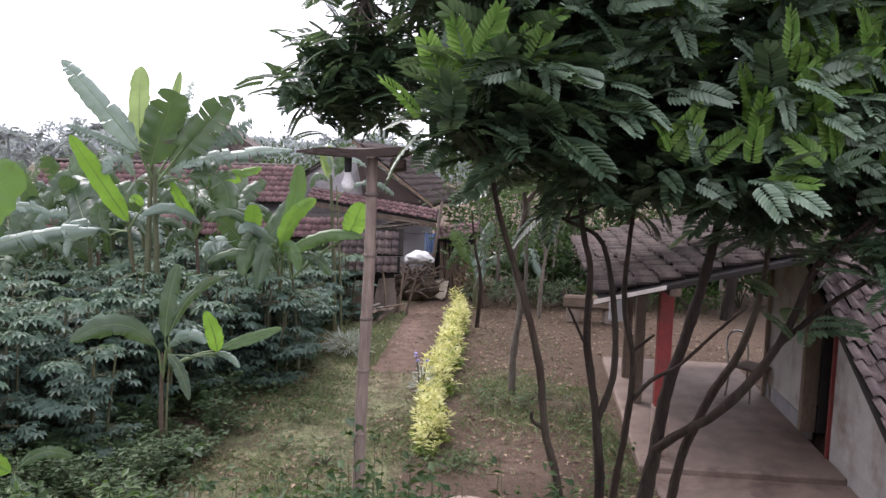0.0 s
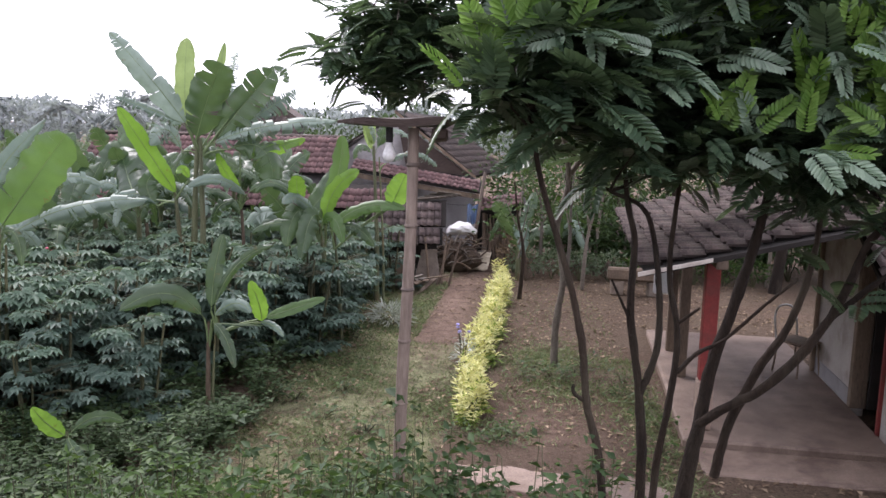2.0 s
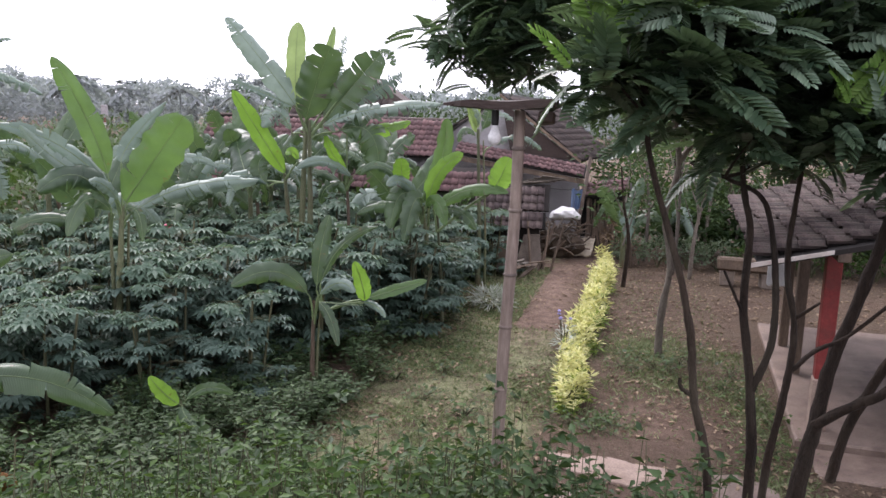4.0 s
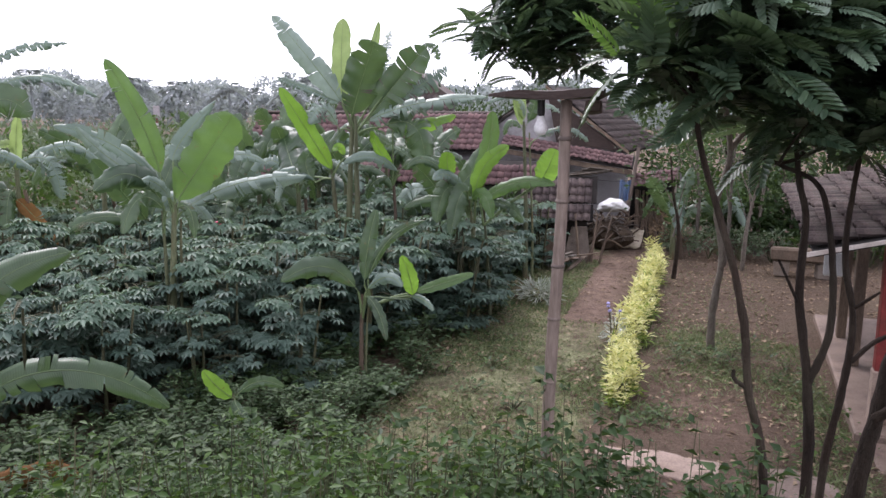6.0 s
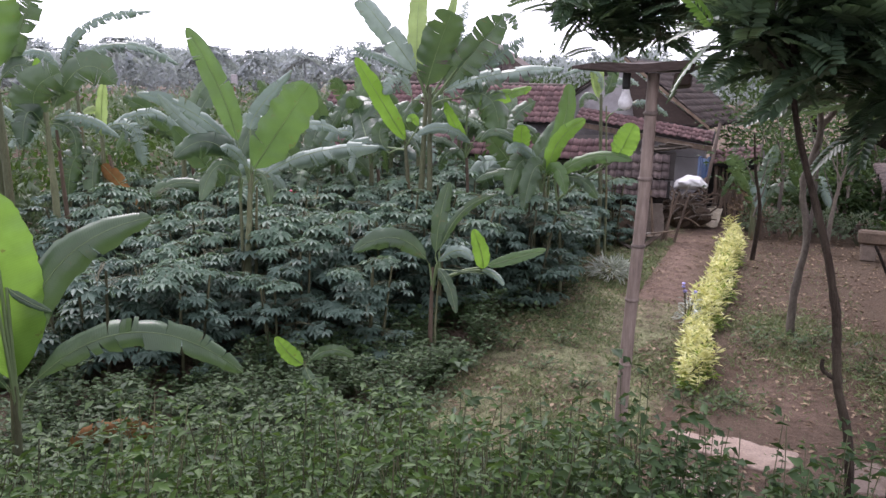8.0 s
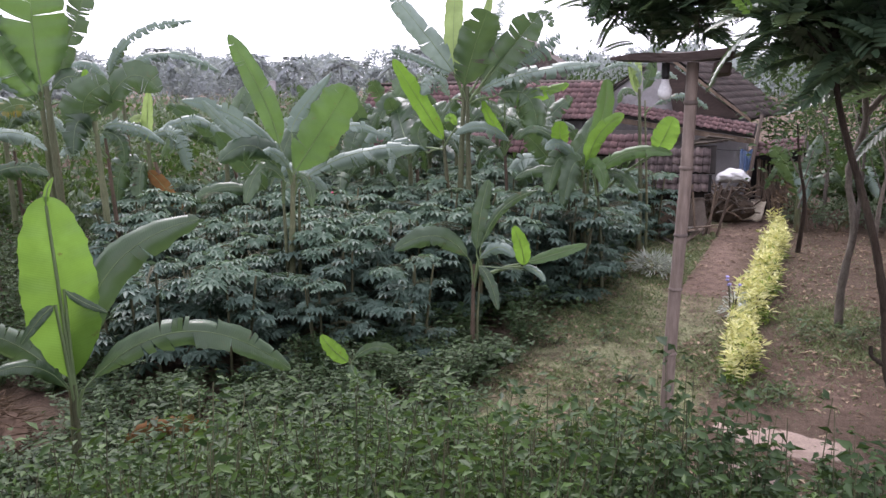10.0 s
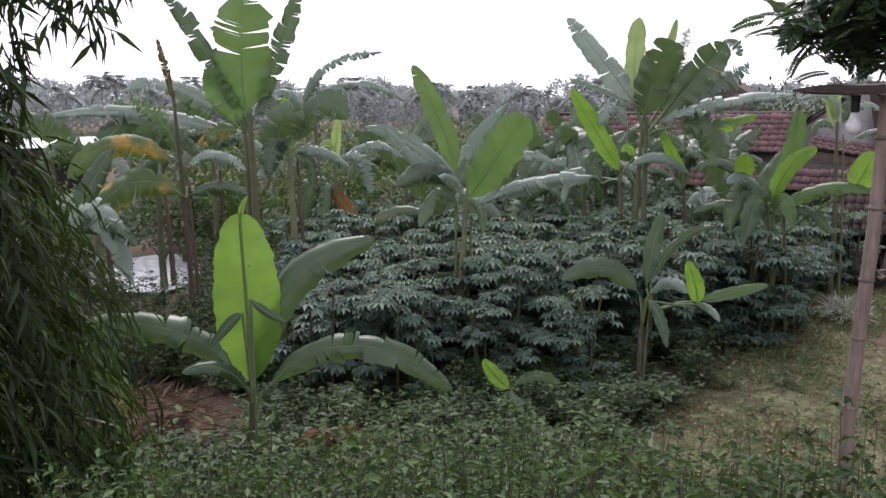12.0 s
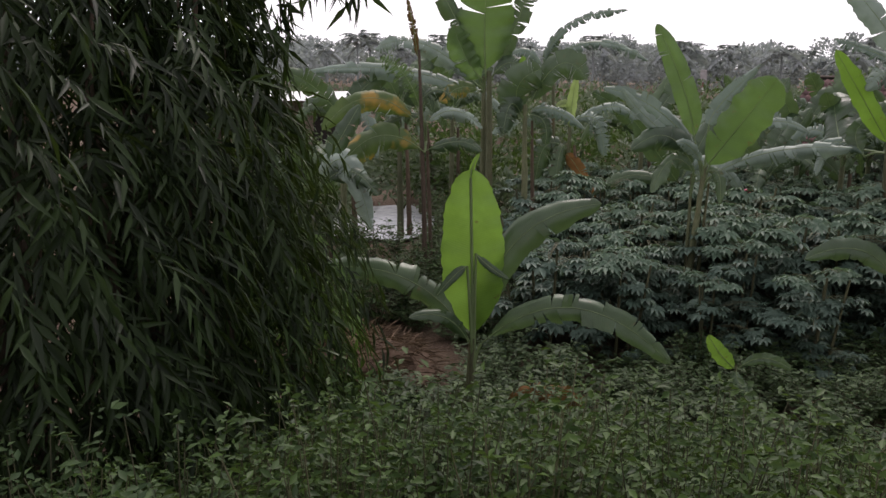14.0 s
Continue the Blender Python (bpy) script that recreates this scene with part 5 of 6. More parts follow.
banana_stem(p, -0.25, -0.08, 1.92, 0.1, 0.06, SD)
banana_stem(p, 0.3, 0.12, 1.92, -0.05, 0.06, SD)
banana_stem(p, -0.46, -0.15, 1.88, 0.15, 0.05, SD)
arch_leaf(p, (0.04, 2.17), (0.06, 2.63), (0.12, 3.07), 0.18, "b", 0, 0.9, 0.1, -0.2, 5)
arch_leaf(p, (0.0, 2.51), (-0.05, 2.63), (-0.21, 2.59), 0.16, "b", 0, 0.7, 0.4, -0.1, 4)
arch_leaf(p, (-0.03, 1.8), (0.2, 1.54), (0.51, 1.03), 0.30, "d", 0.2, 0.7, 0.3, -0.3, 4)
arch_leaf(p, (-0.05, 1.87), (-0.38, 1.88), (-0.52, 1.18), 0.59, "g", 0.4, 0.5, 0.9, -0.2, 4)
arch_leaf(p, (0.04, 2.3), (0.47, 2.36), (0.62, 1.75), 0.51, "p", 0.6, 0.35, 0.9, -0.2, 4)
arch_leaf(p, (-0.0, 2.3), (-0.36, 2.5), (-0.69, 2.23), 0.40, "p", 0.5, 0.35, 0.9, -0.1, 4)
arch_leaf(p, (0.03, 2.22), (0.77, 2.58), (1.26, 2.2), 0.34, "p", 0.4, 0.35, 0.8, 0.2, 4)
arch_leaf(p, (-0.03, 1.92), (-0.13, 1.73), (-0.17, 1.12), 0.34, "g", 0.4, 0.6, 0.5, -0.4, 4)
p = banana_base(52.1, 11.5, "lean banana plant with yellowing leaves beside the bamboo")
banana_stem(p, 0.09, 0.02, 3.47, 0, 0.045, SD)
banana_stem(p, 0.18, 0.12, 2.45, 0.15, 0.04, SD)
arch_leaf(p, (-0.01, 2.46), (-0.69, 2.81), (-1.33, 2.37), 0.39, "s", 0.1, 0.5, 0.6, -0.3, 4)
arch_leaf(p, (0.1, 2.04), (-0.58, 2.28), (-1.15, 1.74), 0.52, "s", 0.15, 0.5, 0.7, -0.4, 4)
arch_leaf(p, (0.12, 2.44), (0.52, 2.63), (0.92, 2.38), 0.29, "p", 0.4, 0.35, 0.9, -0.1, 4)
arch_leaf(p, (0.01, 3.32), (-0.06, 3.78), (-0.14, 4.15), 0.13, "d", 0.4, 0.8, 0.3, 0, 4)
arch_leaf(p, (0.01, 2.73), (-0.21, 3.15), (-0.53, 3.36), 0.41, "m", 0.8, 0.8, 0.3, 0.1, 5)
arch_leaf(p, (0.04, 2.77), (0.3, 2.92), (0.52, 2.74), 0.28, "g", 0.5, 0.4, 0.8, 0.2, 4)
arch_leaf(p, (0.04, 2.54), (-0.26, 2.54), (-0.58, 2.32), 0.32, "g", 0.4, 0.4, 0.8, 0.2, 4)
arch_leaf(p, (0.11, 2.06), (0.58, 2.2), (0.89, 2.07), 0.32, "g", 0.3, 0.4, 0.9, -0.2, 4)
p = banana_base(43.5, 16.5, "far banana plant with a long pale arching leaf")
banana_stem(p, 0.04, 0.05, 3.3, 0, 0.08, S)
banana_stem(p, 0.27, 0.21, 3.07, 0.1, 0.06, S)
arch_leaf(p, (0.01, 3.24), (0.49, 4.02), (1.62, 4.31), 0.30, "p", 0.6, 0.5, 0.7, 0, 4)
arch_leaf(p, (0.07, 3.24), (1.0, 3.71), (2.05, 3.34), 0.33, "p", 0.5, 0.35, 0.9, 0, 4)
arch_leaf(p, (0.01, 3.19), (-0.38, 3.53), (-0.84, 3.31), 0.33, "p", 0.4, 0.35, 0.8, 0.1, 4)
arch_leaf(p, (0.05, 3.24), (0.14, 3.58), (0.37, 3.85), 0.28, "g", 0.3, 0.9, 0.1, 0.1, 4)
for az, d, cr in ((26.5, 15.5, 2.1), (36.5, 15.0, 2.0), (29.5, 17.0, 2.0), (23.8, 14.0, 1.9), (14.8, 15.5, 2.0), (17.6, 16.5, 2.2), (25.2, 17.0, 2.3), (20.5, 15.5, 1.9), (22.4, 16.2, 1.7), (13.2, 14.2, 1.4), (28.4, 14.2, 1.5), (33.8, 13.4, 1.4)):
    wild_banana(az, d, cr)
for az, d, cr in ((53.5, 15.0, 2.6), (57.5, 13.0, 2.4), (49.8, 16.0, 2.4), (52.0, 17.5, 2.3), (59.5, 10.5, 1.7)):
    wild_banana(az, d, cr, 7, 0.4, 1.1, "banana plant in the shade beside the bamboo")
for az, d, cr in ((-2.6, 17.4, 0.85), (-5.5, 18.6, 0.8)):
    wild_banana(az, d, cr, 5, 0.3, 0.8, "low banana plant behind the yard hedge")

# ---- cassava field ----
PAL_T, PAL_F = palmate()


def cassava_variant():
    whorls, each = 20, 16
    n = whorls * each
    wa = np.arange(whorls) * 2.4 + rng.uniform(0, 0.8, whorls)
    wr = np.linspace(0.05, 0.46, whorls)[rng.permutation(whorls)]
    wz = rng.uniform(0.3, 1.36, whorls) - wr * 0.3
    C = np.repeat(np.stack([wr * np.cos(wa), wr * np.sin(wa), wz], 1), each, 0)
    a = rng.uniform(0, 2 * np.pi, n)
    rad = rng.uniform(0.03, 0.16, n)
    P = C + np.stack([rad * np.cos(a), rad * np.sin(a), -0.35 * rad + 0.02 * rng.normal(size=n)], 1)
    hz = P[:, 2]
    D = np.stack([np.cos(a), np.sin(a), rng.normal(-0.3, 0.2, n)], 1)
    N = np.stack([0.3 * np.cos(a), 0.3 * np.sin(a), np.ones(n)], 1) + rng.normal(0, 0.15, (n, 3))
    S_ = rng.uniform(0.07, 0.135, n)
    fr = frames_from(D, N)
    # leaves above 1.12 m take the paler green
    old, new_ = hz < 1.12, hz >= 1.12
    st = []
    for k in range(3):
        b = rng.normal(0, 0.1, 2)
        st.append(tube_arrays(smooth_line([(b[0], b[1], -0.05), (b[0] * 1.5, b[1] * 1.5, 0.6), (b[0] * 2, b[1] * 2, 1.2)], 6), (0.016, 0.01), 5))
    for p in P[::3]:
        st.append(tube_arrays([(p[0] * 0.25, p[1] * 0.25, p[2] - 0.02), (p[0] * 0.6, p[1] * 0.6, p[2] + 0.03), p], (0.004, 0.003), 3))
    return mesh_np("leaves", *scatter(PAL_T, PAL_F, P[old], fr[old], S_[old]), M_CASSAVA), mesh_np("top_leaves", *scatter(PAL_T, PAL_F, P[new_], fr[new_], S_[new_]), M_CASSAVA_TOP), mesh_np("branchwork", *joined(st), M_TWIG)


def inside(x, y, poly):
    c = False
    for (x1, y1), (x2, y2) in zip(poly, poly[1:] + poly[:1]):
        if (y1 > y) != (y2 > y) and x < (x2 - x1) * (y - y1) / (y2 - y1) + x1:
            c = not c
    return c


FIELD = [(-5.9, 6.0), (-4.6, 7.2), (-3.75, 8.1), (-2.95, 9.3), (-2.4, 11.0), (-1.95, 12.5), (-1.85, 14.5), (-1.85, 16.6), (-9.5, 17.5), (-10.5, 11.0), (-8.3, 8.6)]
cass = [cassava_variant() for _ in range(6)]
count = 0
gy = 6.0
while gy < 17.4:
    gx = -10.4
    while gx < -1.7:
        x, y = gx + random.uniform(-0.2, 0.2), gy + random.uniform(-0.2, 0.2)
        gx += 0.72
        if inside(x, y, FIELD) and not (abs(math.degrees(math.atan2(-x, y)) - 19.8) < 3.5 and math.hypot(x, y) < 9.9):
            s = random.uniform(0.9, 1.25) * (0.94 if y < 8.5 else 1.05)
            tt = thing("cassava_plant", pose(x, y, -0.02, 0, 0, random.uniform(0, 360)) @ Matrix.Diagonal((s * 1.2, s * 1.2, s, 1)), "leafy cassava plant with dull green palmate leaves", "cassava plant", "cassava field")
            for nm, me in zip(("leaves", "top_leaves", "branchwork"), cass[count % 6]):
                part(nm, me, None, tt)
            count += 1
    gy += 0.72

weeds("low dark broad-leaved weed at the field's edge", [(-2.4 - 0.45 * random.random() - 0.45 * max(0, 11 - yy), yy) for yy in np.arange(7.2, 16.5, 0.33)], 0.1, 90, 0.5, 0.4)
weeds("small tuft of green weed on the grassy path", [(-1.65, 9.6), (-1.9, 10.6), (-1.3, 14.0), (-0.05, 8.3), (0.2, 8.15), (-1.75, 8.6), (1.9, 8.0), (2.0, 9.3), (1.9, 10.4), (1.0, 10.5), (0.75, 10.8), (1.3, 10.7), (1.15, 10.3), (0.6, 10.4), (1.5, 10.9), (0.35, 8.4), (1.2, 7.2), (1.7, 7.6), (2.05, 8.7), (1.75, 9.8), (-2.2, 9.2), (-1.2, 8.3), (-2.0, 12.2)], 0.06, 60, 0.32, 0.16, M_SHRUB)
weeds("leafy weed growing among the shrubs", [polar(46.0, 6.1), polar(47.6, 5.95), polar(49.0, 6.2), polar(47.0, 5.6), polar(51.5, 6.6), polar(54, 6.8)] + [polar(a, 5.9 + 0.8 * random.random()) for a in np.arange(27, 70, 1.7)], 0.09, 90, 0.6, 0.5, M_SHRUB)


# ---- shrubs on the bank before the camera ----
def shrub_variant(shoots, height, spread, material, small=0.028, large=0.064, per=30, broad=False):
    T, F = blade(0.5, 0.3, 0.35, 0.4) if broad else small_blade(0.46, 0.35, 0.45)
    P, D, st = [], [], []
    for k in range(shoots):
        a, lean = rng.uniform(0, 2 * np.pi), rng.uniform(0.05, spread)
        h = height * rng.uniform(0.55, 1.05)
        line = smooth_line([(0.15 * lean * np.cos(a), 0.15 * lean * np.sin(a), -0.05), (0.6 * lean * np.cos(a), 0.6 * lean * np.sin(a), 0.5 * h), (lean * np.cos(a), lean * np.sin(a), h)], 9)
        st.append(tube_arrays(line[::4], (0.005, 0.002), 3))
        for j in range(per):
            u = rng.uniform(0.2, 1.0) ** 0.7
            p = line[int(u * 8.99)]
            b = rng.uniform(0, 2 * np.pi)
            P.append(p + rng.normal(0, 0.02, 3))
            D.append((np.cos(b), np.sin(b), rng.uniform(-0.2, 0.7)))
    P, D = np.array(P), np.array(D)
    m = scatter(T, F, P, frames_from(D, np.tile(UP, (len(P), 1)) + rng.normal(0, 0.6, (len(P), 3))), rng.uniform(small, large, len(P)))
    return mesh_np("leaves", *m, material), mesh_np("branchwork", *joined(st), M_TWIG)


shrubs = [shrub_variant(42, 1.0, 0.42, M_SHRUB_DARK if _ == 2 else M_SHRUB, 0.024, 0.057, 30) for _ in range(5)]
broad = [shrub_variant(7, 1.0, 0.24, M_SHRUB_DARK, 0.04, 0.072, 20, True) for _ in range(3)]
tall = [shrub_variant(3, 1.25, 0.17, M_SHRUB_DARK, 0.045, 0.09, 26, True) for _ in range(3)]
n_shrub = 0
for r in np.arange(2.3, 5.7, 0.3):
    a = -9.0
    while a < 80:
        az = a + random.uniform(-2, 2)
        a += 15.0 / r
        lim = 5.6 if az > 24 else 5.0 if az > 12 else 4.2
        if r > lim or (az < 9 and abs(r - 4.28) < 0.25) or (az < 2 and random.random() < 0.45):
            continue
        x, y = polar(az, r + random.uniform(-0.15, 0.15))
        z = float(bank(x, y))
        top = 3.3 - (0.485 if az > 40 else 0.455 if az > 24 else 0.46 if az > 18 else 0.49 if az > 12 else 0.52) * r
        s = max(0.3, min(1.2, (top - z) * random.uniform(0.66, 1.1)))
        tt = thing("bank_shrub", pose(x, y, z, 0, 0, random.uniform(0, 360)) @ Matrix.Diagonal((max(s, 0.8), max(s, 0.8), s, 1)), "twiggy green shrub with small oval leaves", "shrub", "shrubs on the bank")
        for nm, me in zip(("leaves", "branchwork"), shrubs[n_shrub % 5]):
            part(nm, me, None, tt)
        n_shrub += 1
for i, (az, r, top) in enumerate(((4.6, 3.6, 2.05), (13.5, 3.3, 1.95), (9.8, 3.0, 1.9), (17.5, 3.8, 1.85), (23, 3.9, 1.9), (27.5, 4.3, 1.75), (0.6, 3.4, 1.72), (-2.0, 3.6, 1.65), (33, 4.2, 1.72), (39.5, 4.4, 1.6), (56, 4.0, 1.75), (63, 3.4, 1.85), (6.6, 3.3, 1.8), (-4.5, 3.7, 1.6))):
    x, y = polar(az, r)
    z = float(bank(x, y))
    s = (top - z) / 1.25
    tt = thing("bank_shrub", pose(x, y, z, 0, 0, i * 77) @ Matrix.Diagonal((1, 1, s, 1)), "thin shoot of a shrub rising above the rest", "shrub", "shrubs on the bank")
    for nm, me in zip(("leaves", "branchwork"), tall[i % 3]):
        part(nm, me, None, tt)


for i in range(50):
    az, r = random.uniform(-11, 14), random.uniform(3.0, 4.5)
    x, y = polar(az, r)
    if math.hypot(x + 0.44, y - 4.29) < 0.22:
        continue
    z = float(bank(x, y))
    top = 3.3 - random.uniform(0.395, 0.5) * r
    tt = thing("bank_shrub", pose(x, y, z, 0, 0, i * 61) @ Matrix.Diagonal((1, 1, max(0.25, top - z), 1)), "leafy shoots with broad dull green leaves on the bank", "shrub", "shrubs on the bank")
    for nm, me in zip(("leaves", "branchwork"), broad[i % 3]):
        part(nm, me, None, tt)


for az, r, top, wd in ((-25.5, 5.6, 0.75, 1.0), (-27.5, 5.2, 0.95, 0.9), (-22.5, 6.4, 0.3, 0.6), (-29.5, 5.6, 0.8, 1.0), (-11.5, 5.2, 0.62, 0.5)):
    x, y = polar(az, r)
    z = float(bank(x, y))
    tt = thing("bank_shrub", pose(x, y, z - 0.02, 0, 0, az * 9) @ Matrix.Diagonal((wd, wd, max(0.3, top - z), 1)), "leafy shrub below the porch", "shrub", "shrubs on the bank")
    for nm, me in zip(("leaves", "branchwork"), shrubs[1]):
        part(nm, me, None, tt)

# leafy undergrowth between the bank, the field and the banana stems
def undergrowth(step, test, low, high):
    k = 0
    for gy in np.arange(1.0, 17.0, step):
        for gx in np.arange(-15.0, -2.2, step):
            x, y = gx + random.uniform(-0.5, 0.5) * step, gy + random.uniform(-0.5, 0.5) * step
            if test(x, y):
                s, w = random.uniform(low, high), random.uniform(0.8, 1.2)
                tt = thing("undergrowth_plant", pose(x, y, float(bank(x, y)) - 0.02, 0, 0, random.uniform(0, 360)) @ Matrix.Diagonal((w, w, s, 1)), "low leafy undergrowth plant in the shade", "plant", "undergrowth")
                for nm, me in zip(("leaves", "branchwork"), weedy[k % 4]):
                    part(nm, me, None, tt)
                k += 1


weedy = [shrub_variant(26, 1.0, 0.4, M_SHRUB_DARK, 0.04, 0.09, 23) for _ in range(4)]


def in_bed(x, y):
    r, az = math.hypot(x, y), math.degrees(math.atan2(-x, y))
    edge = -2.45 if y < 9 else -2.45 + 0.27 * (y - 9)
    heap = math.hypot(x - polar(55.8, 8.2)[0], y - polar(55.8, 8.2)[1]) < 1.3
    return r > 5.3 and az < 64 and x < edge and not heap and not inside(x, y, FIELD) and r < 10


def in_grove(x, y):
    r, az = math.hypot(x, y), math.degrees(math.atan2(-x, y))
    return 9.5 < r < 16 and 38 < az < 66 and not inside(x, y, FIELD) and not (51.5 < az < 59 and r > 12.8)


undergrowth(0.4, in_bed, 0.25, 0.55)
undergrowth(0.52, in_grove, 0.45, 0.95)


# ---- straw heap, dead leaf, pond ----
def straw_heap(x, y):
    bm = bmesh.new()
    bmesh.ops.create_icosphere(bm, subdivisions=4, radius=1.0)
    for v in bm.verts:
        v.co = Vector((v.co.x * 1.0, v.co.y * 0.8, max(-0.05, v.co.z * 0.42))) * (1 + 0.2 * noise.noise(v.co * 2))
    t = thing("straw_heap", pose(x, y, 0) @ Matrix.Diagonal((0.8, 0.8, 0.9, 1)), "heap of dry reddish straw and cut stalks", "straw heap")
    part("core", bm, M_STRAW, t)
    n = 1500
    d = random_dirs(n, 0.05, 1)
    P = d * (1.0, 0.8, 0.45)
    T, F = blade(0.04, 0.1, 0.1, 0.5)
    v, f = scatter(T, F, P, frames_from(random_dirs(n, -0.3, 0.4), random_dirs(n, 0.3, 1)), rng.uniform(0.15, 0.5, n))
    part("straw", mesh_np("straw", v, f, M_STRAW), None, t)


straw_heap(*polar(55.8, 8.2))
dx, dy = polar(42.2, 6.6)
dl = thing("dead_banana_leaf", pose(dx, dy, 0.35, 0, 0, 40), "orange-brown dead banana leaf lying in the weeds", "leaf")
banana_leaf(dl, (-0.35, 0, 0.0), (0.02, 0.02, 0.11), (0.4, 0.05, 0.02), 0.26, "d", 0.3, 0.3, 0.3)
wv = np.array([(-15.5, 9.2, 0.06), (-12.9, 7.9, 0.06), (-11.7, 8.7, 0.06), (-12.2, 10.4, 0.06), (-14.8, 11.2, 0.06)])
bm = bmesh.new()
bm.faces.new([bm.verts.new(p) for p in wv])
single("pond", bm, M_WATER, "still pond water behind the banana stems, sky's reflection painted into its pale colour", "water", kind="structure")

# ---- bamboo thicket ----
def bamboo_thicket():
    T, F = blade(0.16, 0.25, 0.12, 0.35)
    # the clump at 112 degrees is out of view, added to block sky light
    for k, (az, d, size, n) in enumerate(((80, 4.4, (1.1, 1.1, 2.0), 7500), (71.5, 4.8, (0.85, 0.9, 2.0), 6500), (65.5, 5.2, (0.6, 0.7, 1.75), 4200), (61.8, 5.8, (0.36, 0.42, 1.1), 1900), (95, 4.0, (1.2, 1.2, 2.2), 2600), (112, 4.6, (1.5, 1.5, 2.6), 3000), (80, 6.6, (1.6, 1.3, 2.5), 3400), (70.5, 7.0, (1.1, 1.0, 2.2), 2600))):
        x, y = polar(az, d)
        t = thing("bamboo_clump", pose(x, y, float(bank(x, y)) - 0.05), "dense dark bamboo with drooping narrow leaves", "bamboo", "bamboo thicket")
        for c in range(5 if size[2] > 1.5 else 2):
            b = rng.normal(0, 0.13, 2)
            tube("culm", [(b[0], b[1], -0.05), (b[0] * 1.5, b[1] * 1.5, size[2]), (b[0] * 2.0, b[1] * 2.0, size[2] * 1.7)], (0.03, 0.025, 0.012), M_STEM_DARK, t, n=14, knots=0.03)
        # arching sprays with leaves hanging along them
        m, each = n // 14, 15
        dd = random_dirs(m, -0.7, 1)
        C = dd * rng.uniform(0.3, 1, m)[:, None] ** 0.5 * size + (0, 0, size[2] * 0.95 + 0.1)
        C[:, 2] = np.maximum(C[:, 2], 0.3)
        out = dd * (1, 1, 0.2) + rng.normal(0, 0.4, (m, 3)) * (1, 1, 0.3)
        out /= np.linalg.norm(out, axis=1)[:, None]
        reach = rng.uniform(0.35, 0.75, m)
        u = np.tile(np.linspace(0, 1, each), m)
        O, Rr = np.repeat(out, each, 0), np.repeat(reach, each)
        P = np.repeat(C, each, 0) + O * (Rr * u)[:, None] * 0.7 - np.stack([0 * u, 0 * u, Rr * u * u * 0.8], 1)
        side = np.cross(O, UP) * np.tile([1, -1], m * each)[: m * each, None]
        D = O * 0.5 + side * 0.45 + rng.normal(0, 0.22, (m * each, 3)) - np.stack([0 * u, 0 * u, 0.35 + 0.8 * u], 1)
        v, f = scatter(T, F, P, frames_from(D, O + (0, 0, 0.6) + rng.normal(0, 0.3, (m * each, 3))), rng.uniform(0.1, 0.23, m * each))
        # the fourth clump gets the brighter paint, as the thicket's lit edge
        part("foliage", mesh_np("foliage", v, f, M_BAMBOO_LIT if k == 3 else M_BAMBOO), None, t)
    # sprays hanging down from high culms
    for az, d, z, ln in ((61.5, 5.2, 4.55, 1.1), (64.5, 5.3, 4.6, 1.3), (66.8, 5.2, 4.5, 1.3), (59.0, 5.8, 4.6, 0.75), (56.6, 5.6, 4.75, 1.0), (69, 5.0, 4.6, 1.5), (54.8, 6.0, 4.9, 0.8), (72, 4.8, 4.7, 1.5), (74.5, 4.9, 4.9, 1.6), (77, 4.6, 4.8, 1.6), (70.5, 5.4, 5.0, 1.4), (67.5, 5.6, 5.0, 1.2), (63, 5.5, 5.05, 1.0), (65.2, 4.9, 4.3, 1.0), (68, 4.7, 4.3, 1.1), (63.4, 5.0, 4.35, 0.9), (70, 4.6, 4.3, 1.0), (66.2, 5.4, 4.7, 1.0)):
        x, y = polar(az, d)
        t = thing("bamboo_spray", pose(x, y, z), "bamboo branch hanging down with narrow leaves", "bamboo", "bamboo sprays")
        line = smooth_line([(-1.3, -0.9, 1.0), (-0.5, -0.4, 0.55), (0, 0, 0.0), (0.12, 0.0, -ln)], 20)
        part("branch", mesh_np("branch", *tube_arrays(line, (0.02, 0.012, 0.004), 5), M_STEM_DARK, True), None, t)
        m = 300
        P = line[rng.integers(5, 20, m)] + rng.normal(0, 0.05, (m, 3))
        D = rng.normal(0, 0.5, (m, 3)) + (0.1, 0, -0.9)
        v, f = scatter(T, F, P, frames_from(D, random_dirs(m)), rng.uniform(0.12, 0.26, m))
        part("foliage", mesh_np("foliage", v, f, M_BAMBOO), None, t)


bamboo_thicket()


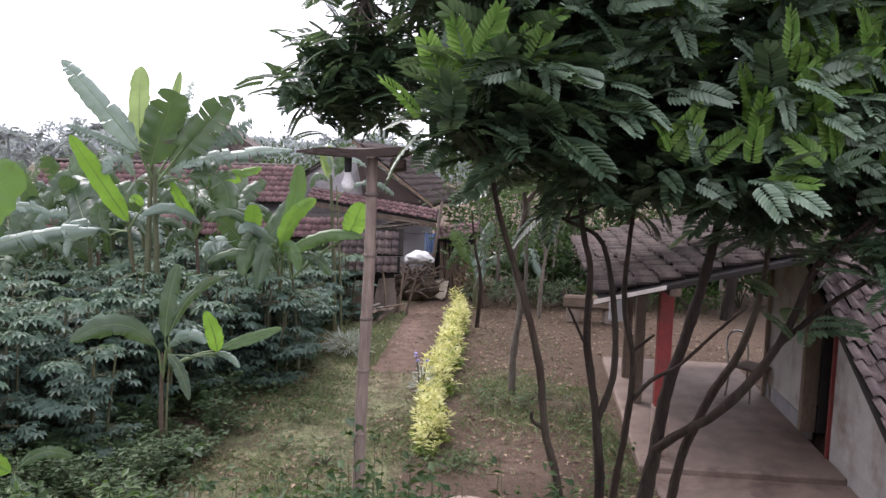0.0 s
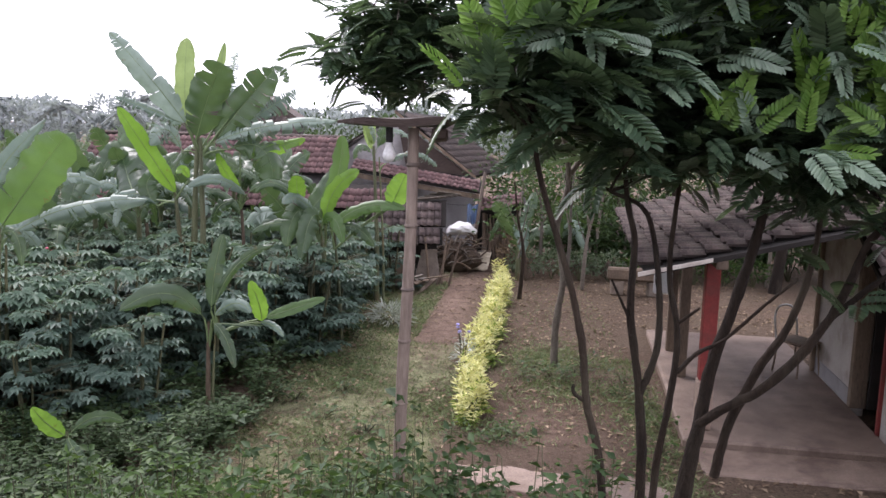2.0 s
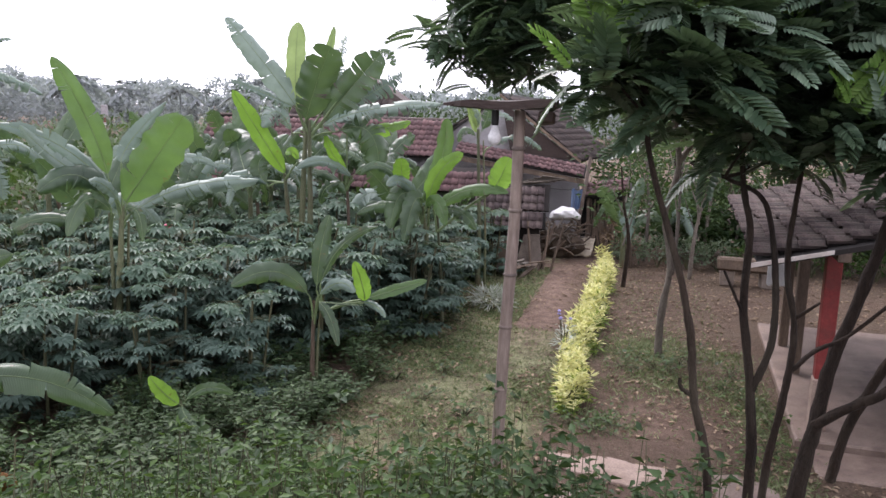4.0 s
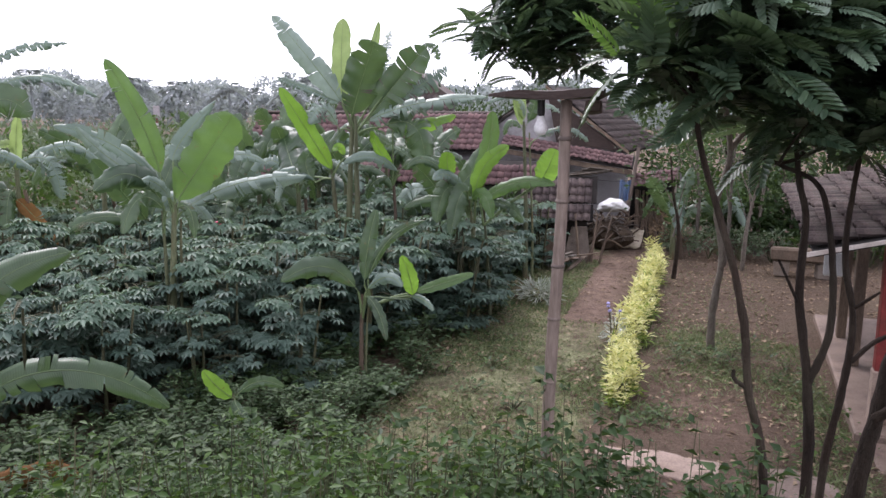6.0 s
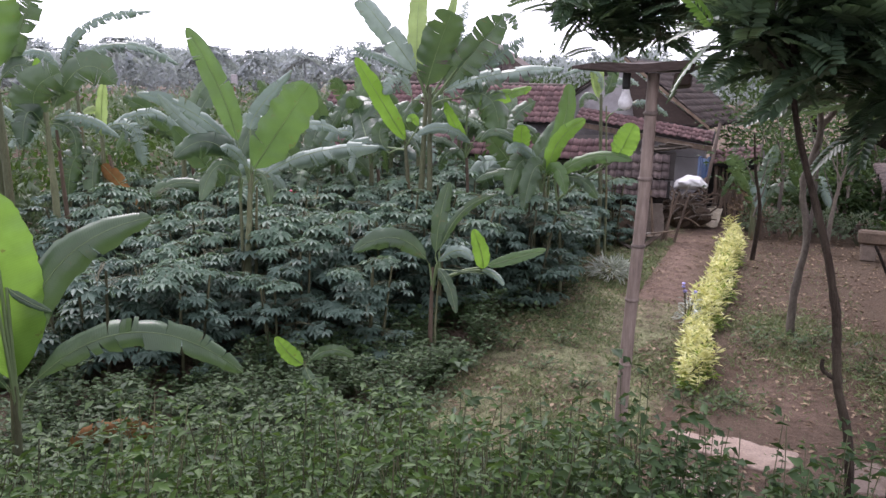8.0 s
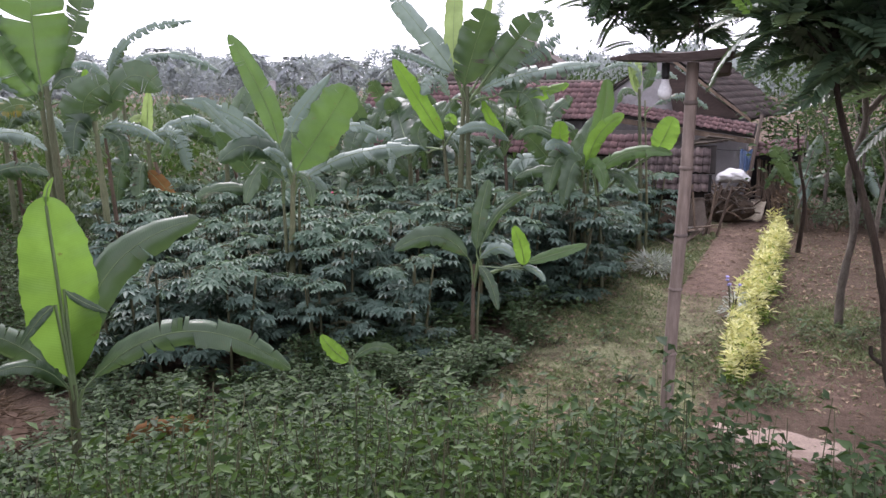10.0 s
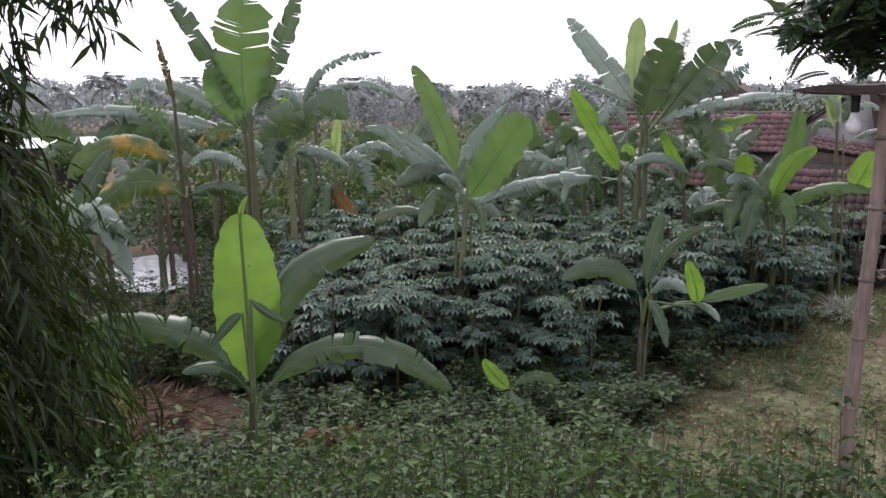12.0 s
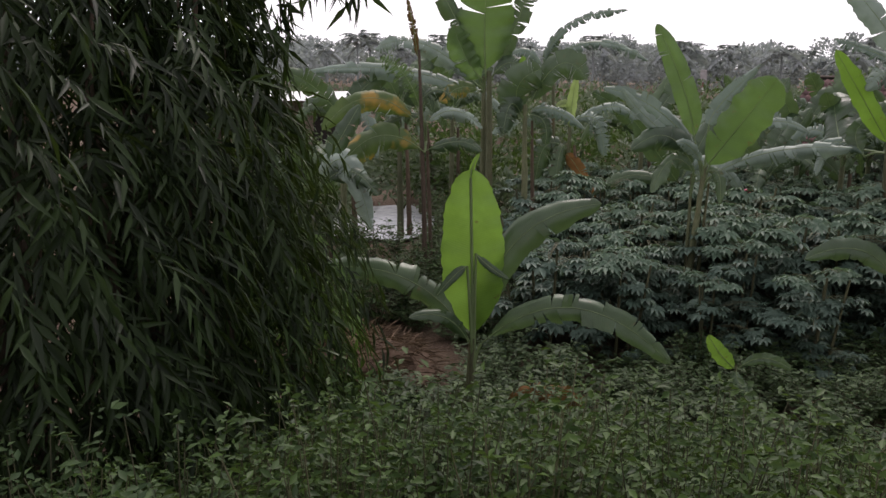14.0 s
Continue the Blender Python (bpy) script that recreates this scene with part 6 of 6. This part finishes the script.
# ---- houses at the end of the path ----
def back_houses():
    def slope(name, parent, left, right, top, w, h, material, wave=0.023):
        """A tiled slope from its eave's two ends and the upper left corner."""
        left, right, top = Vector(left), Vector(right), Vector(top)
        along = (right - left).normalized()
        rise = top - left
        rise = rise - along * rise.dot(along)
        M = Matrix.Translation(left) @ Matrix((along, rise.normalized(), along.cross(rise.normalized()))).transposed().to_4x4()
        return tiled_roof(name, parent, M, (right - left).length, rise.length, w, h, material, "", wave)

    h = thing("village_house", pose(0, 0, 0), "old village house with a long red-brown tile roof", "house", "village houses")
    part("wall", box(-9.8, -3.9, 19.0, 19.15, -0.1, 2.1, 0.0), M_GREYWALL, h)
    slope("roof", h, (-9.7, 18.6, 2.1), (-3.5, 18.6, 2.17), (-9.7, 19.85, 2.98), 0.155, 0.2, M_TILE)
    part("back_slope", prism([(-9.7, 19.85, 2.9), (-9.7, 21.4, 1.9), (-9.7, 21.4, 1.82), (-9.7, 19.85, 2.82)], 6.2, (1, 0, 0)), M_TILE_OLD, h)
    part("ridge", box(-9.75, -3.5, 19.78, 19.94, 2.97, 3.05, 0.03, 0.01), M_TILE_OLD, h)
    part("gable", prism([(-3.7, 18.8, 2.1), (-3.7, 19.85, 2.9), (-3.7, 21.2, 2.0)], 0.1, (-1, 0, 0)), M_GREYWALL, h)
    k = thing("village_house", pose(0, 0, 0), "dark pointed tile roof of a house behind", "house", "village houses")
    part("wall", box(-8.3, -5.4, 22.4, 24.6, -0.1, 3.0, 0.0), M_GREYWALL, k)
    slope("roof", k, (-8.6, 22.1, 2.9), (-5.1, 22.1, 2.9), (-8.6, 22.9, 3.45), 0.2, 0.24, M_TILE_OLD)
    part("hip", prism([(-8.4, 22.95, 3.42), (-5.3, 22.95, 3.42), (-6.5, 22.95, 4.2), (-7.3, 22.95, 4.2)], 1.2, (0, 1, 0)), M_TILE_OLD, k)
    g = thing("village_house", pose(0, 0, 0), "grey gabled house with brown tile roofs above the path's end", "house", "village houses")
    part("gable_wall", prism([(-4.3, 20.0, -0.1), (-0.3, 20.0, -0.1), (-0.3, 20.0, 2.1), (-2.3, 20.0, 3.55), (-4.3, 20.0, 2.1)], 0.15, (0, 1, 0)), M_GREYWALL, g)
    part("side_wall", box(-0.42, -0.28, 20.15, 26, -0.1, 2.05, 0.0), M_GREYWALL, g)
    low, along, high = Vector((-0.24, 19.8, 2.12)), Vector((0.59, 3.2, -0.05)).normalized(), Vector((-1.51, 0.3, 1.2))
    rise = (high - along * high.dot(along)).normalized()
    M = Matrix.Translation(low) @ Matrix((along, rise, along.cross(rise))).transposed().to_4x4()
    tiled_roof("roof", g, M, 5.0, 2.6, 0.2, 0.24, M_TILE_OLD)
    M = Matrix.Translation((-4.7, 25.9, 1.95)) @ Euler((0, 0, -math.pi / 2)).to_matrix().to_4x4() @ Euler((0.6, 0, 0)).to_matrix().to_4x4()
    tiled_roof("roof", g, M, 6.0, 2.75, 0.4, 0.4, M_TILE_OLD)
    part("verge_board", prism([(-0.22, 19.7, 2.06), (-2.25, 19.78, 3.62), (-2.25, 19.78, 3.7), (-0.22, 19.7, 2.14)], 0.04, (0, 1, 0)), M_WOOD, g)
    # the verge's shadow on the gable, made as a dark triangle
    part("gable_board", prism([(-2.2, 19.86, 3.5), (-0.36, 19.86, 2.12), (-1.95, 19.86, 2.3)], 0.04, (0, 1, 0)), M_PLANK, g, "dark sheet standing in for the verge's shadow")
    slope("lean_to_roof", g, (-3.2, 19.0, 2.27), (-0.1, 19.0, 1.8), (-3.15, 19.66, 2.52), 0.155, 0.2, M_TILE)
    part("fascia", prism([(-3.15, 19.06, 2.08), (-0.12, 19.06, 1.62), (-0.12, 19.06, 1.74), (-3.15, 19.06, 2.2)], 0.04, (0, 1, 0)), M_WOOD, g)
    # lower roofs
    l = thing("lean_to_shed", pose(0, 0, 0), "low tile-roofed shed beside the grey house", "shed", "village houses")
    slope("roof", l, (-9.4, 17.6, 1.45), (-1.8, 17.6, 1.47), (-9.4, 18.2, 1.96), 0.155, 0.2, M_TILE)
    part("wall", box(-9.3, -1.9, 18.05, 18.15, -0.1, 1.7, 0.0), M_GREYWALL, l)
    slope("low_roof", l, (-2.4, 16.78, 0.78), (-0.85, 16.78, 0.84), (-2.4, 17.0, 1.12), 0.15, 0.19, M_TILE_GREY, 0.045)
    slope("low_roof", l, (-2.4, 17.0, 1.16), (-0.8, 17.0, 1.2), (-2.4, 17.4, 1.7), 0.15, 0.19, M_TILE_GREY, 0.045)
    for i in range(5):
        part("roof_board", box(-0.3, 0.3, -0.06, 0.06, 0, 0.02, 0.004), M_BARK_PALE, l, "loose grey board lying on the roof", pose(-1.25 + 0.12 * i, 17.42 + 0.03 * i, 1.74 + 0.03 * i, -20, 4 * i - 8, 15 * i - 25))
    # black sheet in place of the shade under the low roofs
    part("low_wall", box(-2.3, -1.0, 17.3, 17.38, -0.1, 1.1, 0.0), M_SHADE, l)
    part("leaning_sheet", prism([(-1.45, 16.68, 0.0), (-0.85, 16.62, 0.0), (-0.98, 16.9, 0.72), (-1.3, 16.9, 0.7)], 0.03, (0, 1, 0)), M_STONE, l)
    part("leaning_sheet", prism([(-1.9, 16.66, 0.0), (-1.5, 16.6, 0.0), (-1.42, 16.76, 0.62), (-1.75, 16.78, 0.66)], 0.03, (0, 1, 0)), M_WOOD, l)
    for x, a in ((-0.86, 0.1), (-1.1, -0.12), (-0.7, 0.25), (-0.95, 0.3), (-1.6, 0.2)):
        tube("prop", [(x, 16.6, -0.05), (x + a * 0.5, 16.7, 0.5), (x + a, 16.8, 1.0)], (0.03, 0.02), M_WOOD, l, n=6)
    # firewood shed
    w = thing("firewood_shed", pose(0, 0, 0), "firewood stacked under a small reddish tile roof", "woodshed")
    slope("roof", w, (-0.12, 19.2, 1.32), (1.02, 19.2, 1.53), (-0.12, 19.85, 1.6), 0.155, 0.2, M_TILE)
    # shade behind the firewood, put in as a black back panel
    part("back", box(-0.14, 1.0, 20.1, 20.2, -0.1, 1.5, 0.0), M_SHADE, w)
    for x in (0.0, 0.95):
        tube("post", [(x, 19.35, -0.05), (x + 0.02, 19.35, 0.7), (x, 19.35, 1.36)], (0.04, 0.035), M_WOOD, w, n=6)
    for i in range(26):
        x = 0.02 + 0.036 * i
        z = random.uniform(0.85, 1.25)
        tube("log", [(x + random.uniform(-0.1, 0.1), 19.3 + random.uniform(-0.1, 0.15), -0.02), (x, 19.5, z * 0.5), (x + random.uniform(-0.06, 0.06), 19.6, z)], (0.03, 0.022), M_WOOD if i % 3 else M_STEM_DARK, w, sides=6, n=5)
    # tall stick, cloth, sack, sheet
    p = thing("bamboo_stake", pose(0, 0, 0), "pale bamboo stake leaning at the house corner", "stake")
    tube("stake", [(-0.3, 18.8, -0.05), (-0.17, 18.8, 0.9), (0.01, 18.85, 2.28)], (0.045, 0.04), M_BAMBOO_POLE, p)
    c = bmesh.new()
    bmesh.ops.create_grid(c, x_segments=10, y_segments=10, size=0.5)
    for v in c.verts:
        v.co = Vector((-0.24 + v.co.x * 0.3, 18.85 + 0.04 * math.sin(v.co.x * 20) + 0.02, 1.3 + v.co.y * 0.42 - 0.03 * math.cos(v.co.x * 9)))
    bmesh.ops.solidify(c, geom=c.faces[:], thickness=0.012)
    single("hung_cloth", c, M_BLUE, "blue and white cloth hung out to dry", "cloth")
    c = thing("washing_line", pose(0, 0, 0), "thin line holding the hung cloth", "line")
    tube("line", [(-1.4, 18.86, 1.56), (-0.5, 18.86, 1.5), (0.1, 18.9, 1.56)], (0.006, 0.006), M_SOCKET, c, sides=5)
    s = bmesh.new()
    bmesh.ops.create_icosphere(s, subdivisions=4, radius=1)
    for v in s.verts:
        q = v.co * (1 + 0.22 * noise.noise(v.co * 2.2))
        v.co = Vector((-0.5 + q.x * 0.34, 18.45 + q.y * 0.28, 1.0 + q.z * 0.15 - 0.08 * q.x * q.x))
    single("plastic_sack", s, M_CLOTH, "white plastic sacking thrown over a heap of sticks", "sack", smooth=True)
    heap = thing("stick_heap", pose(-0.75, 18.4, 0), "heap of sticks and scrap wood under the sacking", "wood heap")
    mound = bmesh.new()
    bmesh.ops.create_icosphere(mound, subdivisions=3, radius=1)
    for v in mound.verts:
        q = v.co * (1 + 0.3 * noise.noise(v.co * 2.5))
        v.co = Vector((0.2 + q.x * 0.5, q.y * 0.25, max(-0.03, 0.3 + q.z * 0.34)))
    part("core", mound, M_STEM_DARK, heap)
    for i in range(110):
        a = random.uniform(0, 6.28)
        q = Vector((random.uniform(-0.6, 0.6), random.uniform(-0.35, 0.3), random.uniform(0.0, 0.8)))
        d = Vector((math.cos(a), math.sin(a) * 0.5, random.uniform(-0.1, 0.9))) * random.uniform(0.25, 0.5)
        tube("stick", [tuple(q), tuple(q + d * 0.5 + Vector((0, 0, 0.03))), tuple(q + d)], (0.025, 0.015), M_WOOD if i % 2 else M_BARK_PALE, heap, sides=5, n=5)
    s = bmesh.new()
    bmesh.ops.create_grid(s, x_segments=12, y_segments=8, size=0.5)
    for v in s.verts:
        v.co = Vector((v.co.x * 0.55, v.co.y * 0.5, 0.1 + 0.08 * noise.noise(Vector((v.co.x * 5, v.co.y * 5, 2))) + 0.18 * v.co.y))
    bmesh.ops.solidify(s, geom=s.faces[:], thickness=0.03)
    single("cream_sheet", s, M_TAN, "crumpled cream sheet lying across the path", "sheet", place=pose(-0.09, 18.6, 0.16, 22, 0, -12))
    # loose boards beside the path
    for i in range(9):
        single("scrap_board", box(-0.35, 0.35, -0.05, 0.05, 0, 0.025, 0.004), M_WOOD if i % 2 else M_BARK_PALE, "weathered scrap board beside the path", "board", "scrap boards", place=pose(-1.3 + random.uniform(-0.35, 0.35), 16.0 + random.uniform(-0.5, 0.6), 0.05 + 0.03 * i, random.uniform(-10, 10), random.uniform(-25, 25), random.uniform(0, 180)))


back_houses()

# slim trees and bushes behind the yard
for i, (x, y, zt) in enumerate(((0.75, 15.5, 2.3), (1.8, 17.0, 2.6), (2.1, 16.6, 2.4), (2.6, 18.5, 2.8), (3.3, 18.8, 2.6), (1.3, 18.4, 2.9), (6.2, 17.5, 2.6))):
    tt = thing("slim_tree", pose(x, y, 0), "slender bare-stemmed tree with sparse leaves behind the yard", "tree", "slim trees")
    bend = random.uniform(-0.4, 0.5)
    tube("trunk", [(0, 0, -0.05), (0.05, 0, zt * 0.4), (bend * 0.5, 0, zt * 0.7), (bend, 0, zt)], (0.045, 0.03, 0.015), M_BARK_PALE if i else M_BARK, tt, n=12)
    for k in range(4):
        q = random.uniform(-0.6, 0.6)
        tube("branch", [(bend * 0.3, 0, zt * (0.35 + 0.12 * k)), (bend * 0.4 + q * 0.5, 0.1, zt * (0.5 + 0.12 * k)), (bend * 0.5 + q, 0.1, zt * (0.68 + 0.12 * k))], (0.02, 0.007), M_BARK_PALE, tt, n=7, sides=6)
    T, F = blade(0.45, 0.25, 0.15, 0.5)
    n = 420
    P = np.stack([rng.normal(bend * 0.6, 0.42, n), rng.normal(0, 0.35, n), zt * rng.uniform(0.5, 1.25, n)], 1)
    v, f = scatter(T, F, P, frames_from(random_dirs(n, -0.7, 0.5), random_dirs(n, 0.1, 1)), rng.uniform(0.07, 0.14, n))
    part("crown", mesh_np("crown", v, f, M_SHRUB if i % 2 else M_SHRUB_DARK), None, tt)
for x, y, s in ((4.2, 18.8, 0.9), (5.6, 18.6, 0.9), (7.0, 18.4, 1.0), (2.4, 19.0, 0.9), (8.6, 17.6, 1.1), (1.5, 20.5, 1.1), (3.0, 20.0, 1.2), (4.6, 20.0, 1.2), (6.3, 20.5, 1.4), (8.0, 20, 1.5), (9.5, 19, 1.5), (5.5, 24, 2.0), (2.2, 24, 2.2), (10, 25, 2.4), (12, 21, 2.0), (0.5, 29, 2.6), (-3, 30, 2.6), (-6, 29, 2.4), (-9.5, 28, 2.4), (4, 30, 3.0), (8, 29, 3), (13, 27, 3), (16, 22, 3)):
    leaf_ball("thicket_bush", pose(x, y, 0), (s, s * 0.8, s * 0.9), 1500, 0.19, M_SHRUB_DARK, "dense dark bush behind the yard", "bush", "bushes behind the yard")
# taller trees added behind the yard, mostly hidden, to darken what stands below
for i, (x, y, zc, s) in enumerate(((4.6, 19.6, 4.0, 1.7), (7.6, 20.5, 4.4, 2.0), (2.2, 21.5, 4.2, 1.6), (10.8, 19.0, 4.6, 2.2), (6.2, 17.0, 3.6, 1.2))):
    tt = thing("sky_blocking_tree", pose(x, y, 0), "dark leafy tree added behind the yard to block sky light", "tree", "shade trees")
    tube("trunk", [(0, 0, -0.05), (0.1, 0.05, zc * 0.35), (-0.1, 0, zc * 0.7), (0.05, 0, zc)], (0.13, 0.1, 0.05), M_BARK, tt, n=14)
    for k in range(4):
        a = k * 1.6 + i
        tube("limb", [(0, 0, zc * 0.55), (math.cos(a) * s * 0.4, math.sin(a) * s * 0.4, zc * 0.8), (math.cos(a) * s * 0.8, math.sin(a) * s * 0.8, zc)], (0.05, 0.02), M_BARK, tt, n=8, sides=6)
    n = 2600
    d = random_dirs(n)
    lump = np.array([1 + 0.4 * noise.noise(Vector(v) * 2.2 + Vector((i * 7, 0, 0))) for v in d])
    P = d * (rng.uniform(0.1, 1, n) ** 0.45 * lump)[:, None] * (s, s * 0.85, s * 0.8) + (0, 0, zc)
    T, F = small_blade(0.42, 0.3, 0.5)
    part("crown", mesh_np("crown", *scatter(T, F, P, frames_from(d + random_dirs(n), random_dirs(n, 0.1, 1)), rng.uniform(0.1, 0.22, n)), M_SHRUB_DARK), None, tt)
leaf_ball("dry_shrub", pose(0.75, 18.3, 0), (0.45, 0.4, 0.5), 260, 0.12, M_LITTER, "half-dry straggly shrub at the path's end", "shrub")

# dark bushes under the eaves of the long shed
for i in range(9):
    leaf_ball("thicket_bush", pose(-8.6 + 0.72 * i, 16.9 + 0.25 * (i % 2), 0), (0.6, 0.4, 0.62 + 0.12 * (i % 3)), 620, 0.16, M_SHRUB_DARK if i % 3 else M_MIDGREEN, "dark leafy bush under the shed's eaves", "bush", "bushes under the eaves")

# green thickets between the bananas and the far woods
for az, d, s in ((20, 26, 2.2), (25, 30, 2.0), (28.5, 21, 1.3), (31.5, 20, 1.5), (34.5, 21.5, 1.5), (37.5, 20.5, 1.4), (40.5, 23, 1.7), (44, 22, 1.4), (47.5, 24, 1.6), (51, 20, 0.8), (54.5, 23, 0.7), (60.5, 18, 1.1), (64, 18, 1.3), (68, 20, 1.6), (22, 33, 2.4), (26, 27, 1.9), (29.5, 28, 1.8), (33, 27, 1.8), (36, 29, 1.8), (39.5, 28, 1.8), (43, 29, 1.9), (46.5, 30, 1.8), (50, 28, 1.7), (53.5, 31, 1.2), (63, 27, 1.7), (67, 27, 2), (31, 18.5, 1.2), (36, 18, 1.2), (41.5, 18.5, 1.2), (48.5, 18, 1.1), (50.5, 18.2, 1.3), (53.5, 18.0, 1.1), (57.0, 18.5, 1.2), (47.5, 17, 1.2), (60, 15.5, 0.9), (28, 16.5, 0.9), (33.5, 16.0, 0.9), (38.5, 15.8, 0.9), (46, 15.5, 0.8), (60.5, 17.0, 0.9)):
    x, y = polar(az, d)
    leaf_ball("thicket_bush", pose(x, y, 0), (s * 1.3, s, s * 0.85), 700, 0.2, random.choice((M_MIDGREEN, M_MIDGREEN, M_SHRUB)), "tall green bush beyond the banana field", "bush", "bushes beyond the field")
# further bushes out to the woods
for i in range(34):
    x, y = polar(12 + 1.6 * i + random.uniform(-0.7, 0.7), random.uniform(33, 62))
    w = random.uniform(1.6, 2.3)
    leaf_ball("thicket_bush", pose(x, y, 0), (w * 1.6, w, w * 0.6), 420, 0.34, M_MIDGREEN, "tall green bush beyond the banana field", "bush", "bushes beyond the field")
pk = thing("pink_flowers", pose(*polar(29.6, 12.2), 1.5), "pink blossom on a stalk above the cassava", "flower")
for i in range(4):
    bm = bmesh.new()
    bmesh.ops.create_icosphere(bm, subdivisions=2, radius=0.026, matrix=Matrix.Translation((0.05 * i, 0, 0.03 * (i % 2))) @ Matrix.Diagonal((1, 1, 0.6, 1)))
    part("blossom", bm, M_PINK, pk)
tube("stalk", [(0.1, 0, -1.5), (0.1, 0, -0.7), (0.1, 0, 0)], (0.012, 0.006), M_TWIG, pk, sides=5)

# house beyond the pond
fx, fy = polar(61.6, 27)
fh = thing("far_house", pose(fx, fy, 0, 0, 0, 61.6), "far brick-coloured house with a pale sheet roof", "house")
part("wall", box(-1.6, 1.9, 0, 4, -0.1, 2.1, 0.0), M_STONE, fh)
part("roof", prism([(-2.1, -0.7, 2.12), (-2.1, 2.0, 2.32), (-2.1, 4.6, 2.12), (-2.1, 2.0, 2.2)], 4.4, (1, 0, 0)), M_ROOFWHITE, fh)
# flat black panel painted as the shaded door opening
part("doorway", box(0.9, 1.8, -0.02, 0.05, 0.3, 1.95, 0.0), M_SHADE, fh)
# slender mast far off
mx, my = polar(33.05, 70)
mm = thing("far_mast", pose(mx, my, 0), "slim red and white mast far off before the trees", "mast")
for i in range(5):
    part("segment", bm_lathe([(0.07, i * 0.38), (0.07, i * 0.38 + 0.375)], (0, 0), 8), M_WHITE if i % 2 else M_RED, mm)
part("head", box(-0.22, 0.22, -0.2, 0.2, 1.95, 2.9, 0.06), M_GREYWALL, mm)


# ---- far woods ----
def far_woods():
    T, F = small_blade(0.8, 0.3, 0.5)
    P, D, Sz = [], [], []
    for i in range(480):
        az = rng.uniform(-8, 84) if i < 350 else rng.uniform(84, 352)
        d = rng.uniform(80, 150)
        x, y = polar(az, d)
        h = (0.03 * d + 3.0) * rng.uniform(0.65, 1.25) + 0.7 * np.sin(az * 0.35)
        w = rng.uniform(1.3, 3.0)
        n = 480 if i < 350 else 80
        u = random_dirs(n, -0.8, 1)
        q = u * rng.uniform(0.5, 1, (n, 1)) * (w, w, h * 0.48) * (1 - 0.35 * np.clip(u[:, 2:], 0, 1)) + (x, y, h * 0.53)
        P.append(q)
        D.append(u + random_dirs(n, -0.5, 0.7))
        Sz.append(rng.uniform(0.28, 0.56, n) if i < 350 else rng.uniform(0.7, 1.4, n))
    P, D, Sz = np.concatenate(P), np.concatenate(D), np.concatenate(Sz)
    v, f = scatter(T, F, P, frames_from(D, random_dirs(len(P))), Sz)
    single("far_woods", mesh_np("far_woods", v, f, M_WOODS_HAZED), M_WOODS_HAZED, "grey-green woods along the horizon with mist painted into the leaves", "woods", kind="stuff")
    palm_me = []
    for k in range(3):
        pc = []
        for a in np.linspace(0, 2 * np.pi, 13, endpoint=False):
            el = rng.uniform(-0.3, 1.25)
            dirn = np.array([np.cos(a) * np.cos(el), np.sin(a) * np.cos(el), np.sin(el)])
            m = 46
            s = rng.uniform(0.15, 1, m)
            C = dirn * s[:, None] * 2.2 + np.array([0, 0, -1.3]) * (s ** 2)[:, None]
            pc.append((C, np.cross(np.tile(dirn, (m, 1)), UP) * rng.choice((-1, 1), m)[:, None] + (0, 0, -0.5) + dirn * 0.5))
        C, Dn = np.concatenate([a for a, b in pc]), np.concatenate([b for a, b in pc])
        bt, bf = small_blade(0.2)
        v, f = scatter(bt, bf, C, frames_from(Dn, np.tile((0.1, 0.1, 1.0), (len(C), 1))), rng.uniform(0.6, 1.0, len(C)))
        palm_me.append(mesh_np("fronds", v, f, M_WOODS_HAZED))
    for i in range(26):
        x, y = polar(18 + 42 * i / 26 + random.uniform(-0.8, 0.8), random.uniform(75, 105))
        h = 4.9 + random.uniform(-0.9, 0.9)
        tt = thing("coconut_palm", pose(x, y, 0), "distant coconut palm above the woods, painted pale as if in mist", "palm tree", "far palms")
        part("fronds", palm_me[i % 3], None, tt, at=pose(0, 0, h))
        # the trunk takes the same haze-coloured paint as the fronds
        tube("trunk", [(0, 0, -0.1), (0.15, 0, h * 0.5), (0, 0, h)], (0.15, 0.09), M_WOODS_HAZED, tt, n=6, sides=6)


far_woods()
